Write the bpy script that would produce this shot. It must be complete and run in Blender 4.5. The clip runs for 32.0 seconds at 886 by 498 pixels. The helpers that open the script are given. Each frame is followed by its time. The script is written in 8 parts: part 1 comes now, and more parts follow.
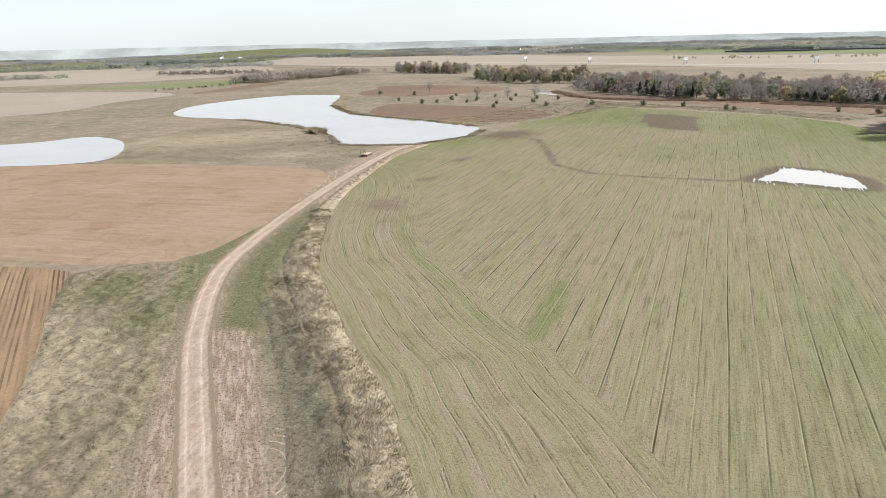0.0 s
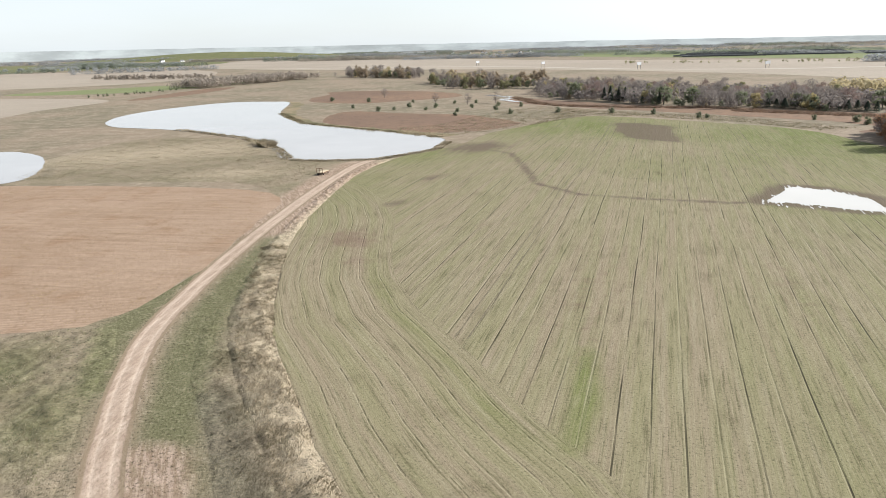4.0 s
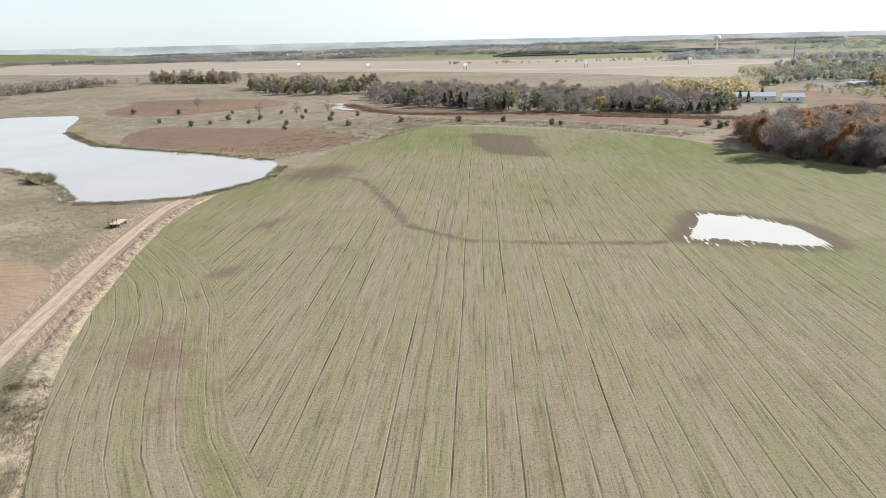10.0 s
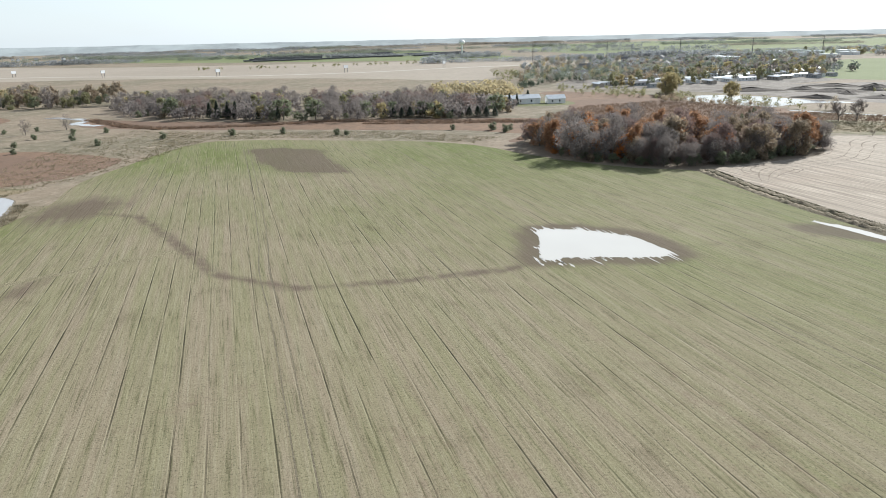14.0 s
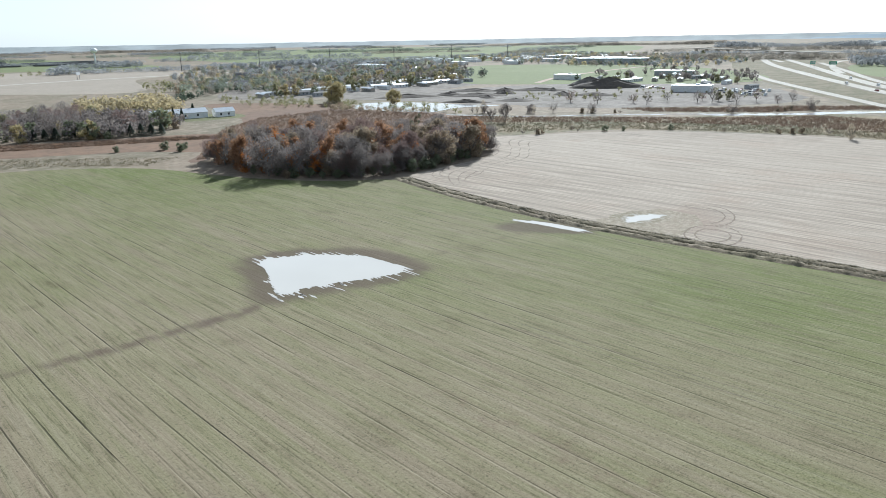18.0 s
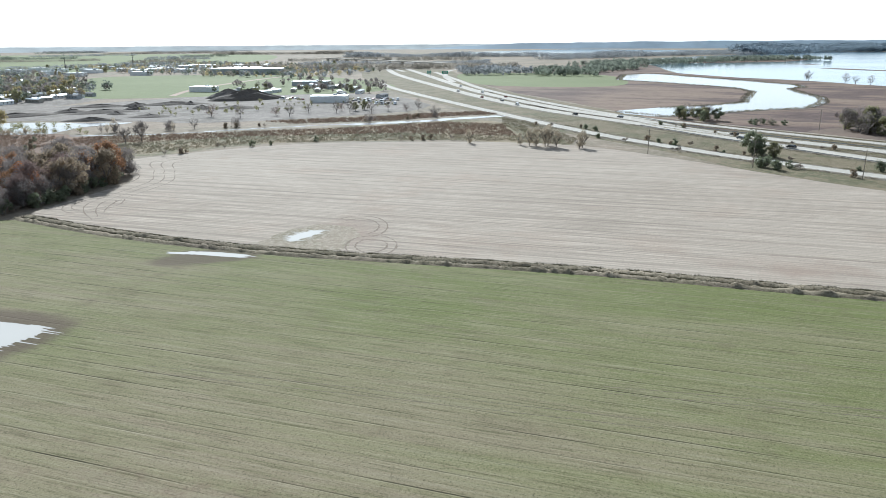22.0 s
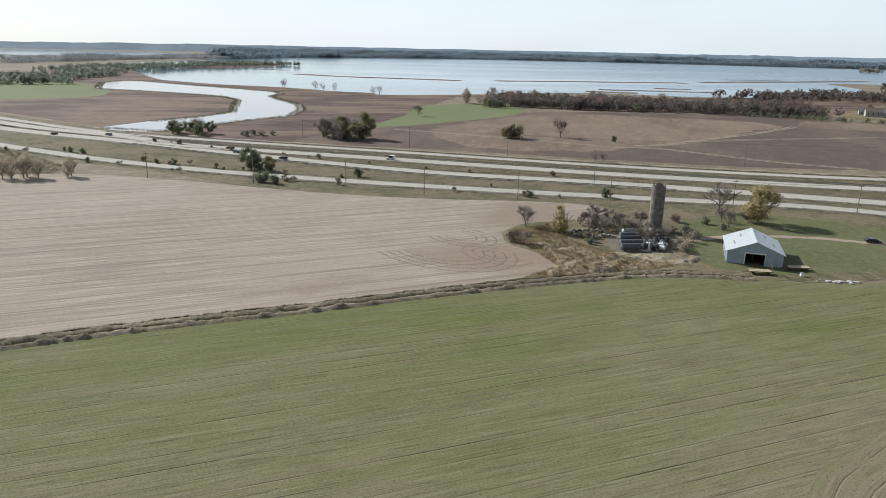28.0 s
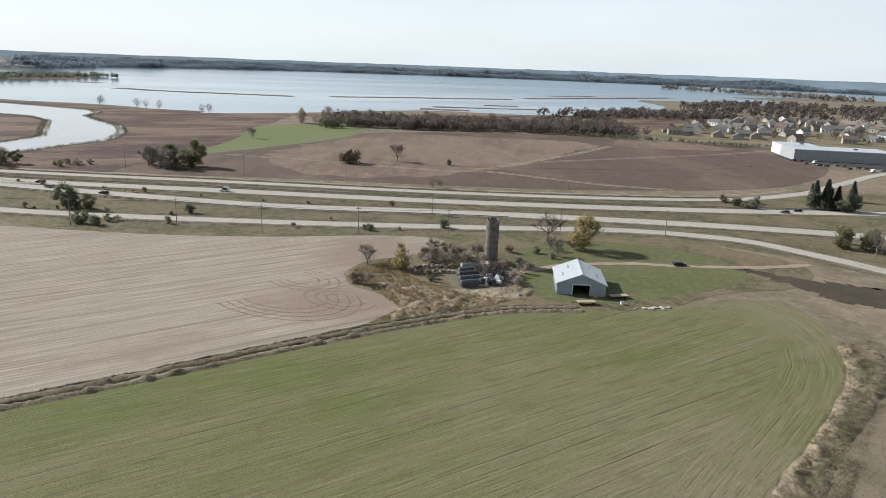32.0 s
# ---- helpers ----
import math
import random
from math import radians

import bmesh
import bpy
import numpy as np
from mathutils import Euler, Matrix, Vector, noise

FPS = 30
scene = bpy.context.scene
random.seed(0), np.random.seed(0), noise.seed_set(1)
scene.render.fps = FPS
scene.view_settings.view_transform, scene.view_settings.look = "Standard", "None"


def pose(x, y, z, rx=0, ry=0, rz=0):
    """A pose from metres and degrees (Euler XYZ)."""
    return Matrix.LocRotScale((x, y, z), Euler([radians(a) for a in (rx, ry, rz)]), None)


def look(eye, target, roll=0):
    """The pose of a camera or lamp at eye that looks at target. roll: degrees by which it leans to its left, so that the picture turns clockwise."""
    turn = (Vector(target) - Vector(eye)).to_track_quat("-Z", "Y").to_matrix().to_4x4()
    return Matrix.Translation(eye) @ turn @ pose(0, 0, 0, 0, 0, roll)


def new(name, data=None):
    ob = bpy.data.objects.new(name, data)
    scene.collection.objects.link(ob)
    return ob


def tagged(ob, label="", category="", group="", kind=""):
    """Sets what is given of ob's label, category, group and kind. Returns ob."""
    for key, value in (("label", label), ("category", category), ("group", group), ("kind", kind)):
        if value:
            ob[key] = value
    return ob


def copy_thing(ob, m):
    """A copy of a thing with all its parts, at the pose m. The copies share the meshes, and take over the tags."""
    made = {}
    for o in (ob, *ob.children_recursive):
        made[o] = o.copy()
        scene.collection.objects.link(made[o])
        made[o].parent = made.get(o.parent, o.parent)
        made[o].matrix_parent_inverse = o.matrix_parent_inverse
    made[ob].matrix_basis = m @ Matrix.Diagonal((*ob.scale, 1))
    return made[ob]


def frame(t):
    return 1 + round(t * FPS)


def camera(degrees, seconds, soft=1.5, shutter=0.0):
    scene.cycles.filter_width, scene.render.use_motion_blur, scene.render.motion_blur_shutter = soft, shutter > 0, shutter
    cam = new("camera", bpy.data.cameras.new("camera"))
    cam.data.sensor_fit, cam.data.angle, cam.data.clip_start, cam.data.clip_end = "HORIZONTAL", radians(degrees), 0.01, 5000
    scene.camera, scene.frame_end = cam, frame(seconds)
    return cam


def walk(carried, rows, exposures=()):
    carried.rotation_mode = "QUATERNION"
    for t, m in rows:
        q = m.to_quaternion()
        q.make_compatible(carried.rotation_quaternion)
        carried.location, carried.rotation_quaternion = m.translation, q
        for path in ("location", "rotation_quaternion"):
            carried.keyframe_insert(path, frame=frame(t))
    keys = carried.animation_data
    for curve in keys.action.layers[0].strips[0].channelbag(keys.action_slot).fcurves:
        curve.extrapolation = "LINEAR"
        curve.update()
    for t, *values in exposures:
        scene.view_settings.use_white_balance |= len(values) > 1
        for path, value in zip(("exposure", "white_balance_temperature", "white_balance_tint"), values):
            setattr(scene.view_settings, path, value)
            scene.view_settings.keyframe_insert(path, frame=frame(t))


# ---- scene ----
import itertools

cam = camera(64.16, 32.0, soft=0.65)
PATH = [
    (0, (-0.00, -0.00, 42.37), (-0.00, 95.95, 14.20), -1.58),
    (0.5, (-1.11, 3.56, 42.28), (-0.05, 99.53, 14.21), -1.56),
    (1, (-2.02, 7.34, 42.34), (0.17, 103.30, 14.29), -1.58),
    (1.5, (-2.94, 11.45, 42.27), (0.31, 107.40, 14.28), -1.54),
    (2, (-3.76, 15.36, 42.35), (0.29, 111.28, 14.38), -1.48),
    (2.5, (-4.26, 18.80, 42.48), (0.51, 114.68, 14.48), -1.51),
    (3, (-4.90, 22.32, 42.71), (0.66, 118.15, 14.67), -1.43),
    (3.5, (-5.34, 26.08, 42.54), (0.87, 121.90, 14.61), -1.38),
    (4, (-5.51, 29.78, 42.73), (1.40, 125.57, 14.86), -1.38),
    (4.5, (-5.54, 33.52, 42.92), (2.24, 129.25, 15.08), -1.40),
    (5, (-5.55, 37.38, 42.98), (3.35, 133.00, 15.12), -1.42),
    (5.5, (-5.66, 41.43, 42.95), (4.71, 136.89, 15.02), -1.41),
    (6, (-5.98, 45.76, 43.09), (6.28, 140.96, 15.05), -1.37),
    (6.5, (-6.30, 49.84, 43.17), (8.18, 144.72, 15.09), -1.41),
    (7, (-6.42, 53.94, 43.21), (10.25, 148.45, 15.09), -1.52),
    (7.5, (-6.31, 58.33, 43.44), (12.32, 152.45, 15.25), -1.52),
    (8, (-6.38, 62.97, 43.53), (14.61, 156.58, 15.30), -1.55),
    (8.5, (-5.97, 67.61, 43.72), (17.33, 160.66, 15.43), -1.53),
    (9, (-5.65, 72.30, 43.98), (19.91, 164.72, 15.60), -1.54),
    (9.5, (-5.28, 76.79, 43.97), (22.54, 168.55, 15.59), -1.58),
    (10, (-5.18, 81.62, 44.04), (24.88, 172.66, 15.63), -1.55),
    (10.5, (-4.96, 85.85, 44.05), (27.37, 176.11, 15.61), -1.60),
    (11, (-5.17, 89.87, 44.13), (30.12, 178.99, 15.64), -1.64),
    (11.5, (-5.36, 93.89, 44.15), (33.07, 181.69, 15.59), -1.60),
    (12, (-5.92, 97.22, 44.34), (35.66, 183.57, 15.78), -1.62),
    (12.5, (-6.35, 100.17, 44.76), (39.34, 184.38, 16.12), -1.58),
    (13, (-6.30, 104.11, 44.59), (44.18, 185.54, 15.96), -1.63),
    (13.5, (-6.49, 107.68, 44.48), (48.19, 186.35, 15.82), -1.51),
    (14, (-6.60, 110.82, 44.72), (52.17, 186.45, 15.97), -1.48),
    (14.5, (-6.60, 113.64, 44.93), (56.17, 185.94, 16.10), -1.50),
    (15, (-6.45, 116.22, 44.98), (60.24, 184.90, 16.06), -1.52),
    (15.5, (-6.08, 118.69, 44.91), (64.42, 183.42, 15.92), -1.50),
    (16, (-5.45, 121.14, 44.96), (68.74, 181.59, 15.96), -1.38),
    (16.5, (-5.89, 122.98, 45.44), (72.03, 178.51, 16.37), -1.31),
    (17, (-6.37, 124.44, 45.79), (75.04, 174.77, 16.83), -1.21),
    (17.5, (-6.34, 125.83, 46.01), (78.04, 171.07, 17.15), -1.15),
    (18, (-6.15, 127.05, 46.27), (80.80, 167.22, 17.53), -1.07),
    (18.5, (-5.92, 127.80, 46.48), (83.23, 162.89, 17.83), -0.97),
    (19, (-6.03, 128.25, 46.98), (85.14, 157.82, 18.45), -0.95),
    (19.5, (-5.49, 128.23, 47.36), (87.34, 152.15, 18.89), -0.77),
    (20, (-5.25, 128.35, 47.80), (88.84, 146.80, 19.39), -0.70),
    (20.5, (-5.06, 128.29, 48.12), (90.03, 140.61, 19.70), -0.45),
    (21, (-4.07, 128.75, 48.20), (91.63, 134.80, 19.82), -0.56),
    (21.5, (-3.96, 128.79, 48.70), (91.96, 128.82, 20.40), -0.41),
    (22, (-3.64, 128.85, 48.99), (92.13, 123.06, 20.78), -0.30),
    (22.5, (-3.12, 128.91, 48.96), (92.13, 117.14, 20.88), -0.07),
    (23, (-2.89, 128.75, 49.31), (91.43, 110.92, 21.28), -0.01),
    (23.5, (-2.95, 128.72, 49.75), (90.13, 105.20, 21.77), 0.07),
    (24, (-2.34, 128.93, 50.16), (89.03, 99.41, 22.21), 0.22),
    (24.5, (-2.38, 128.85, 50.72), (86.86, 93.35, 22.87), 0.21),
    (25, (-2.02, 128.86, 51.15), (85.01, 88.18, 23.39), 0.30),
    (25.5, (-1.67, 128.78, 51.89), (82.92, 83.23, 24.14), 0.33),
    (26, (-1.15, 128.71, 52.60), (80.57, 78.23, 24.78), 0.42),
    (26.5, (-0.47, 128.59, 53.35), (78.74, 74.24, 25.56), 0.56),
    (27, (-0.10, 128.63, 54.45), (76.26, 70.32, 26.73), 0.77),
    (27.5, (0.05, 128.75, 55.56), (73.40, 66.64, 27.94), 1.02),
    (28, (0.11, 128.90, 56.53), (70.45, 63.34, 29.07), 1.27),
    (28.5, (0.17, 128.98, 57.42), (67.78, 60.52, 30.18), 1.49),
    (29, (0.34, 128.93, 58.47), (65.74, 58.24, 31.55), 1.64),
    (29.5, (0.57, 128.62, 59.53), (63.73, 55.78, 32.96), 1.69),
    (30, (0.88, 128.25, 60.59), (61.78, 53.42, 34.31), 1.83),
    (30.5, (1.08, 128.19, 61.83), (59.82, 51.56, 35.78), 1.92),
    (31, (0.98, 128.17, 63.13), (57.87, 50.08, 37.34), 1.99),
    (31.5, (1.13, 128.15, 64.36), (56.44, 48.85, 38.80), 2.13),
    (32, (1.17, 128.06, 65.81), (55.04, 47.73, 40.39), 2.23),
]
EXPOSURES = [(0, 0.87, 6400, 9), (6, 0.87, 6400, 9), (10, 0.83, 6300, 8), (13, 0.78, 6150, 7), (16, 0.68, 5900, 5), (19, 0.6, 5650, 4), (23, 0.62, 5650, 4), (26, 0.37, 5900, 6), (29, 0.2, 6200, 8), (32, 0.25, 6250, 8)]
walk(cam, [(t, look(eye, target, roll)) for t, eye, target, roll in PATH], EXPOSURES)

# ---- light ----
VEIL_LOW, VEIL_HIGH = 7.0, 2.4
SUN_DIR = Vector((0.97, 0.17, 0.0)).normalized()
SUN_UP = radians(30)
sun = new("sun", bpy.data.lights.new("sun", "SUN"))
sun.data.energy, sun.data.angle, sun.data.color = 5.2, radians(1.0), (1.0, 0.965, 0.91)
to_sun = SUN_DIR * math.cos(SUN_UP) + Vector((0, 0, math.sin(SUN_UP)))
sun.matrix_world = look(to_sun * 300, (0, 0, 0))
world = bpy.data.worlds.new("sky")
scene.world = world
world.use_nodes = True
wn = world.node_tree.nodes
sky = wn.new("ShaderNodeTexSky")
sky.sky_type, sky.sun_disc = "NISHITA", False
sky.sun_elevation, sky.sun_rotation = SUN_UP, math.atan2(SUN_DIR.x, SUN_DIR.y)
sky.air_density, sky.dust_density, sky.ozone_density = 1.0, 1.2, 1.5
# a thin high cloud veil, nearly white, lets the blue through in soft streaks
wl = world.node_tree.links
coord, stretch_sky = wn.new("ShaderNodeTexCoord"), wn.new("ShaderNodeMapping")
stretch_sky.inputs["Scale"].default_value = (1.0, 1.0, 5.0)
wl.new(coord.outputs["Generated"], stretch_sky.inputs["Vector"])
cloud = wn.new("ShaderNodeTexNoise")
cloud.inputs["Scale"].default_value, cloud.inputs["Detail"].default_value = 2.2, 5.0
wl.new(stretch_sky.outputs[0], cloud.inputs["Vector"])
veil = wn.new("ShaderNodeMapRange")
veil.inputs["From Min"].default_value, veil.inputs["From Max"].default_value = 0.25, 0.75
veil.inputs["To Min"].default_value, veil.inputs["To Max"].default_value = 0.7, 0.95
wl.new(cloud.outputs["Fac"], veil.inputs["Value"])
blend = wn.new("ShaderNodeMix")
blend.data_type = "RGBA"
wl.new(veil.outputs[0], blend.inputs[0])
wl.new(sky.outputs[0], blend.inputs[6])
# the haze is white and bright low down and thins towards the zenith
up = wn.new("ShaderNodeSeparateXYZ")
wl.new(coord.outputs["Generated"], up.inputs[0])
fade = wn.new("ShaderNodeMapRange")
fade.interpolation_type = "SMOOTHSTEP"
fade.inputs["From Min"].default_value, fade.inputs["From Max"].default_value = 0.02, 0.6
wl.new(up.outputs["Z"], fade.inputs["Value"])
haze = wn.new("ShaderNodeMix")
haze.data_type = "RGBA"
wl.new(fade.outputs[0], haze.inputs[0])
haze.inputs[6].default_value = (VEIL_LOW * 0.93, VEIL_LOW * 0.99, VEIL_LOW * 1.03, 1)
haze.inputs[7].default_value = (VEIL_HIGH * 0.86, VEIL_HIGH * 0.97, VEIL_HIGH * 1.12, 1)
# and it is brighter towards the south-east
toward = wn.new("ShaderNodeVectorMath")
toward.operation = "DOT_PRODUCT"
toward.inputs[1].default_value = (0.8, -0.6, 0.0)
wl.new(coord.outputs["Generated"], toward.inputs[0])
side = wn.new("ShaderNodeMapRange")
side.inputs["From Min"].default_value, side.inputs["From Max"].default_value = -0.6, 1.0
side.inputs["To Min"].default_value, side.inputs["To Max"].default_value = 0.8, 1.2
wl.new(toward.outputs["Value"], side.inputs["Value"])
glow = wn.new("ShaderNodeVectorMath")
glow.operation = "SCALE"
wl.new(haze.outputs[2], glow.inputs[0])
wl.new(side.outputs[0], glow.inputs["Scale"])
wl.new(glow.outputs[0], blend.inputs[7])
wl.new(blend.outputs[2], wn["Background"].inputs[0])
wn["Background"].inputs[1].default_value = 0.1


# ---- materials ----
def nodes_of(name):
    m = bpy.data.materials.new(name)
    m.use_nodes = True
    t = m.node_tree
    return m, t, t.nodes["Principled BSDF"]


def rgba(c):
    return (c[0], c[1], c[2], 1.0)


def noise_node(t, vec, scale, detail=4.0, rough=0.6):
    n = t.nodes.new("ShaderNodeTexNoise")
    n.inputs["Scale"].default_value, n.inputs["Detail"].default_value, n.inputs["Roughness"].default_value = scale, detail, rough
    t.links.new(vec, n.inputs["Vector"])
    return n.outputs["Fac"]


def ramp_node(t, fac, lo, hi):
    r = t.nodes.new("ShaderNodeMapRange")
    r.interpolation_type = "SMOOTHSTEP"
    r.inputs["From Min"].default_value, r.inputs["From Max"].default_value = lo, hi
    t.links.new(fac, r.inputs["Value"])
    return r.outputs["Result"]


def mix_node(t, fac, a, b):
    m = t.nodes.new("ShaderNodeMix")
    m.data_type = "RGBA"
    for sock, v in ((m.inputs[0], fac), (m.inputs[6], a), (m.inputs[7], b)):
        if hasattr(v, "links"):
            t.links.new(v, sock)
        elif isinstance(v, (int, float)):
            sock.default_value = v
        else:
            sock.default_value = rgba(v)
    return m.outputs[2]


def math_node(t, op, a, b=0.0):
    m = t.nodes.new("ShaderNodeMath")
    m.operation = op
    for sock, v in ((m.inputs[0], a), (m.inputs[1], b)):
        if hasattr(v, "links"):
            t.links.new(v, sock)
        else:
            sock.default_value = v
    return m.outputs[0]


def turned(t, angle=0.0, sx=1.0, sy=1.0):
    """Object coordinates turned by angle degrees and stretched."""
    tc = t.nodes.new("ShaderNodeTexCoord")
    mp = t.nodes.new("ShaderNodeMapping")
    mp.inputs["Rotation"].default_value = (0, 0, radians(angle))
    mp2 = t.nodes.new("ShaderNodeMapping")
    mp2.inputs["Scale"].default_value = (sx, sy, 1)
    t.links.new(tc.outputs["Object"], mp.inputs["Vector"])
    t.links.new(mp.outputs[0], mp2.inputs["Vector"])
    return mp2.outputs[0]


def bumped(t, bsdf, height, strength, dist):
    b = t.nodes.new("ShaderNodeBump")
    b.inputs["Strength"].default_value, b.inputs["Distance"].default_value = strength, dist
    t.links.new(height, b.inputs["Height"])
    t.links.new(b.outputs[0], bsdf.inputs["Normal"])


def land(name, a, b, c, big=0.02, small=0.6, angle=0.0, stretch=1.0, bump=0.4, lo=0.35, hi=0.65, grain=1.0):
    """Ground cover: three colours mixed at a broad and a fine scale, with relief."""
    m, t, s = nodes_of(name)
    v = turned(t, angle, 1.0, stretch)
    n1, n2, n3 = noise_node(t, v, big, 5), noise_node(t, v, small, 6, 0.7), noise_node(t, v, small * 6, 3, 0.7)
    col = mix_node(t, ramp_node(t, n1, lo, hi), a, b)
    col = mix_node(t, ramp_node(t, n2, 0.42, 0.72), col, c)
    n4 = noise_node(t, v, small * 3.5, 5, 0.8)
    col = mix_node(t, math_node(t, "MULTIPLY", ramp_node(t, n3, 0.5, 0.8), 0.5), col, tuple(x * 0.4 for x in c))
    col = mix_node(t, math_node(t, "MULTIPLY", ramp_node(t, n4, 0.52, 0.75), 0.45 * grain), col, tuple(min(1.0, x * 1.5) for x in c))
    col = mix_node(t, math_node(t, "MULTIPLY", ramp_node(t, n4, 0.48, 0.3), 0.5 * grain), col, tuple(x * 0.35 for x in a))
    t.links.new(col, s.inputs["Base Color"])
    s.inputs["Roughness"].default_value = 0.95
    s.inputs["Specular IOR Level"].default_value = 0.15
    bumped(t, s, math_node(t, "ADD", n2, n3), bump, 0.3)
    return m


def rows_land(name, a, b, line, angle, pitch, weight, fine=0.0, fine_weight=0.0, big=0.02, patch=None, bump=0.4, duty=(0.93, 0.99), streaky=0.55, worn=None):
    """Sown or tilled ground: parallel lines every pitch metres, with finer rows between and uneven growth."""
    m, t, s = nodes_of(name)
    v = turned(t, angle)
    along = turned(t, angle, 1.0, 0.06)
    warp = noise_node(t, turned(t, angle), 0.006, 2)
    sep = t.nodes.new("ShaderNodeSeparateXYZ")
    t.links.new(v, sep.inputs[0])
    x = math_node(t, "ADD", sep.outputs[0], math_node(t, "MULTIPLY", warp, 4.0))

    def comb(p, lo, hi):
        w = math_node(t, "SINE", math_node(t, "MULTIPLY", x, 2 * math.pi / p))
        return ramp_node(t, w, lo, hi)

    n1, n2, n3 = noise_node(t, v, big, 5), noise_node(t, along, 0.8, 5, 0.7), noise_node(t, v, 1.5, 6, 0.8)
    col = mix_node(t, ramp_node(t, n1, 0.35, 0.65), a, b)
    if patch:
        col = mix_node(t, math_node(t, "MULTIPLY", ramp_node(t, noise_node(t, v, big * 2.3, 3), 0.52, 0.7), 0.7), col, patch)
    streak = math_node(t, "MULTIPLY", ramp_node(t, n2, 0.42, 0.66), streaky)
    col = mix_node(t, streak, col, tuple(min(1.0, q * 1.3) for q in a))
    runs = noise_node(t, turned(t, angle, 1.0, 0.02), 0.5, 4, 0.6)
    col = mix_node(t, math_node(t, "MULTIPLY", ramp_node(t, runs, 0.5, 0.36), 0.6 * streaky), col, line)
    if fine:
        k = math_node(t, "MULTIPLY", comb(fine, -0.2, 0.9), math_node(t, "MULTIPLY", ramp_node(t, n3, 0.3, 0.7), fine_weight))
        col = mix_node(t, k, col, line)
    breaks = ramp_node(t, noise_node(t, along, 0.35, 3), 0.38, 0.6)
    k = math_node(t, "MULTIPLY", comb(pitch, *duty), math_node(t, "MULTIPLY", breaks, weight))
    col = mix_node(t, k, col, line)
    if worn:
        w = math_node(t, "ADD", attr(t, "worn"), math_node(t, "MULTIPLY", math_node(t, "SUBTRACT", noise_node(t, v, 0.12, 4, 0.6), 0.5), 0.9))
        col = mix_node(t, math_node(t, "MULTIPLY", ramp_node(t, w, 0.2, 0.9), 0.85), col, worn)
    col = mix_node(t, math_node(t, "MULTIPLY", ramp_node(t, n3, 0.5, 0.32), 0.5), col, tuple(q * 0.5 for q in b))
    col = mix_node(t, math_node(t, "MULTIPLY", ramp_node(t, n3, 0.52, 0.72), 0.35), col, tuple(min(1.0, q * 1.4) for q in a))
    t.links.new(col, s.inputs["Base Color"])
    s.inputs["Roughness"].default_value = 0.95
    s.inputs["Specular IOR Level"].default_value = 0.12
    bumped(t, s, n3, bump, 0.1)
    return m


def attr(t, name):
    n = t.nodes.new("ShaderNodeAttribute")
    n.attribute_name = name
    return n.outputs["Fac"]


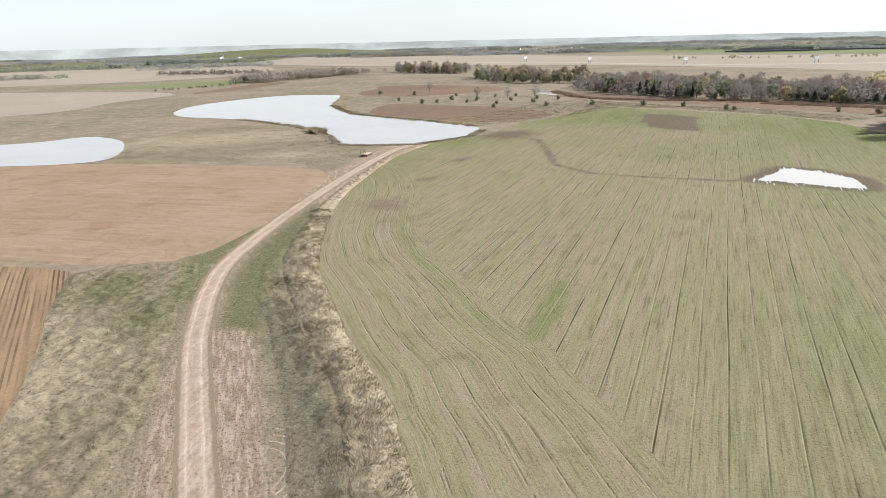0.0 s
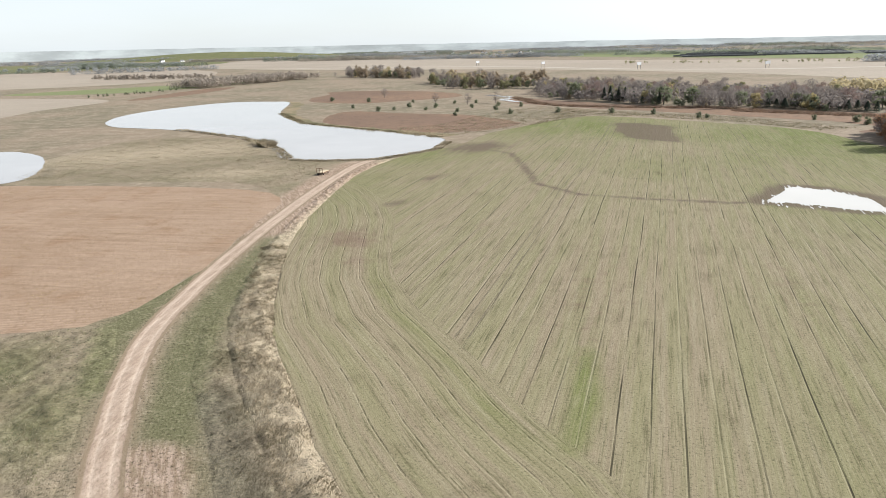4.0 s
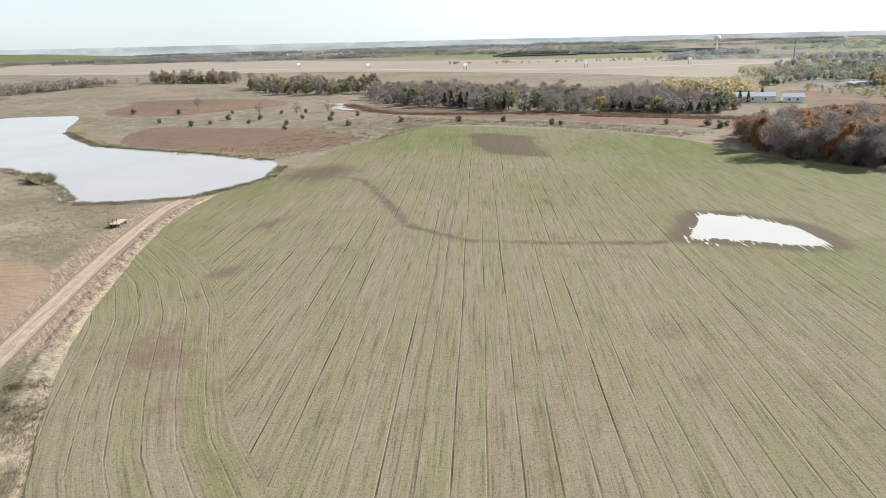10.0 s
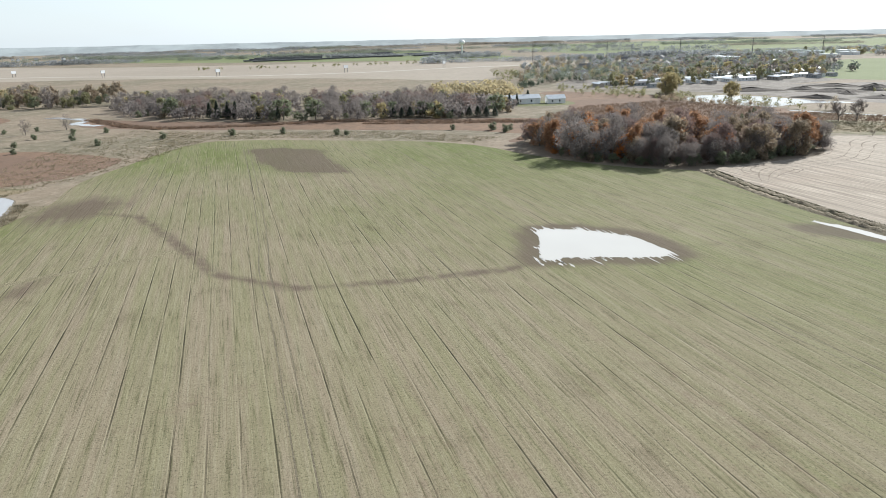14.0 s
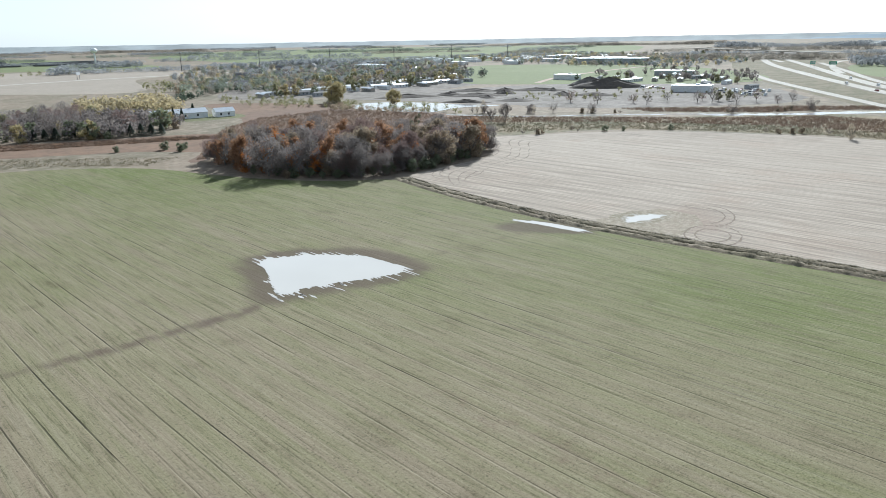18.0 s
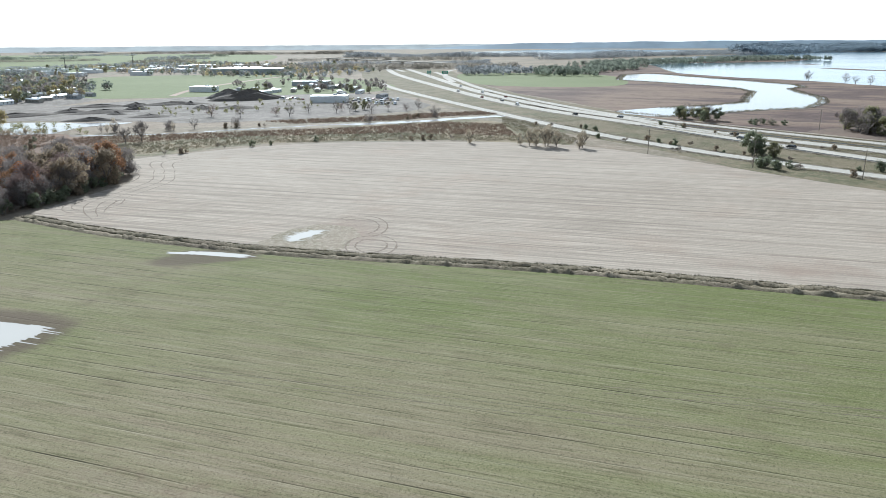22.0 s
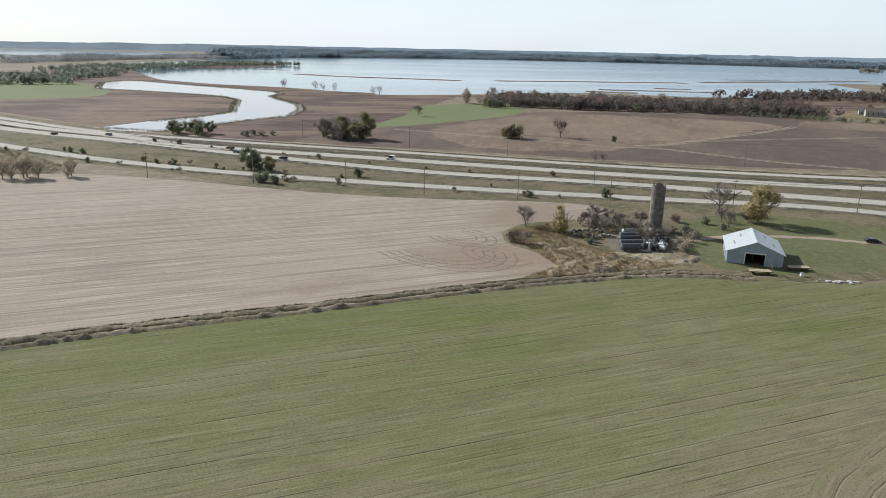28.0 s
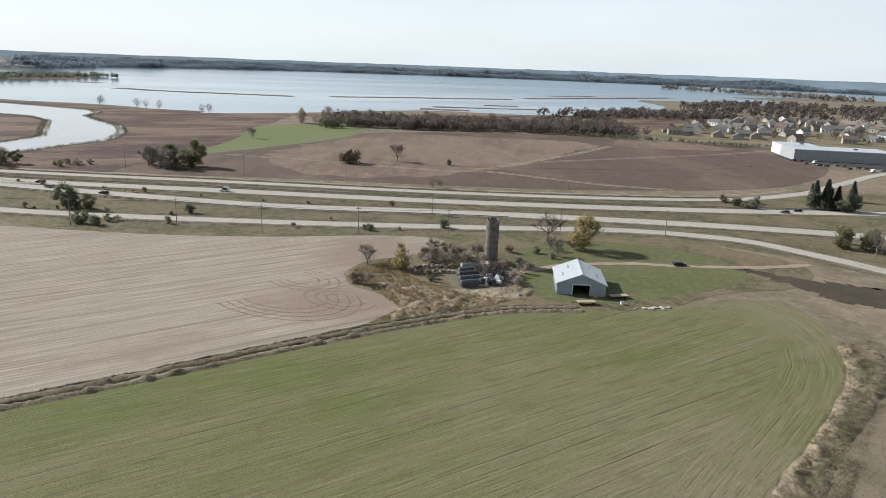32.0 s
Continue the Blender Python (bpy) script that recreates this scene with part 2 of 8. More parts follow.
def crop_mat(name):
    """Thin green shoots over pale residue, drilled in lines that follow the field's edge on the headland; wet: moist
    soil, inner: metres inside the headland; thicker growth and painted dimming share the green mask.
    """
    m, t, s = nodes_of(name)
    turn = 21.5
    v, along = turned(t, turn), turned(t, turn, 1.0, 0.04)
    warp = noise_node(t, turned(t, turn), 0.006, 2)
    sep = t.nodes.new("ShaderNodeSeparateXYZ")
    t.links.new(v, sep.inputs[0])
    x = math_node(t, "ADD", sep.outputs[0], math_node(t, "MULTIPLY", warp, 2.5))
    inner = attr(t, "inner")
    # on the headland the rows run along the edge
    on_head = ramp_node(t, inner, 0.25, -0.25)
    rows_x = t.nodes.new("ShaderNodeMix")
    t.links.new(on_head, rows_x.inputs[0])
    t.links.new(x, rows_x.inputs[2])
    t.links.new(inner, rows_x.inputs[3])
    across = rows_x.outputs[0]
    head_v = t.nodes.new("ShaderNodeCombineXYZ")
    t.links.new(inner, head_v.inputs[0])
    t.links.new(math_node(t, "MULTIPLY", sep.outputs[1], 0.035), head_v.inputs[1])
    main_v = turned(t, turn, 1.0, 0.035)
    grow_v = t.nodes.new("ShaderNodeMix")
    grow_v.data_type = "VECTOR"
    t.links.new(on_head, grow_v.inputs[0])
    t.links.new(main_v, grow_v.inputs[4])
    t.links.new(head_v.outputs[0], grow_v.inputs[5])
    rows_v = grow_v.outputs[1]
    fine, mid, broad = noise_node(t, v, 3.0, 6, 0.8), noise_node(t, v, 0.11, 5, 0.6), noise_node(t, v, 0.013, 4)
    streak, thin, band = noise_node(t, rows_v, 0.33, 4, 0.65), noise_node(t, rows_v, 2.4, 4, 0.7), noise_node(t, rows_v, 0.9, 3, 0.6)
    tan, pink, green, dark = (0.198, 0.179, 0.104), (0.228, 0.182, 0.13), (0.12, 0.138, 0.043), (0.042, 0.037, 0.022)
    col = mix_node(t, math_node(t, "MULTIPLY", ramp_node(t, streak, 0.36, 0.64), 0.8), tan, pink)
    drift = noise_node(t, turned(t, turn, 1.0, 0.14), 0.1, 5, 0.6)
    lush_and_dim = math_node(t, "ADD", math_node(t, "MULTIPLY", ramp_node(t, broad, 0.42, 0.6), 0.3), attr(t, "lush_and_dim"))
    lush_and_dim = math_node(t, "MULTIPLY", lush_and_dim, math_node(t, "ADD", math_node(t, "MULTIPLY", ramp_node(t, drift, 0.3, 0.65), 0.5), 0.5))
    lush_and_dim = math_node(t, "MULTIPLY", lush_and_dim, math_node(t, "ADD", math_node(t, "MULTIPLY", ramp_node(t, band, 0.35, 0.62), 0.35), 0.85))
    clamp = t.nodes.new("ShaderNodeClamp")
    t.links.new(lush_and_dim, clamp.inputs[0])
    col = mix_node(t, clamp.outputs[0], col, green)
    col = mix_node(t, math_node(t, "MULTIPLY", ramp_node(t, mid, 0.46, 0.26), 0.45), col, (0.118, 0.096, 0.058))
    col = mix_node(t, math_node(t, "MULTIPLY", ramp_node(t, band, 0.5, 0.75), 0.36), col, (0.275, 0.24, 0.175))
    col = mix_node(t, math_node(t, "MULTIPLY", ramp_node(t, band, 0.48, 0.25), 0.42), col, (0.115, 0.1, 0.058))
    col = mix_node(t, math_node(t, "MULTIPLY", ramp_node(t, thin, 0.52, 0.7), 0.36), col, (0.3, 0.268, 0.182))
    col = mix_node(t, math_node(t, "MULTIPLY", ramp_node(t, thin, 0.49, 0.3), 0.68), col, (0.075, 0.072, 0.034))
    col = mix_node(t, math_node(t, "MULTIPLY", ramp_node(t, fine, 0.52, 0.7), 0.42), col, (0.34, 0.3, 0.2))
    col = mix_node(t, math_node(t, "MULTIPLY", ramp_node(t, fine, 0.49, 0.34), 0.62), col, dark)
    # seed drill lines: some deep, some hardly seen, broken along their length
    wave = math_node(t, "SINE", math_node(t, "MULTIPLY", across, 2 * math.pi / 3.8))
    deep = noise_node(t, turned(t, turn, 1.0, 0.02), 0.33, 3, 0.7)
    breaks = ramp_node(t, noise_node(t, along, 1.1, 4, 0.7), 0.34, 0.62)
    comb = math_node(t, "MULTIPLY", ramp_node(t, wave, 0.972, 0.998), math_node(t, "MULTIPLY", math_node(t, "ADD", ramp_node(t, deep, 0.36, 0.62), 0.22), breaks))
    # sun on each row's ridge, painted as a pale edge beside the line
    sunlit_edge = math_node(t, "MULTIPLY", ramp_node(t, math_node(t, "SINE", math_node(t, "ADD", math_node(t, "MULTIPLY", across, 2 * math.pi / 3.8), 0.3)), 0.985, 0.9995), breaks)
    col = mix_node(t, math_node(t, "MULTIPLY", sunlit_edge, 0.3), col, (0.35, 0.31, 0.21))
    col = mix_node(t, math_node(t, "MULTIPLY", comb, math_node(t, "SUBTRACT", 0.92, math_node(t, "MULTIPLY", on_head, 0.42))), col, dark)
    wet = math_node(t, "ADD", attr(t, "wet"), math_node(t, "MULTIPLY", math_node(t, "SUBTRACT", mid, 0.5), 0.8))
    wet = math_node(t, "ADD", wet, math_node(t, "MULTIPLY", math_node(t, "SUBTRACT", streak, 0.5), 0.9))
    wet = math_node(t, "ADD", wet, math_node(t, "MULTIPLY", math_node(t, "SUBTRACT", thin, 0.5), 0.5))
    col = mix_node(t, math_node(t, "MULTIPLY", ramp_node(t, wet, 0.25, 1.0), 0.74), col, (0.092, 0.066, 0.052))
    red = math_node(t, "ADD", attr(t, "red"), math_node(t, "MULTIPLY", math_node(t, "SUBTRACT", noise_node(t, v, 0.3, 6, 0.75), 0.5), 2.6))
    col = mix_node(t, math_node(t, "MULTIPLY", ramp_node(t, red, 0.25, 1.2), 0.6), col, (0.14, 0.09, 0.07))
    t.links.new(col, s.inputs["Base Color"])
    s.inputs["Roughness"].default_value = 0.95
    s.inputs["Specular IOR Level"].default_value = 0.1
    bumped(t, s, math_node(t, "SUBTRACT", math_node(t, "ADD", fine, thin), comb), 0.4, 0.12)
    return m


def let_through(t, s, col, share):
    """Thin leaves and blades pass some of the light on."""
    thin, both = t.nodes.new("ShaderNodeBsdfTranslucent"), t.nodes.new("ShaderNodeMixShader")
    t.links.new(col, thin.inputs["Color"])
    both.inputs[0].default_value = share
    t.links.new(s.outputs[0], both.inputs[1])
    t.links.new(thin.outputs[0], both.inputs[2])
    t.links.new(both.outputs[0], t.nodes["Material Output"].inputs["Surface"])


def track_mat(name):
    """Trodden soil: pale wheel lines in pink earth, its edges broken up by grass."""
    m, t, s = nodes_of(name)
    v = turned(t)
    fine, mid = noise_node(t, v, 2.4, 6, 0.8), noise_node(t, v, 0.5, 4, 0.7)
    k = math_node(t, "ADD", attr(t, "rut"), math_node(t, "MULTIPLY", math_node(t, "SUBTRACT", mid, 0.5), 0.8))
    lanes = noise_node(t, turned(t, 14.0, 1.0, 0.06), 1.5, 4, 0.7)
    k = math_node(t, "ADD", k, math_node(t, "MULTIPLY", math_node(t, "SUBTRACT", lanes, 0.5), 1.1))
    col = mix_node(t, ramp_node(t, k, 0.0, 1.0), (0.265, 0.193, 0.145), (0.46, 0.368, 0.295))
    e = math_node(t, "ADD", attr(t, "edge"), math_node(t, "MULTIPLY", math_node(t, "SUBTRACT", mid, 0.5), 1.2))
    col = mix_node(t, ramp_node(t, e, 0.25, 0.85), col, (0.215, 0.165, 0.115))
    col = mix_node(t, math_node(t, "MULTIPLY", ramp_node(t, fine, 0.5, 0.3), 0.45), col, (0.12, 0.08, 0.055))
    t.links.new(col, s.inputs["Base Color"])
    s.inputs["Roughness"].default_value = 0.95
    s.inputs["Specular IOR Level"].default_value = 0.1
    bumped(t, s, math_node(t, "SUBTRACT", fine, k), 0.5, 0.15)
    return m


def plain(name, c, rough=0.7, metal=0.0, vary=0.25, scale=1.5, bump=0.0, island=0.0):
    """Paint, metal, wood, bark or leaves with some variation and wear."""
    m, t, s = nodes_of(name)
    v = turned(t)
    n = noise_node(t, v, scale, 5, 0.65)
    dark = tuple(q * (1 - vary) for q in c)
    light = tuple(min(1.0, q * (1 + vary)) for q in c)
    col = mix_node(t, ramp_node(t, n, 0.3, 0.7), dark, light)
    info = t.nodes.new("ShaderNodeObjectInfo")
    col = mix_node(t, math_node(t, "MULTIPLY", info.outputs["Random"], 0.3), col, tuple(q * 0.7 for q in c))
    if island:
        g = t.nodes.new("ShaderNodeNewGeometry")
        col = mix_node(t, math_node(t, "MULTIPLY", g.outputs["Random Per Island"], island), col, tuple(q * 0.4 for q in c))
    t.links.new(col, s.inputs["Base Color"])
    s.inputs["Roughness"].default_value, s.inputs["Metallic"].default_value = rough, metal
    if bump:
        bumped(t, s, n, bump, 0.05)
    if island:
        let_through(t, s, col, 0.5)
    return m


def blades_mat(name, a, b, c):
    """Standing grass: two colours in drifts, single blades much darker or bleached."""
    m, t, s = nodes_of(name)
    v = turned(t)
    col = mix_node(t, ramp_node(t, noise_node(t, v, 0.11, 4, 0.6), 0.4, 0.6), a, b)
    col = mix_node(t, math_node(t, "MULTIPLY", ramp_node(t, noise_node(t, v, 0.6, 3), 0.5, 0.7), 0.6), col, c)
    g = t.nodes.new("ShaderNodeNewGeometry")
    r = g.outputs["Random Per Island"]
    col = mix_node(t, math_node(t, "MULTIPLY", ramp_node(t, r, 0.55, 1.0), 0.6), col, tuple(q * 0.35 for q in b))
    col = mix_node(t, math_node(t, "MULTIPLY", ramp_node(t, r, 0.35, 0.0), 0.5), col, c)
    t.links.new(col, s.inputs["Base Color"])
    s.inputs["Roughness"].default_value = 0.9
    s.inputs["Specular IOR Level"].default_value = 0.15
    let_through(t, s, col, 0.35)
    return m


def verge_mat(name):
    """Rough verge: matted grass that turns to scraped pink soil, dark dead weeds, bleached straw or fresh green."""
    m, t, s = nodes_of(name)
    v = turned(t)
    fine, mid, broad = noise_node(t, v, 2.2, 6, 0.8), noise_node(t, v, 0.45, 5, 0.7), noise_node(t, v, 0.07, 4, 0.6)
    comb = noise_node(t, turned(t, -16, 1.0, 0.12), 1.6, 4, 0.7)
    col = mix_node(t, ramp_node(t, broad, 0.38, 0.62), (0.225, 0.182, 0.13), (0.175, 0.148, 0.097))

    def over(col, name, colour, weight=1.0, fuzz=0.9):
        k = math_node(t, "ADD", attr(t, name), math_node(t, "MULTIPLY", math_node(t, "SUBTRACT", mid, 0.5), fuzz))
        return mix_node(t, math_node(t, "MULTIPLY", ramp_node(t, k, 0.2, 0.9), weight), col, colour)

    # darker pits between clumps: their shade put into the colour
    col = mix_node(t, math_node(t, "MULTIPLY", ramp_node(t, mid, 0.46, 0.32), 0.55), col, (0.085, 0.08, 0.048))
    col = over(col, "green", (0.105, 0.108, 0.052), 0.8)
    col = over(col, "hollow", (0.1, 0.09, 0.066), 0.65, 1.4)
    col = over(col, "straw", (0.345, 0.285, 0.205), 0.88)
    col = over(col, "pink", mix_node(t, ramp_node(t, comb, 0.4, 0.65), (0.225, 0.16, 0.115), (0.39, 0.295, 0.235)), 0.95)
    col = mix_node(t, math_node(t, "MULTIPLY", ramp_node(t, mid, 0.52, 0.7), 0.35), col, (0.33, 0.29, 0.2))
    col = mix_node(t, math_node(t, "MULTIPLY", ramp_node(t, fine, 0.52, 0.66), 0.42), col, (0.36, 0.31, 0.22))
    # near-black gaps paint the shade between blades
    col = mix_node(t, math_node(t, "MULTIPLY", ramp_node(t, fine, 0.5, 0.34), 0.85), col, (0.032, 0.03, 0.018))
    t.links.new(col, s.inputs["Base Color"])
    s.inputs["Roughness"].default_value = 0.95
    s.inputs["Specular IOR Level"].default_value = 0.1
    bumped(t, s, math_node(t, "ADD", fine, mid), 0.6, 0.25)
    return m


def water_mat(name, c, rough, ripple, rough_southwest=0.0):
    """Still water; the last argument roughens it towards the south-west, fitted to how the lake looks from the camera.
    """
    m, t, s = nodes_of(name)
    v = turned(t)
    n = noise_node(t, v, 0.02, 3)
    col = mix_node(t, n, c, tuple(q * 1.4 for q in c))
    t.links.new(col, s.inputs["Base Color"])
    s.inputs["Roughness"].default_value = rough
    if rough_southwest:
        sep = t.nodes.new("ShaderNodeSeparateXYZ")
        t.links.new(v, sep.inputs[0])
        southing = math_node(t, "ADD", math_node(t, "MULTIPLY", sep.outputs[0], -0.55), math_node(t, "MULTIPLY", sep.outputs[1], -1.0))
        gusts = noise_node(t, turned(t, 30, 1.0, 0.25), 0.004, 4, 0.6)
        southing = math_node(t, "ADD", southing, math_node(t, "MULTIPLY", math_node(t, "SUBTRACT", gusts, 0.5), 1600.0))
        t.links.new(math_node(t, "ADD", math_node(t, "MULTIPLY", ramp_node(t, southing, -500.0, 1900.0), rough_southwest), rough), s.inputs["Roughness"])
    s.inputs["IOR"].default_value = 1.33
    s.inputs["Specular IOR Level"].default_value = 0.5
    bumped(t, s, noise_node(t, v, 0.8, 3), ripple, 0.05)
    return m


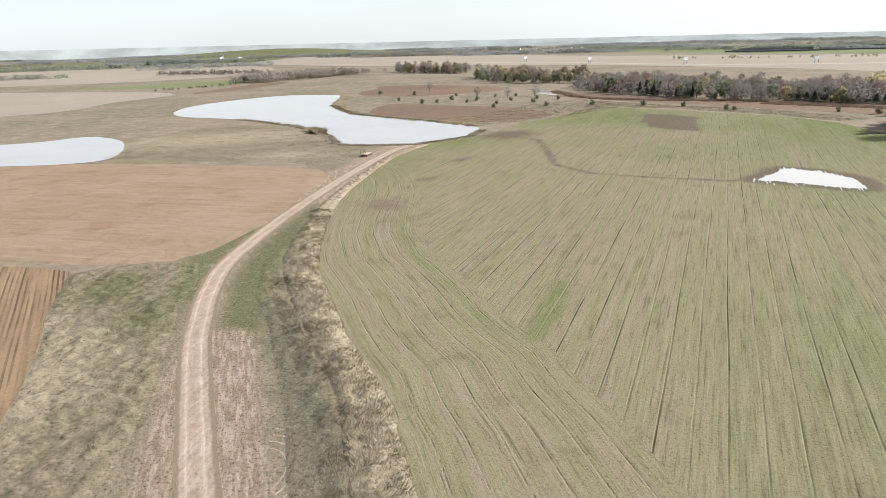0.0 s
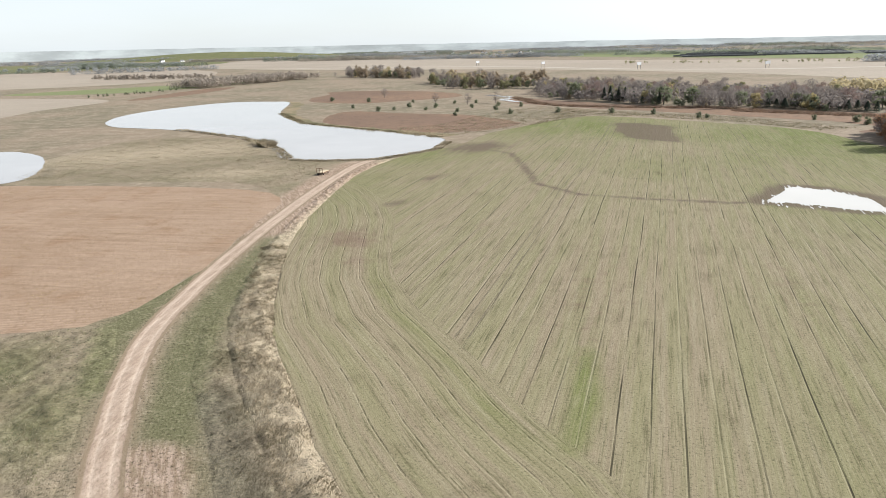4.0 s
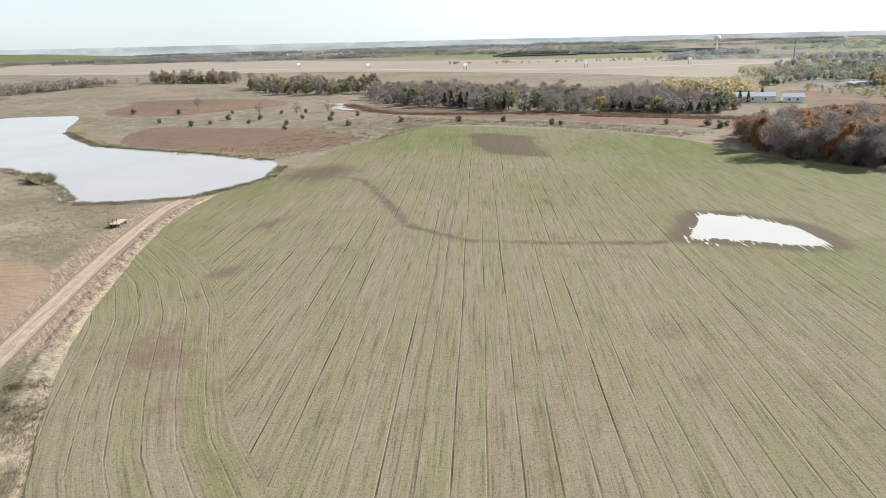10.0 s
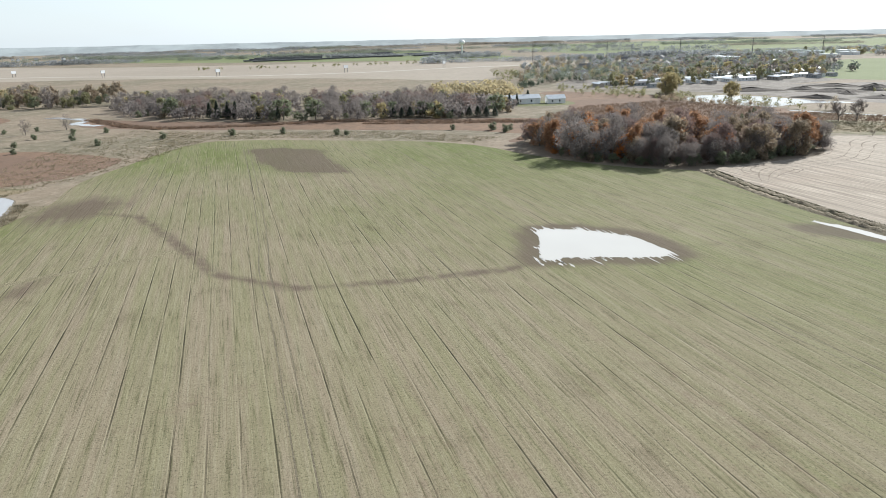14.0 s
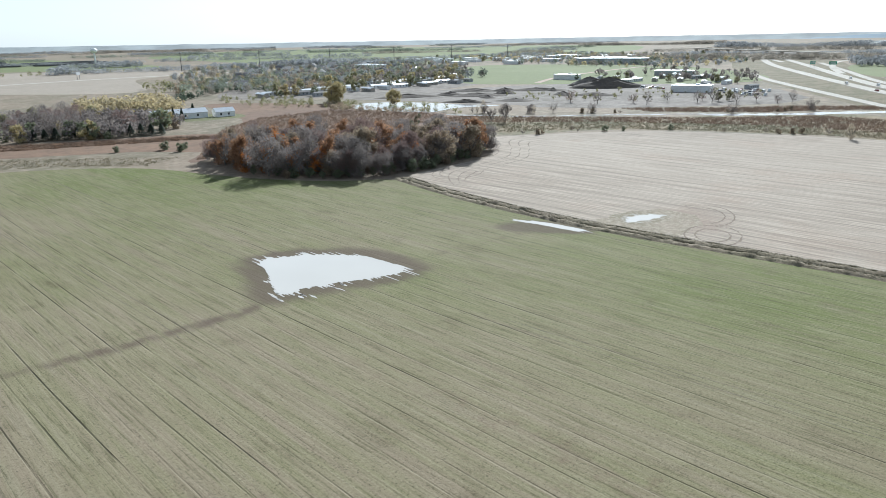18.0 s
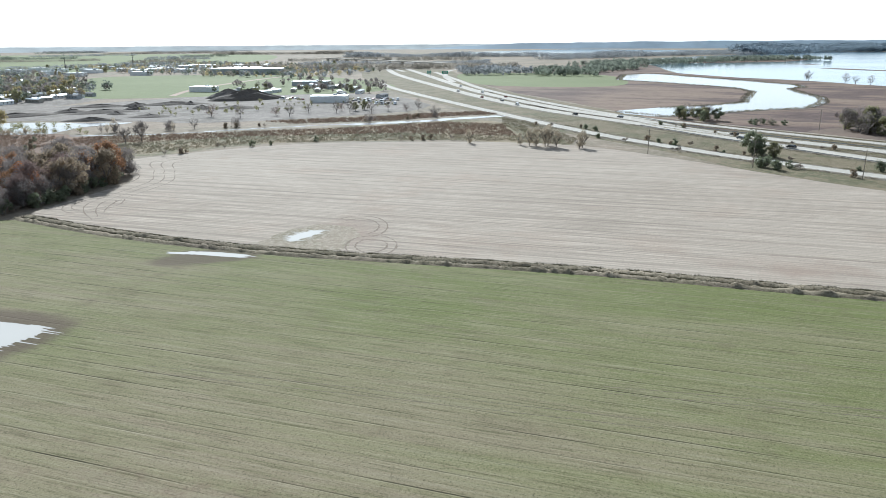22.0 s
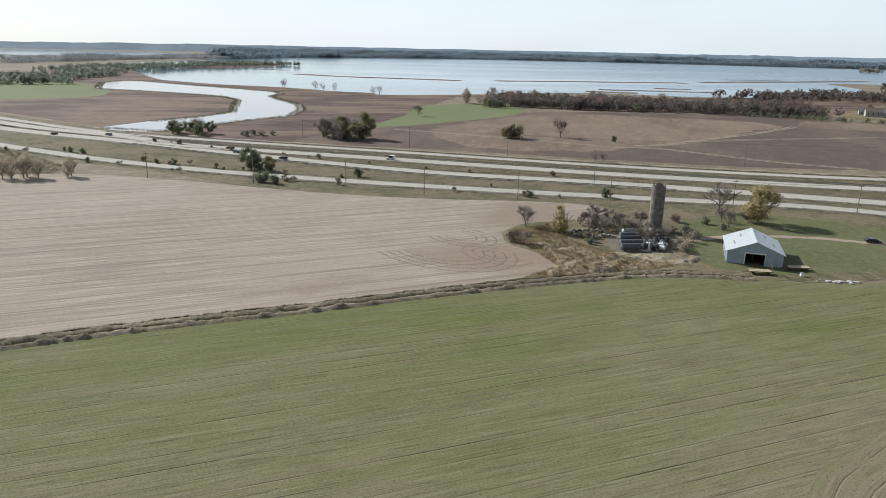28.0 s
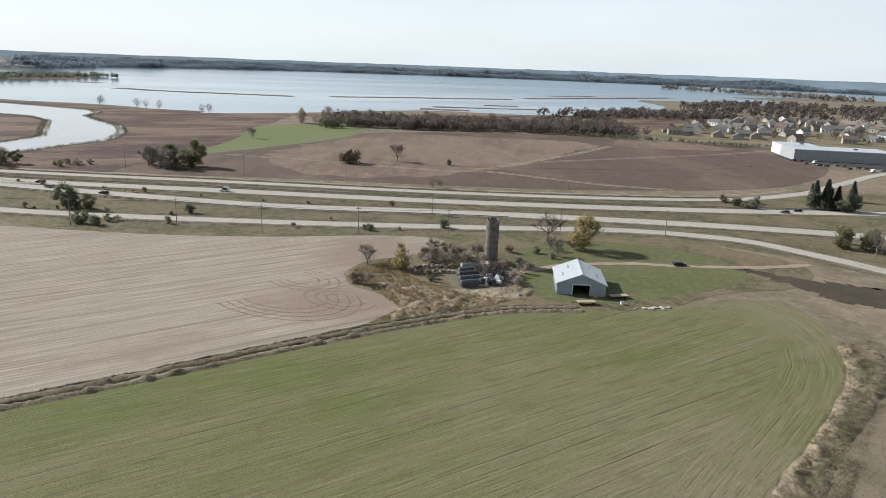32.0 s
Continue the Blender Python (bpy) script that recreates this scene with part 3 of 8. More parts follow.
M = {
    "meadow": land("dry_meadow", (0.215, 0.168, 0.122), (0.15, 0.13, 0.088), (0.275, 0.225, 0.168), 0.012, 0.12, lo=0.4, hi=0.6, grain=1.2),
    "grass": land("rough_grass", (0.215, 0.168, 0.104), (0.105, 0.102, 0.052), (0.255, 0.205, 0.135), 0.03, 0.3, lo=0.42, hi=0.58, grain=1.4),
    "thatch": land("bleached_grass", (0.27, 0.22, 0.165), (0.19, 0.165, 0.11), (0.36, 0.31, 0.25), 0.08, 0.7),
    "lawn": land("lawn", (0.13, 0.135, 0.06), (0.1, 0.112, 0.046), (0.175, 0.16, 0.09), 0.03, 0.4),
    "marsh": land("marsh_reed", (0.16, 0.105, 0.075), (0.21, 0.135, 0.09), (0.13, 0.09, 0.065), 0.012, 0.15),
    "fen": land("purple_fen", (0.08, 0.053, 0.046), (0.2, 0.142, 0.102), (0.15, 0.1, 0.077), 0.02, 0.07, angle=30, stretch=0.35, lo=0.42, hi=0.58, grain=1.8),
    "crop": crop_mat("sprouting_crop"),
    "plow": rows_land("harrowed_field", (0.335, 0.285, 0.232), (0.285, 0.238, 0.19), (0.19, 0.155, 0.122), 20.0, 6.1, 0.55, 1.5, 0.5, 0.012, (0.30, 0.232, 0.18), duty=(0.8, 0.98), streaky=0.85, worn=(0.255, 0.19, 0.148)),
    "bean": rows_land("brown_stubble", (0.3, 0.216, 0.155), (0.26, 0.182, 0.125), (0.165, 0.108, 0.072), -75.0, 3.1, 0.12, 0.7, 0.55, 0.035, (0.215, 0.132, 0.08), streaky=0.35, bump=0.8),
    "till": rows_land("corn_stubble", (0.26, 0.18, 0.108), (0.21, 0.14, 0.088), (0.07, 0.045, 0.032), -25.0, 0.9, 0.9, 0.0, 0.0, 0.03, duty=(-0.1, 0.7)),
    "tan": rows_land("tan_field", (0.3, 0.258, 0.21), (0.26, 0.22, 0.178), (0.225, 0.18, 0.14), 70.0, 12.0, 0.25, 0.0, 0.0, 0.004),
    "brownf": land("brown_field", (0.11, 0.08, 0.065), (0.17, 0.125, 0.095), (0.135, 0.1, 0.078), 0.011, 0.06, angle=-35, stretch=0.45, lo=0.45, hi=0.62, grain=0.7),
    "fallow": land("pale_fallow_soil", (0.2, 0.146, 0.11), (0.15, 0.108, 0.083), (0.235, 0.178, 0.132), 0.012, 0.09, angle=-35, stretch=0.3, lo=0.4, hi=0.6, grain=0.8),
    "roadside": land("rough_roadside_grass", (0.165, 0.133, 0.083), (0.092, 0.09, 0.045), (0.21, 0.17, 0.11), 0.05, 0.3, lo=0.42, hi=0.58, grain=1.6),
    "greenf": rows_land("green_field", (0.16, 0.178, 0.085), (0.135, 0.155, 0.07), (0.19, 0.19, 0.105), 40.0, 9.0, 0.2, 0.0, 0.0, 0.006),
    "soil": land("wet_soil", (0.075, 0.058, 0.045), (0.10, 0.078, 0.06), (0.055, 0.045, 0.035), 0.08, 0.9),
    "topsoil": land("dry_topsoil", (0.12, 0.1, 0.085), (0.15, 0.125, 0.105), (0.1, 0.085, 0.075), 0.08, 0.4),
    "track": land("dirt_track", (0.36, 0.27, 0.215), (0.31, 0.225, 0.175), (0.42, 0.33, 0.27), 0.06, 0.9),
    "gravel": land("gravel_yard", (0.185, 0.16, 0.138), (0.13, 0.112, 0.092), (0.25, 0.22, 0.192), 0.025, 0.12, lo=0.42, hi=0.58, grain=1.3),
    "concrete": land("concrete_road", (0.42, 0.385, 0.33), (0.38, 0.35, 0.30), (0.46, 0.42, 0.37), 0.02, 0.25, bump=0.1, grain=0.3),
    "shoulder": land("road_shoulder", (0.25, 0.22, 0.18), (0.21, 0.185, 0.15), (0.30, 0.27, 0.22), 0.03, 0.3, bump=0.1, grain=0.3),
    "asphalt": land("asphalt_lot", (0.06, 0.06, 0.062), (0.075, 0.074, 0.073), (0.05, 0.05, 0.05), 0.03, 0.3, bump=0.1, grain=0.3),
    "pond": water_mat("pond_water", (0.3, 0.285, 0.28), 0.12, 0.2),
    "lake": water_mat("lake_water", (0.1, 0.155, 0.2), 0.08, 0.3, 0.22),
    # muddy puddles, base colour paled further in place of mirrored sky
    "silt_and_sky": water_mat("silty_sky_water", (0.42, 0.395, 0.36), 0.04, 0.02),
    "bark": plain("bark", (0.16, 0.14, 0.12), 0.9, 0, 0.3, 3),
    "twig": plain("twigs", (0.25, 0.218, 0.2), 0.9, 0, 0.2, 1, island=0.3),
    "twig_red": plain("red_twigs", (0.25, 0.18, 0.16), 0.9, 0, 0.2, 1, island=0.35),
    "straw_twig": plain("pale_twigs", (0.5, 0.43, 0.33), 0.9, 0, 0.2, 1, island=0.3),
    "willow": plain("pale_willow_leaves", (0.5, 0.42, 0.25), 0.8, 0, 0.25, 0.3, island=0.35),
    "rust": plain("rust_leaves", (0.4, 0.225, 0.125), 0.8, 0, 0.3, 0.5, island=0.45),
    "orange": plain("orange_leaves", (0.5, 0.2, 0.06), 0.8, 0, 0.3, 0.5, island=0.45),
    "yellow": plain("yellow_leaves", (0.45, 0.375, 0.19), 0.8, 0, 0.25, 0.5, island=0.45),
    "olive": plain("olive_leaves", (0.3, 0.285, 0.155), 0.8, 0, 0.3, 0.5, island=0.45),
    "green": plain("green_leaves", (0.215, 0.235, 0.145), 0.8, 0, 0.3, 0.5, island=0.45),
    "needle": plain("needles", (0.085, 0.11, 0.075), 0.8, 0, 0.3, 0.5, island=0.45),
    "brown_leaf": plain("brown_leaves", (0.36, 0.285, 0.2), 0.8, 0, 0.3, 0.5, island=0.45),
    # aerial haze painted into the base colours of far woods and ridges
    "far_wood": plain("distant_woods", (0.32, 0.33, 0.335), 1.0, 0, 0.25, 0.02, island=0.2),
    "haze_brown": plain("hazed_brown_woods", (0.3, 0.27, 0.225), 1.0, 0, 0.3, 0.02, island=0.2),
    "haze_shore": plain("hazed_shore_woods", (0.235, 0.285, 0.325), 1.0, 0, 0.2, 0.02, island=0.08),
    "haze_blue": plain("hazed_ridge", (0.19, 0.25, 0.3), 1.0, 0, 0.2, 0.004),
    "haze_pale": plain("hazed_pale_ridge", (0.31, 0.335, 0.335), 1.0, 0, 0.25, 0.004),
    "white": plain("white_paint", (0.75, 0.75, 0.74), 0.5, 0, 0.08, 0.4),
    "roof_w": plain("white_metal_roof", (0.62, 0.64, 0.66), 0.35, 0.3, 0.08, 0.5),
    "siding": plain("pale_blue_siding", (0.33, 0.39, 0.45), 0.5, 0.1, 0.12, 0.6),
    "dark": plain("dark_opening", (0.02, 0.02, 0.022), 0.8, 0, 0.2, 1),
    "glass": plain("window_glass", (0.04, 0.05, 0.06), 0.12, 0, 0.1, 1),
    "stave": plain("silo_concrete", (0.185, 0.17, 0.152), 0.85, 0, 0.45, 0.5, 0.3),
    "rusty": plain("rusty_steel", (0.16, 0.085, 0.055), 0.8, 0.2, 0.4, 2, 0.2),
    "greym": plain("grey_metal", (0.30, 0.31, 0.32), 0.5, 0.4, 0.3, 1.5),
    "darkm": plain("dark_metal", (0.07, 0.07, 0.075), 0.6, 0.3, 0.3, 1.5),
    "tankm": plain("weathered_blue_steel", (0.085, 0.09, 0.1), 0.75, 0.0, 0.45, 1.2),
    "twig_pale": plain("grey_tan_twigs", (0.36, 0.31, 0.26), 0.9, 0, 0.2, 1, island=0.3),
    "wood": plain("grey_wood", (0.24, 0.20, 0.155), 0.85, 0, 0.3, 2),
    "deck": plain("pale_boards", (0.42, 0.35, 0.24), 0.8, 0, 0.25, 2),
    "shingle": plain("grey_shingles", (0.15, 0.145, 0.145), 0.9, 0, 0.25, 0.8),
    "shingle_b": plain("brown_shingles", (0.15, 0.115, 0.095), 0.9, 0, 0.25, 0.8),
    "wall_t": plain("tan_siding", (0.36, 0.325, 0.28), 0.6, 0, 0.1, 0.5),
    "wall_g": plain("grey_siding", (0.36, 0.37, 0.38), 0.6, 0, 0.1, 0.5),
    "sign": plain("green_sign", (0.01, 0.22, 0.12), 0.4, 0, 0.05, 1),
    "tyre": plain("tyre", (0.025, 0.025, 0.026), 0.9, 0, 0.1, 1),
    "car_k": plain("black_paint", (0.02, 0.02, 0.022), 0.25, 0.1, 0.1, 1),
    "car_w": plain("white_car_paint", (0.70, 0.70, 0.70), 0.3, 0, 0.05, 1),
    "car_g": plain("grey_car_paint", (0.14, 0.15, 0.16), 0.3, 0.3, 0.1, 1),
    "car_r": plain("dark_red_paint", (0.16, 0.02, 0.02), 0.3, 0.1, 0.1, 1),
    "mound_mix": land("mixed_grass_mounds", (0.2, 0.17, 0.108), (0.13, 0.122, 0.065), (0.29, 0.242, 0.165), 0.12, 1.4, grain=1.4),
    "straw": plain("straw_grass", (0.62, 0.52, 0.385), 0.9, 0, 0.2, 0.3, island=0.35),
    "verge": verge_mat("rough_verge"),
    "rutted": track_mat("rutted_track"),
    "blade_pale": blades_mat("bleached_blades", (0.42, 0.35, 0.25), (0.27, 0.228, 0.145), (0.56, 0.48, 0.36)),
    "blade_mix": blades_mat("mixed_blades", (0.21, 0.19, 0.11), (0.32, 0.27, 0.175), (0.5, 0.42, 0.3)),
    "blade_green": blades_mat("green_blades", (0.145, 0.165, 0.07), (0.21, 0.2, 0.11), (0.33, 0.29, 0.19)),
    "blade_tawny": blades_mat("tawny_blades", (0.4, 0.29, 0.155), (0.27, 0.195, 0.1), (0.5, 0.4, 0.25)),
    "blade_shade": blades_mat("shade_black_blades", (0.1, 0.092, 0.052), (0.065, 0.06, 0.036), (0.16, 0.135, 0.085)),
    "blade_dark": blades_mat("dead_blades", (0.22, 0.19, 0.13), (0.14, 0.12, 0.085), (0.33, 0.27, 0.18)),
    "blade_red": blades_mat("reed_blades", (0.3, 0.2, 0.14), (0.24, 0.165, 0.115), (0.4, 0.3, 0.21)),
    "twig_dark": plain("dark_twigs", (0.17, 0.14, 0.125), 0.9, 0, 0.25, 0.05, island=0.5),
    # paled green: haze put into the colour of far trees
    "haze_green": plain("hazed_green_woods", (0.24, 0.265, 0.21), 1.0, 0, 0.3, 0.02, island=0.35),
    "drill": land("drill_line_soil", (0.15, 0.125, 0.083), (0.12, 0.1, 0.068), (0.185, 0.158, 0.108), 0.05, 0.8),
    "arc": land("wheel_mark_soil", (0.2, 0.158, 0.122), (0.175, 0.138, 0.107), (0.235, 0.19, 0.15), 0.1, 0.8),
    "faded": plain("faded_pink_paint", (0.21, 0.155, 0.13), 0.8, 0, 0.35, 1.5, 0.1),
    "pink": land("pink_scraped_soil", (0.28, 0.215, 0.165), (0.20, 0.165, 0.115), (0.38, 0.295, 0.24), 0.12, 0.8, angle=14, stretch=0.3),
    "hollow": land("dark_dead_weeds", (0.15, 0.128, 0.098), (0.18, 0.155, 0.115), (0.23, 0.20, 0.155), 0.1, 0.7),
    "line": plain("road_line", (0.75, 0.73, 0.68), 0.6, 0, 0.1, 1),
    "stone": plain("pale_stone", (0.50, 0.48, 0.45), 0.85, 0, 0.2, 1.5),
    "pipe": plain("pale_green_tank", (0.30, 0.33, 0.30), 0.5, 0.2, 0.25, 1.5),
}


# ---- mesh helpers ----
def bare(name, kind="", label="", category="", group="", at=(0, 0, 0), rz=0.0):
    ob = new(name)
    ob.matrix_world = pose(at[0], at[1], at[2], 0, 0, rz)
    return tagged(ob, label, category, group, kind)


def part(name, bm, mat, parent=None, label=""):
    """One mesh object from a bmesh, under its thing."""
    me = bpy.data.meshes.new(name)
    bm.to_mesh(me)
    bm.free()
    me.materials.append(M[mat])
    ob = new(name, me)
    ob.parent = parent
    return tagged(ob, label)


def mesh_part(name, verts, faces, mat, parent=None, label="", smooth=False):
    me = bpy.data.meshes.new(name)
    me.from_pydata([tuple(map(float, v)) for v in verts], [], faces)
    if smooth:
        for p in me.polygons:
            p.use_smooth = True
    me.materials.append(M[mat])
    ob = new(name, me)
    ob.parent = parent
    return tagged(ob, label)


def block(x0, x1, y0, y1, z0, z1, bm=None, bevel=0.0):
    bm = bm or bmesh.new()
    r = bmesh.ops.create_cube(bm, size=1.0, matrix=Matrix.Translation(((x0 + x1) / 2, (y0 + y1) / 2, (z0 + z1) / 2)) @ Matrix.Diagonal((x1 - x0, y1 - y0, z1 - z0, 1)))
    if bevel:
        es = list({e for v in r["verts"] for e in v.link_edges})
        bmesh.ops.bevel(bm, geom=es, offset=bevel, segments=1, affect="EDGES")
    return bm


def tube(p0, p1, r0, r1, seg=8, bm=None):
    bm = bm or bmesh.new()
    p0, p1 = Vector(p0), Vector(p1)
    d = p1 - p0
    m = Matrix.Translation((p0 + p1) / 2) @ d.to_track_quat("Z", "Y").to_matrix().to_4x4()
    bmesh.ops.create_cone(bm, cap_ends=True, segments=seg, radius1=r0, radius2=r1, depth=d.length, matrix=m)
    return bm


def smooth_loop(pts, closed=True, n=6):
    """Catmull-Rom through the corner points of a plan outline."""
    out, k = [], len(pts)
    span = range(k) if closed else range(k - 1)
    for i in span:
        if closed:
            p = [Vector(pts[(i + j) % k]) for j in (-1, 0, 1, 2)]
        else:
            p = [Vector(pts[min(max(i + j, 0), k - 1)]) for j in (-1, 0, 1, 2)]
        for s in range(n):
            u = s / n
            out.append(0.5 * (2 * p[1] + (p[2] - p[0]) * u + (2 * p[0] - 5 * p[1] + 4 * p[2] - p[3]) * u * u + (3 * p[1] - p[0] - 3 * p[2] + p[3]) * u ** 3))
    if not closed:
        out.append(Vector(pts[-1]))
    return out


def ragged(loop, amount, seed):
    rnd = random.Random(seed)
    return [p + Vector((rnd.uniform(-amount, amount), rnd.uniform(-amount, amount))) for p in loop]


def patch(name, pts, z, mat, label, category="field", smooth=5, rag=0.0, kind="structure"):
    """A flat piece of the ground cover inside a plan outline."""
    from mathutils import geometry
    loop = smooth_loop(pts, True, smooth) if smooth else [Vector(p) for p in pts]
    if rag:
        loop = ragged(loop, rag, len(pts) + int(abs(pts[0][0])))
    vs = [(p.x, p.y, z) for p in loop]
    tris = geometry.tessellate_polygon([[Vector(v) for v in vs]])
    faces = []
    for a, b, c in tris:
        n = (Vector(vs[b]) - Vector(vs[a])).cross(Vector(vs[c]) - Vector(vs[a])).z
        if abs(n) > 1e-7:
            faces.append((a, b, c) if n > 0 else (a, c, b))
    ob = mesh_part(name, vs, faces, mat)
    return tagged(ob, label, category, "", kind)


def ribbon(name, pts, width, z, mat, label, category="road", n=8, kind="structure", offset=0.0, rag=0.0, parent=None):
    """A strip of even width along a smooth line; offset: metres to its right."""
    line = smooth_loop(pts, False, n)
    rnd = random.Random(len(pts) * 7 + int(width * 10))
    vs = []
    for i, p in enumerate(line):
        d = (line[min(i + 1, len(line) - 1)] - line[max(i - 1, 0)]).normalized()
        r = Vector((d.y, -d.x))
        w = width / 2 + rnd.uniform(-rag, rag)
        w2 = width / 2 + rnd.uniform(-rag, rag)
        a, b = p + r * (offset - w), p + r * (offset + w2)
        vs += [(a.x, a.y, z), (b.x, b.y, z)]
    fs = [(2 * i, 2 * i + 1, 2 * i + 3, 2 * i + 2) for i in range(len(line) - 1)]
    ob = mesh_part(name, vs, fs, mat, parent)
    return tagged(ob, label, category, "", kind) if parent is None else ob


def ball_form():
    bm = bmesh.new()
    bmesh.ops.create_icosphere(bm, subdivisions=1, radius=1.0)
    vs, fs = [v.co.copy() for v in bm.verts], [tuple(v.index for v in f.verts) for f in bm.faces]
    bm.free()
    return vs, fs


BALL = ball_form()


def lump(vs, fs, c, r, rz, rnd):
    """An uneven clump of foliage added to a crown."""
    k = len(vs)
    for v in BALL[0]:
        q = rnd.uniform(0.6, 1.3)
        vs.append((c[0] + v.x * r * q, c[1] + v.y * r * q, c[2] + v.z * rz * q))
    fs += [(a + k, b + k, d + k) for a, b, d in BALL[1]]


def inside(p, poly):
    x, y, c = p[0], p[1], False
    for (x0, y0), (x1, y1) in zip(poly, poly[1:] + poly[:1]):
        if (y0 > y) != (y1 > y) and x < (x1 - x0) * (y - y0) / (y1 - y0) + x0:
            c = not c
    return c


def scatter(poly, count, rnd, gap=0.0):
    xs, ys = [p[0] for p in poly], [p[1] for p in poly]
    out = []
    for _ in range(count * 30):
        if len(out) >= count:
            break
        p = (rnd.uniform(min(xs), max(xs)), rnd.uniform(min(ys), max(ys)))
        if inside(p, poly) and all((p[0] - q[0]) ** 2 + (p[1] - q[1]) ** 2 > gap * gap for q in out):
            out.append(p)
    return out


# ---- the ground and its fields ----
def ground_sheet():
    rings, seg, vs, fs = [0, 60, 150, 300, 600, 1000, 1600, 2400, 3400, 4300, 4960], 72, [(0, 0, 0)], []
    for r in rings[1:]:
        vs += [(r * math.cos(2 * math.pi * k / seg), r * math.sin(2 * math.pi * k / seg), 0) for k in range(seg)]
    for k in range(seg):
        fs.append((0, 1 + k, 1 + (k + 1) % seg))
    for i in range(len(rings) - 2):
        a, b = 1 + i * seg, 1 + (i + 1) * seg
        for k in range(seg):
            fs.append((a + k, b + k, b + (k + 1) % seg, a + (k + 1) % seg))
    return tagged(mesh_part("ground", vs, fs, "meadow"), "dry tan and olive autumn meadow land", "ground", "", "structure")


ground_sheet()
DITCH = [(205, 240), (184, 206), (165, 164), (153, 124), (142, 87), (129, 53), (115, 15), (101, -17), (90, -36), (74, -51)]
CROP = [(-3, 59), (-7, 78), (-15, 100), (-24, 130), (-27, 152), (-29, 185), (-26, 222), (-18, 270), (-2, 309), (24, 338), (42, 374), (63, 398), (91, 429), (113, 441),
        (135, 425), (154, 402), (179, 370), (190, 340), (188, 292), (193, 260), (202, 240), (184, 206), (164, 162), (152, 124), (141, 86), (128, 53), (114, 14),
        (100, -18), (86, -42), (64, -57), (52, -72), (40, -92), (22, -92), (11, -70), (6, -44), (9, -9), (12, 16), (6, 38)]
CHANNEL = [(20, 344), (30, 334), (43, 308), (42, 277), (40, 245), (48, 227), (66, 217), (84, 209), (104, 204)]
INNER = [(-20, 268), (-13, 248), (-7, 226), (-5, 205), (-5.6, 190), (-6.2, 173), (-5.8, 160), (-2.4, 142), (1.2, 132), (5, 121), (8.2, 109), (11, 101), (15, 92), (17, 82), (19.5, 74), (24, 52), (27.5, 30), (25.8, 10), (23.3, -8), (20.7, -33), (21.1, -47), (24.3, -60), (32, -72), (46, -76)]
PUDDLE = [(110.5, 225), (114.5, 223), (118, 219), (120.8, 212), (122.3, 206), (120.8, 199), (118.2, 193.3), (113.7, 193.3), (109, 197.2), (104.3, 202), (99.5, 205.5), (95, 207.5), (98, 212), (103.4, 217)]
RUT = [(4, 128), (20, 168), (37.5, 211.7), (48, 240), (59.5, 266), (84, 326), (105, 379), (116, 408)]


def line_dist(p, line):
    best = 1e9
    for (x0, y0), (x1, y1) in zip(line, line[1:]):
        dx, dy = x1 - x0, y1 - y0
        u = min(1.0, max(0.0, ((p[0] - x0) * dx + (p[1] - y0) * dy) / (dx * dx + dy * dy)))
        best = min(best, math.hypot(p[0] - x0 - u * dx, p[1] - y0 - u * dy))
    return best


def spot(p, cx, cy, rx, ry, turn=0.0):
    c, q = math.cos(radians(turn)), math.sin(radians(turn))
    x, y = p[0] - cx, p[1] - cy
    return max(0.0, 1.0 - math.hypot((x * c + y * q) / rx, (y * c - x * q) / ry))


# a dark bare spot at the north end of the sown field
SOAK = [(117, 401), (128, 395), (131, 370), (118, 326), (112, 332), (104, 343), (107, 367)]


def crop_sheet():
    """The sown field as a fine sheet that carries how wet and how green each spot is; the green also paints some
    dimming.
    """
    from mathutils import geometry
    loop = ragged(smooth_loop(CROP, True, 6), 0.35, 3)
    n = len(loop)
    plan = [(p.x, p.y) for p in loop]
    inner_side = [(80, 268)] + INNER + [(80, -76)]
    pts, step = list(loop), 2.6
    for i in range(int(260 / step)):
        for j in range(int(545 / step)):
            p = (-34 + i * step + (j % 2) * step / 2, -96 + j * step)
            if inside(p, plan):
                pts.append(Vector(p))
    vs, _, fs, *_ = geometry.delaunay_2d_cdt(pts, [], [list(range(n))], 1, 0.01)
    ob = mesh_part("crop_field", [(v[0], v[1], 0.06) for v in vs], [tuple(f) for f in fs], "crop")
    me = ob.data
    wet, lush_and_dim, inner, red = [], [], [], []
    rim, soak_rim = PUDDLE + PUDDLE[:1], SOAK + SOAK[:1]
    for v in vs:
        p = (v[0], v[1])
        w = max(0.0, 0.95 - line_dist(p, CHANNEL) / 3.6)
        pool = 0.0 if inside(p, PUDDLE) else line_dist(p, rim)
        w = max(w, 1.45 - pool / 6.0, 0.55 - line_dist(p, [(122, 195), (136, 188), (150, 180)]) / 8.0, 2.2 * spot(p, 161, 174, 19, 9, 105))
        w = max(w, 1.9 * spot(p, 124, 384, 24, 13, 140), 1.2 * spot(p, 116, 352, 9, 46, -21), 1.0 * spot(p, 128, 366, 9, 36, -21))
        w = max(w, 1.25 * spot(p, 33, 330, 30, 20, 50), 0.85 * spot(p, 8, 262, 20, 7, 40), 0.85 * spot(p, -4, 225, 16, 6, 50), 0.7 * spot(p, 22, -104, 30, 18), 0.9 * spot(p, 196, 290, 14, 40, 10))
        w = max(w, 1.3 if inside(p, SOAK) else 0.9 - line_dist(p, soak_rim) / 8.0)
        wet.append(min(w, 1.3))
        d = line_dist(p, INNER)
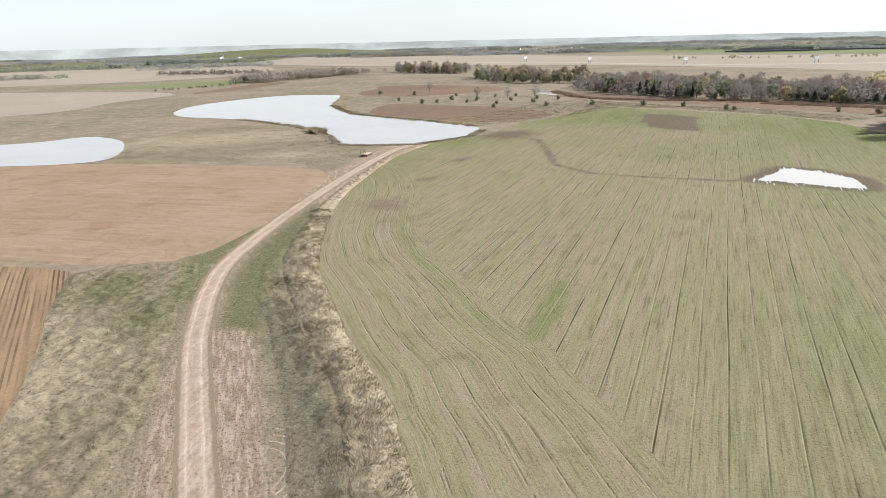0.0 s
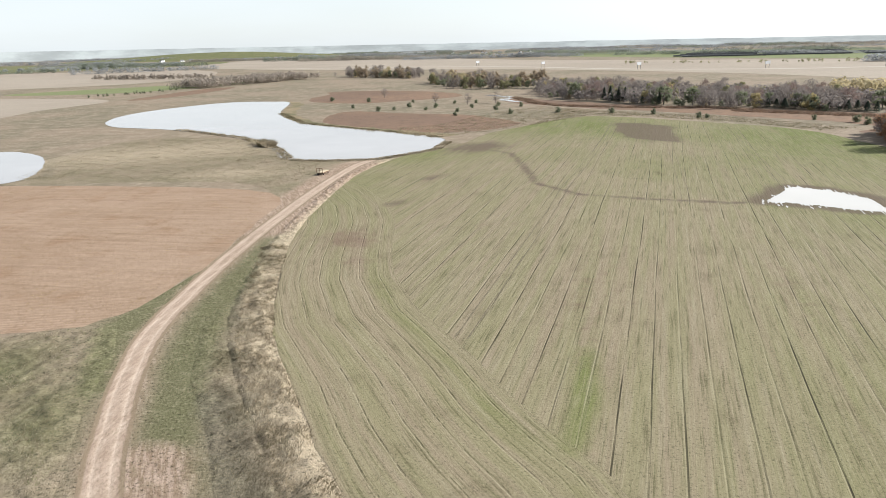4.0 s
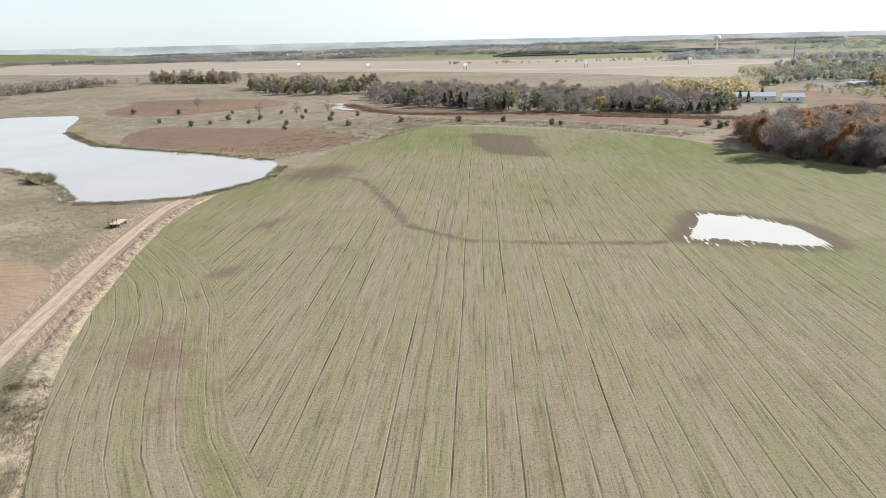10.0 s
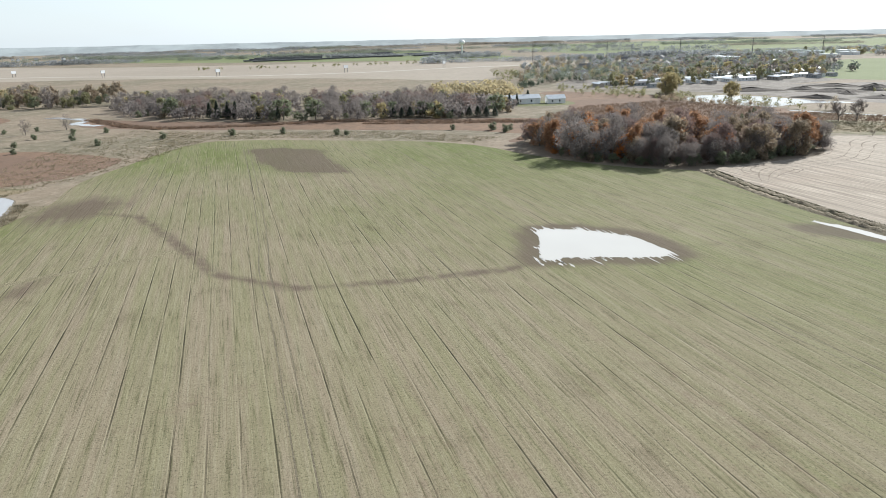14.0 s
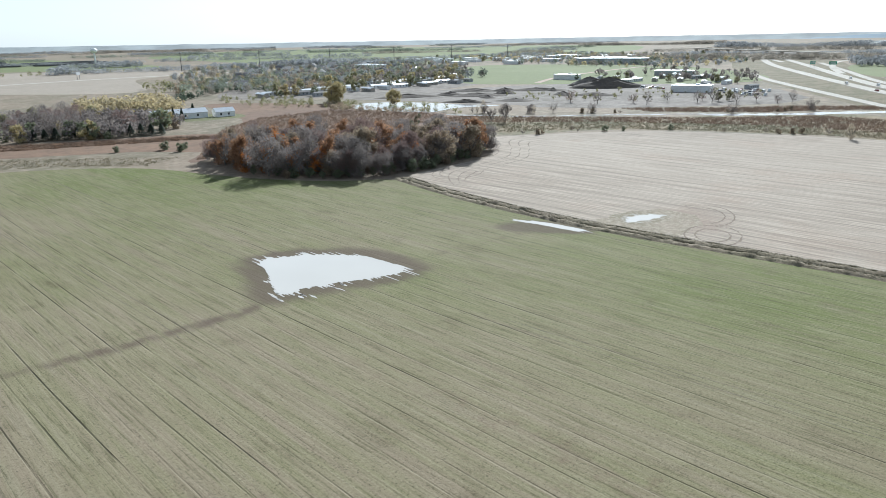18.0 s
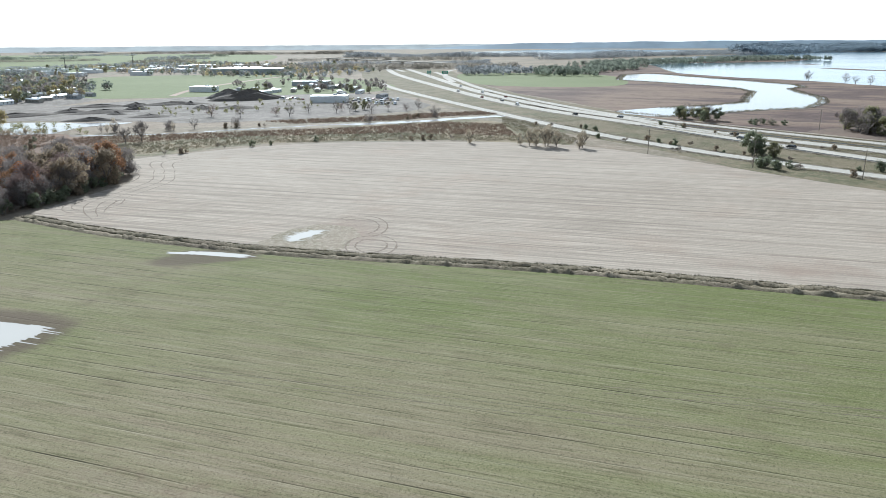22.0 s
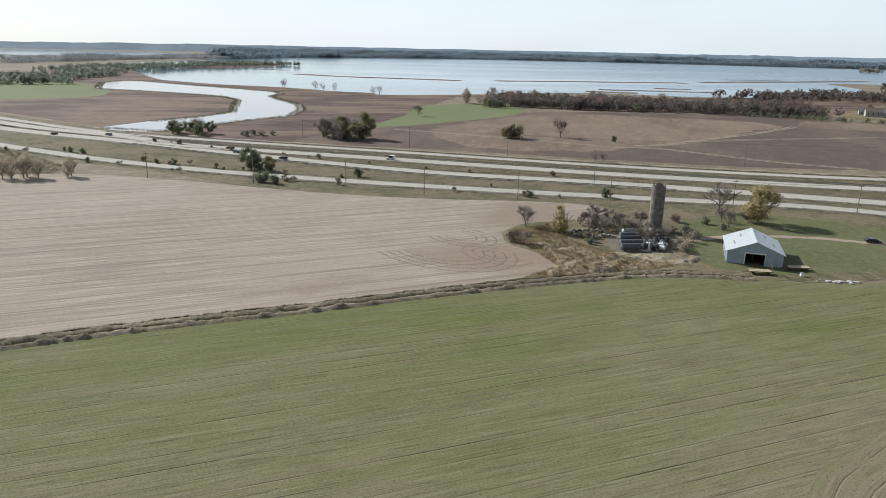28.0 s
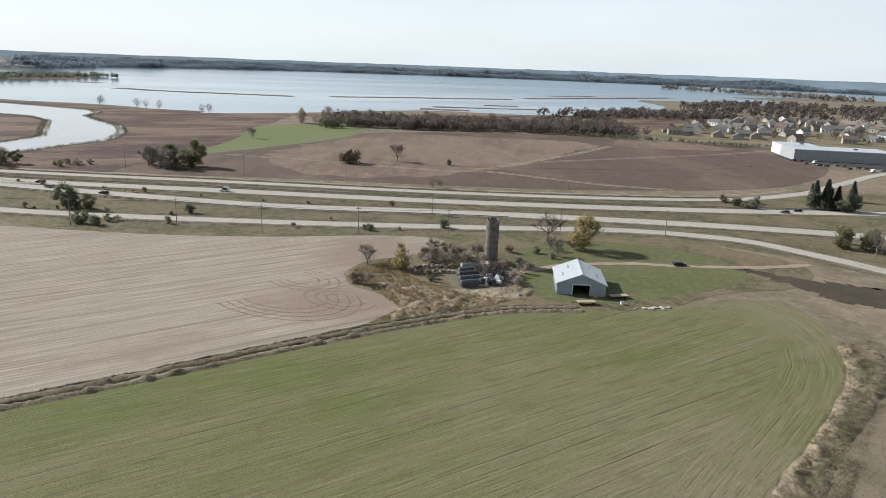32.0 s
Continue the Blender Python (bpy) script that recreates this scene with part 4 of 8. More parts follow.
        side = d if inside(p, inner_side) or p[1] > 268 or p[0] > 40 else -d
        g = max(0.0, 0.95 - abs(side + 4.0) / 3.6) * min(1.0, (200 - p[1]) / 40) if 70 < p[1] < 200 else 0.0
        g = max(g, 1.25 - line_dist(p, [(13, 97), (17, 106), (21, 121)]) / 3.2)
        # the three southern spots put the near field's dimming into its colour
        g = max(g, 1.1 * spot(p, 95, 400, 90, 80), 1.1 * spot(p, 180, 320, 70, 130), 0.7 * spot(p, 10, 320, 40, 30, 45), 0.6 * spot(p, 110, 30, 70, 190, -20), 0.6 * spot(p, 60, -30, 110, 90), 0.45 * spot(p, 70, 60, 90, 120), 0.3 * spot(p, -18, 240, 16, 60))
        g -= 0.75 * spot(p, 30, 160, 90, 130) + 0.3 * spot(p, 10, 60, 30, 50)
        g += 0.55 * spot(p, 130, 110, 120, 230) + 0.15 * spot(p, 50, -40, 60, 60)
        lush_and_dim.append(g)
        inner.append(side)
        red.append(max(1.3 * spot(p, -15.5, 188, 11, 17), 0.8 * spot(p, -14, 170, 8, 10), 0.55 * spot(p, 30, 150, 16, 60, -21), 0.5 * spot(p, 66, 150, 10, 70, -21), 0.5 * spot(p, 20, 196, 26, 9)))
    for name, values in (("wet", wet), ("lush_and_dim", lush_and_dim), ("inner", inner), ("red", red)):
        at = me.attributes.new(name, "FLOAT", "POINT")
        at.data.foreach_set("value", values)
    return tagged(ob, "sprouting green winter crop in long drilled rows", "field", "", "structure")


crop_sheet()
for off in (-1.0, 1.0):
    ribbon("wheel_rut", RUT, 0.26, 0.0645, "drill", "dark tractor wheel rut in the crop", "soil", offset=off, rag=0.06, n=14)
for lift, pts in enumerate(([(131, 368), (111, 316), (94, 268), (78, 222), (73, 210)], [(100, 170), (90, 136), (78, 96)], [(159, 355), (140, 308), (123, 262), (110, 223)], [(88, 100), (77, 60), (62, 14)], [(69, 373), (46, 321), (32, 288), (12, 237)])):
    for off in (-1.05, 1.05):
        ribbon("wheel_rut", pts, 0.18, 0.0665 + 0.001 * lift, "drill", "dark tractor wheel rut in the crop", "soil", offset=off, rag=0.05, n=14)
HARROWED = [(192, 212), (206, 238), (226, 236), (258, 228), (276, 234), (300, 244), (318, 240), (354, 179), (354, 100), (330, 37), (236, -22), (200, -50), (175, -76), (158, -89), (147, -90), (143, -82), (143, -70), (146, -60), (150, -50),
                         (148, -36), (138, -26), (128, -25), (118, -23), (112, -18), (111, -11), (113, 3), (119, 20), (132, 52), (145, 86), (156, 124), (168, 164)]
patch("stubble_field", [(-43, 247), (-41, 201), (-46, 163), (-54, 143), (-70, 139), (-95, 145), (-160, 152), (-330, 215), (-300, 300), (-177, 282), (-104, 270)], 0.034, "bean", "brown soybean stubble field", rag=0.6)
patch("corn_stubble", [(-74, 134), (-66, 110), (-56, 86), (-45, 61), (-40, 38), (-110, 30), (-170, 120), (-130, 146), (-95, 141)], 0.038, "till", "brown corn stubble in tight dark rows", rag=0.4)
VERGE_W = [(-47, 30), (-55, 82), (-66, 108), (-74, 134), (-55, 142), (-46, 162), (-41, 200), (-42, 246), (-60, 268), (-100, 275), (-180, 285), (-150, 330), (-130, 400), (-80, 385), (-56, 345), (-46, 312),
                      (-12, 303), (12, 325), (20, 345), (26, 338), (-2, 309), (-18, 270), (-26, 222), (-29, 185), (-27, 152), (-24, 130), (-15, 100), (-7, 78), (-3, 59), (6, 38), (12, 16), (9, -9), (4, -40), (-8, -60), (-40, -20)]


RELIEF = []


def relief_at(v, plan, relief, scale):
    """How high the matted grass stands at a place; it runs out to nothing at the rim."""
    if not relief:
        return 0.0
    q = Vector((v[0] * scale, v[1] * scale, 5))
    k = 0.4 + 0.5 * noise.noise(q * 0.35) + 0.6 * noise.noise(q) + 0.55 * noise.noise(q * 2.7)
    return relief * max(k, 0.0) * min(1.0, line_dist(v, plan + plan[:1]) / 1.2)


def stand_on(x, y):
    for plan, relief, scale in RELIEF:
        if inside((x, y), plan):
            return relief_at((x, y), plan, relief, scale)
    return 0.0


def sheet(name, loop, step, z, mat, fields, label, category, relief=0.0, scale=0.35):
    """A fine sheet of ground cover inside an outline; fields: its point attributes as functions of the plan; relief: the height of its tussocks."""
    from mathutils import geometry
    plan = [(p.x, p.y) for p in loop]
    xs, ys = [p[0] for p in plan], [p[1] for p in plan]
    pts, j, y = list(loop), 0, min(ys)
    while y < max(ys):
        x = min(xs) + (j % 2) * step / 2
        while x < max(xs):
            if inside((x, y), plan):
                pts.append(Vector((x, y)))
            x += step
        y += step
        j += 1
    vs, _, fs, *_ = geometry.delaunay_2d_cdt(pts, [], [list(range(len(loop)))], 1, 0.01)
    if relief:
        RELIEF.append((plan, relief, scale))
    ob = mesh_part(name, [(v[0], v[1], z + relief_at(v, plan, relief, scale)) for v in vs], [tuple(f) for f in fs], mat, None, "", bool(relief))
    for key, fn in fields:
        ob.data.attributes.new(key, "FLOAT", "POINT").data.foreach_set("value", [fn((v[0], v[1])) for v in vs])
    return tagged(ob, label, category, "", "structure")


TRACK = [(-14, 10), (-21, 40), (-25, 60), (-32, 81), (-39, 104), (-44, 133), (-43, 156), (-39.5, 186), (-34, 220), (-28, 252), (-19, 290), (-12, 305)]
EDGE_W = [(9, -9), (12, 16), (6, 38), (-3, 59), (-7, 78), (-15, 100), (-24, 130), (-27, 152), (-29, 185), (-26, 222), (-18, 270), (-4, 306)]
HOLLOW = [(2, 10), (-4, 36), (-12, 58), (-17, 78), (-24, 99), (-29, 113)]


def near(line, width, top=1.0):
    return lambda p: max(0.0, top * (1.0 - line_dist(p, line) / width))


def pinkness(p):
    k = max(near(TRACK, 6.0, 0.8)(p), near([(-38, 200), (-31, 240), (-25, 268), (-17, 294)], 11.0, 1.7)(p), near([(-12, 20), (-18, 44), (-24, 64), (-29, 82), (-33, 98)], 7.5, 1.5)(p), near([(-24, 40), (-30, 62), (-35, 82), (-37.5, 92)], 4.5, 1.0)(p), 1.3 * spot(p, -18, 296, 17, 12, 60), 1.1 * spot(p, -24, 274, 16, 9, 70))
    return k


def greenness(p):
    return max(near([(-30, 92), (-33, 108), (-36, 126), (-37, 146), (-35, 166), (-33, 190)], 7.0, 1.15)(p), near([(-45, 118), (-48, 130), (-50, 139), (-47, 150), (-44, 164)], 6.0, 1.3)(p), 0.9 * spot(p, -62, 124, 16, 22), 0.9 * spot(p, -50, 108, 12, 26), 0.6 * spot(p, -32, 122, 7, 26), 0.4 * spot(p, -35, 165, 5, 50), 0.0)


def strawness(p):
    return max(near(EDGE_W, 8.5, 1.25)(p), 1.0 * spot(p, -58, 84, 22, 40), 0.9 * spot(p, -66, 106, 12, 22), 0.9 * spot(p, -105, 345, 120, 60, 20), 0.8 * spot(p, -60, 285, 40, 30), near([(-46, 316), (-12, 306), (12, 326)], 6.0, 0.8)(p))


sheet("harrowed_field", smooth_loop(HARROWED, True, 4), 5.0, 0.05, "plow", (("worn", lambda p: max(1.2 * spot(p, 130, -12, 40, 26, 40), 1.2 * spot(p, 158, -58, 46, 30, 130), 0.7 * spot(p, 140, 40, 16, 40, -18), 0.9 * spot(p, 180, 144, 24, 16), 0.6 * spot(p, 262, 236, 50, 12))),),
      "pale harrowed bare soil field with wheel marks", "field")
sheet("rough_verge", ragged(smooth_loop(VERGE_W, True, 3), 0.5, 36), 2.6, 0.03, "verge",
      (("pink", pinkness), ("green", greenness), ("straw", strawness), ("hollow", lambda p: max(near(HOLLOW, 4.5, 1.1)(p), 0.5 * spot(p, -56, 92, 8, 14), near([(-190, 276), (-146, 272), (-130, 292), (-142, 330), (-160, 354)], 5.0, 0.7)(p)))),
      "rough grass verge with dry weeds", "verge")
VERGE_FIELDS = (("pink", pinkness), ("green", greenness), ("straw", strawness), ("hollow", lambda p: 0.35 * near(HOLLOW, 4.5, 1.1)(p)))
BANK = [Vector(p) for p in ((12.6, 10), (12, 18), (9.5, 29), (6, 38), (2, 48), (-3, 59), (-7, 78), (-10.5, 89), (-15, 100), (-19.5, 115), (-24, 130), (-26, 141), (-27, 152), (-28.5, 170), (-29, 185), (-28, 204), (-26, 222), (-22, 246), (-18, 270), (-11, 290), (-4, 304),
                            (-8, 302), (-15, 290), (-22, 270), (-26, 246), (-30, 222), (-32.5, 204), (-34, 185), (-34.5, 170), (-34, 152), (-33.5, 141), (-31, 130), (-26.5, 115), (-21, 100), (-17, 89), (-13.5, 78), (-10, 59), (-5, 48), (-1, 38), (3, 28), (5, 18), (5.5, 10))]
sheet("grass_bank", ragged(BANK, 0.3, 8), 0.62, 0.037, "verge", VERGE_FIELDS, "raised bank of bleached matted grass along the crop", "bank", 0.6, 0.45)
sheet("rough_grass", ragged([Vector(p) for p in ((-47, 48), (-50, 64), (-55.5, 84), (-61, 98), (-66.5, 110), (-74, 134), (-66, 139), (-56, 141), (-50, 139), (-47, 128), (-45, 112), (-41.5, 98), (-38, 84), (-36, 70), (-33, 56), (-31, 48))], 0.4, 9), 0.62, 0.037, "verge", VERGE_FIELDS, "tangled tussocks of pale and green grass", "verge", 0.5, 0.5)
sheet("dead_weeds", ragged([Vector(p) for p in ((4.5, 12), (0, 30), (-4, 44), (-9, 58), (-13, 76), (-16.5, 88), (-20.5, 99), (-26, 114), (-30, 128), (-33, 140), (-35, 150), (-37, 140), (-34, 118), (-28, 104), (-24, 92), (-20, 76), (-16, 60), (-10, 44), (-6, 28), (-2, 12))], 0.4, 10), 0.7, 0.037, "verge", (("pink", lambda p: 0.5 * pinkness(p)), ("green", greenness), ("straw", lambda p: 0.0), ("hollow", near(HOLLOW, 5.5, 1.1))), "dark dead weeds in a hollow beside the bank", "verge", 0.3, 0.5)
sheet("grass_bank", ragged(smooth_loop([(11, -71), (7, -48), (8, -26.5), (9.3, -9), (11.8, 8), (5.5, 10), (4.3, -7), (1.5, -26), (-1, -48), (2, -72)], True, 4), 0.3, 13), 0.62, 0.066, "verge", (("pink", lambda p: 0.0), ("green", near([(3, -60), (3, -46), (4.5, -26), (6, -8), (8, 6)], 3.0, 1.5)), ("straw", near([(11, -70), (6, -44), (9, -9), (12, 16)], 4.0, 1.2)), ("hollow", lambda p: 0.4 * noise.noise(Vector((p[0] * 0.2, p[1] * 0.2, 1))))), "raised grass bank with green weeds along the crop", "bank", 0.8, 0.45)
FARM_WEEDS = [(134, -32), (128, -30), (119, -25.5), (113, -17), (109.5, -10), (105.5, -16), (102, -24), (94, -42), (90.4, -54), (96, -61), (101, -53.5), (106, -46), (112, -43), (122, -38), (128, -37)]
sheet("weed_bank", ragged(smooth_loop(FARM_WEEDS, True, 4), 0.4, 12), 0.62, 0.078, "verge", (("pink", lambda p: 0.0), ("green", lambda p: 0.7 * noise.noise(Vector((p[0] * 0.12, p[1] * 0.12, 3)))), ("straw", lambda p: 0.75 + 0.7 * noise.noise(Vector((p[0] * 0.1, p[1] * 0.1, 8)))), ("hollow", lambda p: 0.5 * noise.noise(Vector((p[0] * 0.2, p[1] * 0.2, 1))))), "tangled tawny weeds at the field corner", "verge", 0.9, 0.4)
patch("dry_marsh", [(-75, 640), (-48, 436), (-18, 402), (8, 383), (22, 368), (36, 378), (70, 402), (118, 470), (110, 520), (96, 610), (30, 660), (-40, 700)], 0.036, "meadow", "tan dry meadow with scattered shrubs", "meadow", rag=2)
patch("marsh", [(-40, 446), (-18, 410), (14, 386), (38, 388), (60, 404), (66, 425), (44, 470), (0, 500), (-30, 520), (-44, 490)], 0.041, "marsh", "reddish brown marsh beside the pond", "marsh", rag=1.5)
patch("marsh", [(-70, 650), (-60, 610), (-20, 590), (60, 640), (20, 720), (-60, 740)], 0.0405, "marsh", "reddish brown marsh beyond the pond", "marsh", rag=2)
patch("marsh", [(-175, 485), (-180, 592), (-140, 650), (-84, 650), (-60, 720), (-120, 790), (-200, 720), (-262, 640), (-270, 540), (-230, 480)], 0.0415, "meadow", "tan brown grassland behind the pond", "marsh", rag=1.5)
patch("red_reeds", [(-240, 700), (-215, 720), (-190, 800), (-180, 880), (-205, 870), (-228, 790)], 0.047, "marsh", "red brown reed strip", "marsh", rag=1.5)
ribbon("pond_margin", [(22, 368), (-2, 394), (-27, 418), (-54, 450), (-76, 518), (-80, 600), (-98, 632)], 9, 0.052, "grass", "olive grass margin of the pond", "bank", rag=2.0, offset=4.0)
POND = [(-172, 470), (-188, 530), (-174, 589), (-137, 638), (-100, 634), (-84, 616), (-78, 520), (-56, 452), (-28, 420), (-5, 396), (18, 366), (18, 348), (11, 328), (-12, 308), (-32, 309), (-48, 316), (-56, 343), (-79, 388), (-124, 436)]
patch("pond_1", POND, 0.10, "pond", "large still pond mirroring a pale sky", "water", rag=0.5)
ribbon("pond_bank", [tuple(p) for p in POND] + [POND[0]], 1.5, 0.094, "hollow", "dark wet bank of the pond", "bank", rag=0.5)
patch("pond_2", [(-300, 318), (-206, 345), (-182, 366), (-160, 352), (-146, 328), (-135, 292), (-146, 277), (-190, 276), (-300, 286)], 0.10, "pond", "small still pond", "water", rag=0.4)

# wet ground and puddles in the crop
def puddle(name, pts, label, teeth):
    """Shallow water whose rim runs out in fingers along the drill rows."""
    loop = smooth_loop(pts, True, 60)
    rnd = random.Random(name)
    reach = [rnd.random() for _ in range(997)]
    mid = sum(loop, Vector((0, 0))) / len(loop)
    d, e = Vector((0.367, 0.93)), Vector((0.93, -0.367))
    out = []
    for p in loop:
        side = 1 if (p - mid).dot(d) > 0 else -1
        lane = p.dot(e) / 0.34
        k, u = int(math.floor(lane)), lane - math.floor(lane)
        h = reach[(k * 7 + side * 31) % 997]
        tip = (h ** 4 * 1.5 - 0.22 * reach[(k * 3 + side * 17) % 997]) * math.sin(math.pi * u) ** 0.6
        soft = 0.5 * noise.noise(Vector((p.x * 0.5, p.y * 0.5, 2)))
        out.append(tuple(p + d * side * (tip + 0.2 * soft) * teeth + (p - mid).normalized() * 0.6 * soft))
    return patch(name, out, 0.085, "silt_and_sky", label, "water", smooth=0)


puddle("puddle_1", PUDDLE, "shallow puddle standing in the crop rows", 3.2)
puddle("puddle_2", [(164.2, 186), (164.9, 178), (162.5, 169), (160.5, 165), (159.4, 168), (161.8, 177)], "narrow puddle beside the ditch", 1.6)
puddle("puddle_3", [(172, 157.5), (177, 157.8), (181, 155.5), (183.5, 150), (180, 150.5), (175, 154)], "puddle in the harrowed field", 2.2)
RS = random.Random(61)
for _ in range(14):
    i = RS.randrange(9, 14)
    x, y = PUDDLE[i][0] + RS.uniform(-4.5, 0.5), PUDDLE[i][1] + RS.uniform(-4, 2)
    if not inside((x, y), PUDDLE):
        l, w = RS.uniform(0.6, 2.0), RS.uniform(0.12, 0.3)
        puddle("puddle_finger", [(x - l * 0.367, y - l * 0.93), (x - w, y + w * 0.4), (x + l * 0.367, y + l * 0.93), (x + w, y - w * 0.4)], "thin sliver of water in a drill row", 0.2)

# the dirt track along the crop


def track_strip():
    """The worn track as a strip that carries its wheel lines."""
    line = smooth_loop(TRACK, False, 26)
    cross = ((-2.3, 0.2, 1.0), (-1.9, 0.3, 0.8), (-1.6, 0.45, 0.3), (-1.25, 0.5, 0.0), (-0.95, 0.75, 0.0), (-0.6, 0.5, 0.0), (0.0, 0.4, 0.0), (0.6, 0.5, 0.0), (0.95, 0.75, 0.0), (1.25, 0.5, 0.0), (1.6, 0.45, 0.3), (1.9, 0.3, 0.8), (2.3, 0.2, 1.0))
    vs, fs, rut, edge = [], [], [], []
    n = len(cross)
    for i, p in enumerate(line):
        d = (line[min(i + 1, len(line) - 1)] - line[max(i - 1, 0)]).normalized()
        r = Vector((d.y, -d.x))
        sway = 0.25 * noise.noise(Vector((i * 0.09, 3, 0)))
        for x, w, e in cross:
            q = p + r * (x + sway)
            vs.append((q.x, q.y, 0.046 - 0.01 * w))
            rut.append(w)
            edge.append(e)
    for i in range(len(line) - 1):
        for k in range(n - 1):
            a = i * n + k
            fs.append((a, a + 1, a + n + 1, a + n))
    ob = mesh_part("dirt_track", vs, fs, "rutted")
    for key, values in (("rut", rut), ("edge", edge)):
        ob.data.attributes.new(key, "FLOAT", "POINT").data.foreach_set("value", values)
    return tagged(ob, "pale rutted dirt farm track", "track", "", "structure")


track_strip()
def ditch():
    """The field ditch as one uneven strip: a shaggy bank on either side of a wet bed, with shade painted on the banks'
    west sides.
    """
    line = smooth_loop(DITCH, False, 75)
    cross = ((-2.9, 0.02, 0.0), (-2.4, 0.3, 0.1), (-2.0, 0.7, 0.2), (-1.5, 0.75, 0.8), (-1.0, 0.4, 0.8), (-0.4, 0.1, 0.3), (0.2, 0.1, 0.2), (0.8, 0.3, 0.2), (1.3, 0.8, 0.8), (1.8, 0.9, 0.8), (2.4, 0.3, 0.5), (2.9, 0.02, 0.3))
    vs, fs, straw, damp_and_shade = [], [], [], []
    n = len(cross)
    for i, p in enumerate(line):
        d = (line[min(i + 1, len(line) - 1)] - line[max(i - 1, 0)]).normalized()
        r = Vector((d.y, -d.x))
        for j, (x, z, w) in enumerate(cross):
            q = p + r * (x + 0.22 * noise.noise(Vector((p.x * 0.5 + j * 3.1, p.y * 0.5, j))))
            up = 0.45 + 0.8 * abs(noise.noise(Vector((q.x * 0.35, q.y * 0.35, 7)))) + 0.4 * noise.noise(Vector((q.x * 1.1, q.y * 1.1, 4)))
            vs.append((q.x, q.y, 0.065 + max(z * up, 0.004)))
            straw.append(w * (0.55 + 0.9 * noise.noise(Vector((q.x * 0.06, q.y * 0.06, 2)))))
            # wet bed in the middle; elsewhere shade painted on sides facing away from the sun
            damp_and_shade.append(1.5 if abs(x) < 0.6 else 1.3 if x < -1.8 else 1.2 if 0.6 < x < 1.2 else 0.0)
    for i in range(len(line) - 1):
        for k in range(n - 1):
            a = i * n + k
            fs.append((a, a + n, a + n + 1, a + 1))
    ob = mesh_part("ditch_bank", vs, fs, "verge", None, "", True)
    for key, values in (("straw", straw), ("hollow", damp_and_shade)):
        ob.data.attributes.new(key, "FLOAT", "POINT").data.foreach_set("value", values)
    return tagged(ob, "shaggy tawny grass banks of the field ditch", "bank", "", "structure")


ditch()
for k in range(4):
    r = 3.0 + 0.9 * k
    ribbon("wheel_arc", [(-20 + r * math.cos(radians(a)), 64 + r * 1.5 * math.sin(radians(a))) for a in range(-70, 100, 20)], 0.16, 0.041, "track", "curved wheel mark beside the track", "track", rag=0.08)


lift = 0
for cx, cy, r0, n, a0, a1 in ((146, -6, 10, 4, 70, 230), (131, -14, 3, 3, -60, 200), (152, -20, 4, 3, 60, 300), (167, 136.5, 4, 2, 0, 360), (186, 141, 6, 2, -150, 40), (262, 240, 8, 3, 150, 330), (222, 226, 6, 2, 0, 300)):
    for k in range(n):
        r = r0 + 2.4 * k
        arc = [(cx + r * 1.5 * math.cos(radians(a0 + (a1 - a0) * i / 9)), cy + r * math.sin(radians(a0 + (a1 - a0) * i / 9))) for i in range(10)]
        lift += 3
        ribbon("wheel_arc", arc, 0.4, 0.0655 + 0.0011 * (lift % 10), "arc", "turning wheel mark in the harrowed field", "soil", rag=0.2)
for k in range(3):
    ribbon("wheel_arc", [(200 + 4 * k, 218), (222 + 2 * k, 228 - 4 * k), (258, 221 - 4 * k), (280, 226 - 4 * k), (312 - 2 * k, 232 - 5 * k), (346 - 4 * k, 178), (346 - 4 * k, 104)], 0.25, 0.073, "arc", "headland wheel mark in the harrowed field", "soil", rag=0.2)
patch("weedy_patch", [(168, 163), (180, 162), (189, 152), (187, 143), (178, 140), (168, 143), (163, 146)], 0.066, "thatch", "tan weedy patch round a puddle", "verge", rag=1.2)

# ---- highway ----
FRONTAGE = [(900, 152), (764, 129), (526, 66), (391, 26), (314, -7), (254, -43), (195, -84), (139, -127), (100, -158), (60, -174), (32, -170), (5, -161), (-40, -140)]
NEAR_MAIN = [(1400, 150), (1100, 128), (708, 65), (536, 27), (424, -17), (336, -49), (245, -89), (185, -130), (131, -164), (66, -200), (9, -226), (-80, -262)]
FAR_MAIN = [(1400, 118), (1150, 92), (735, 50), (545, 12), (450, -22), (387, -40), (286, -100), (189, -158), (97, -222), (12, -291), (-60, -345)]
FAR_RAMP = [(1200, 68), (960, 52), (735, 36), (509, -10), (414, -53), (307, -117), (202, -179), (129, -231), (82, -275), (54, -331)]
patch("highway_verge", [(1300, 180), (900, 165), (526, 80), (391, 40), (314, 8), (236, -14), (180, -58), (150, -92), (120, -128), (60, -158), (0, -150), (-80, -120), (-120, -330), (40, -360), (70, -300), (130, -245), (205, -192), (310, -130), (418, -66), (515, -24), (735, 22), (960, 36), (1300, 50)],
      0.025, "roadside", "rough grass verges of the highway", "verge", smooth=3)
for lift, (nm, line, w) in enumerate((("frontage_road", FRONTAGE, 7.0), ("highway_1", NEAR_MAIN, 9.5), ("highway_2", FAR_MAIN, 9.5), ("exit_ramp", FAR_RAMP, 6.5))):
    ribbon(nm + "_shoulder", line, w + 3.0, 0.088 + 0.004 * lift, "shoulder", "pale gravel shoulder", "road")
    ribbon(nm, line, w, 0.12 + 0.004 * lift, "concrete", "pale concrete road", "road")

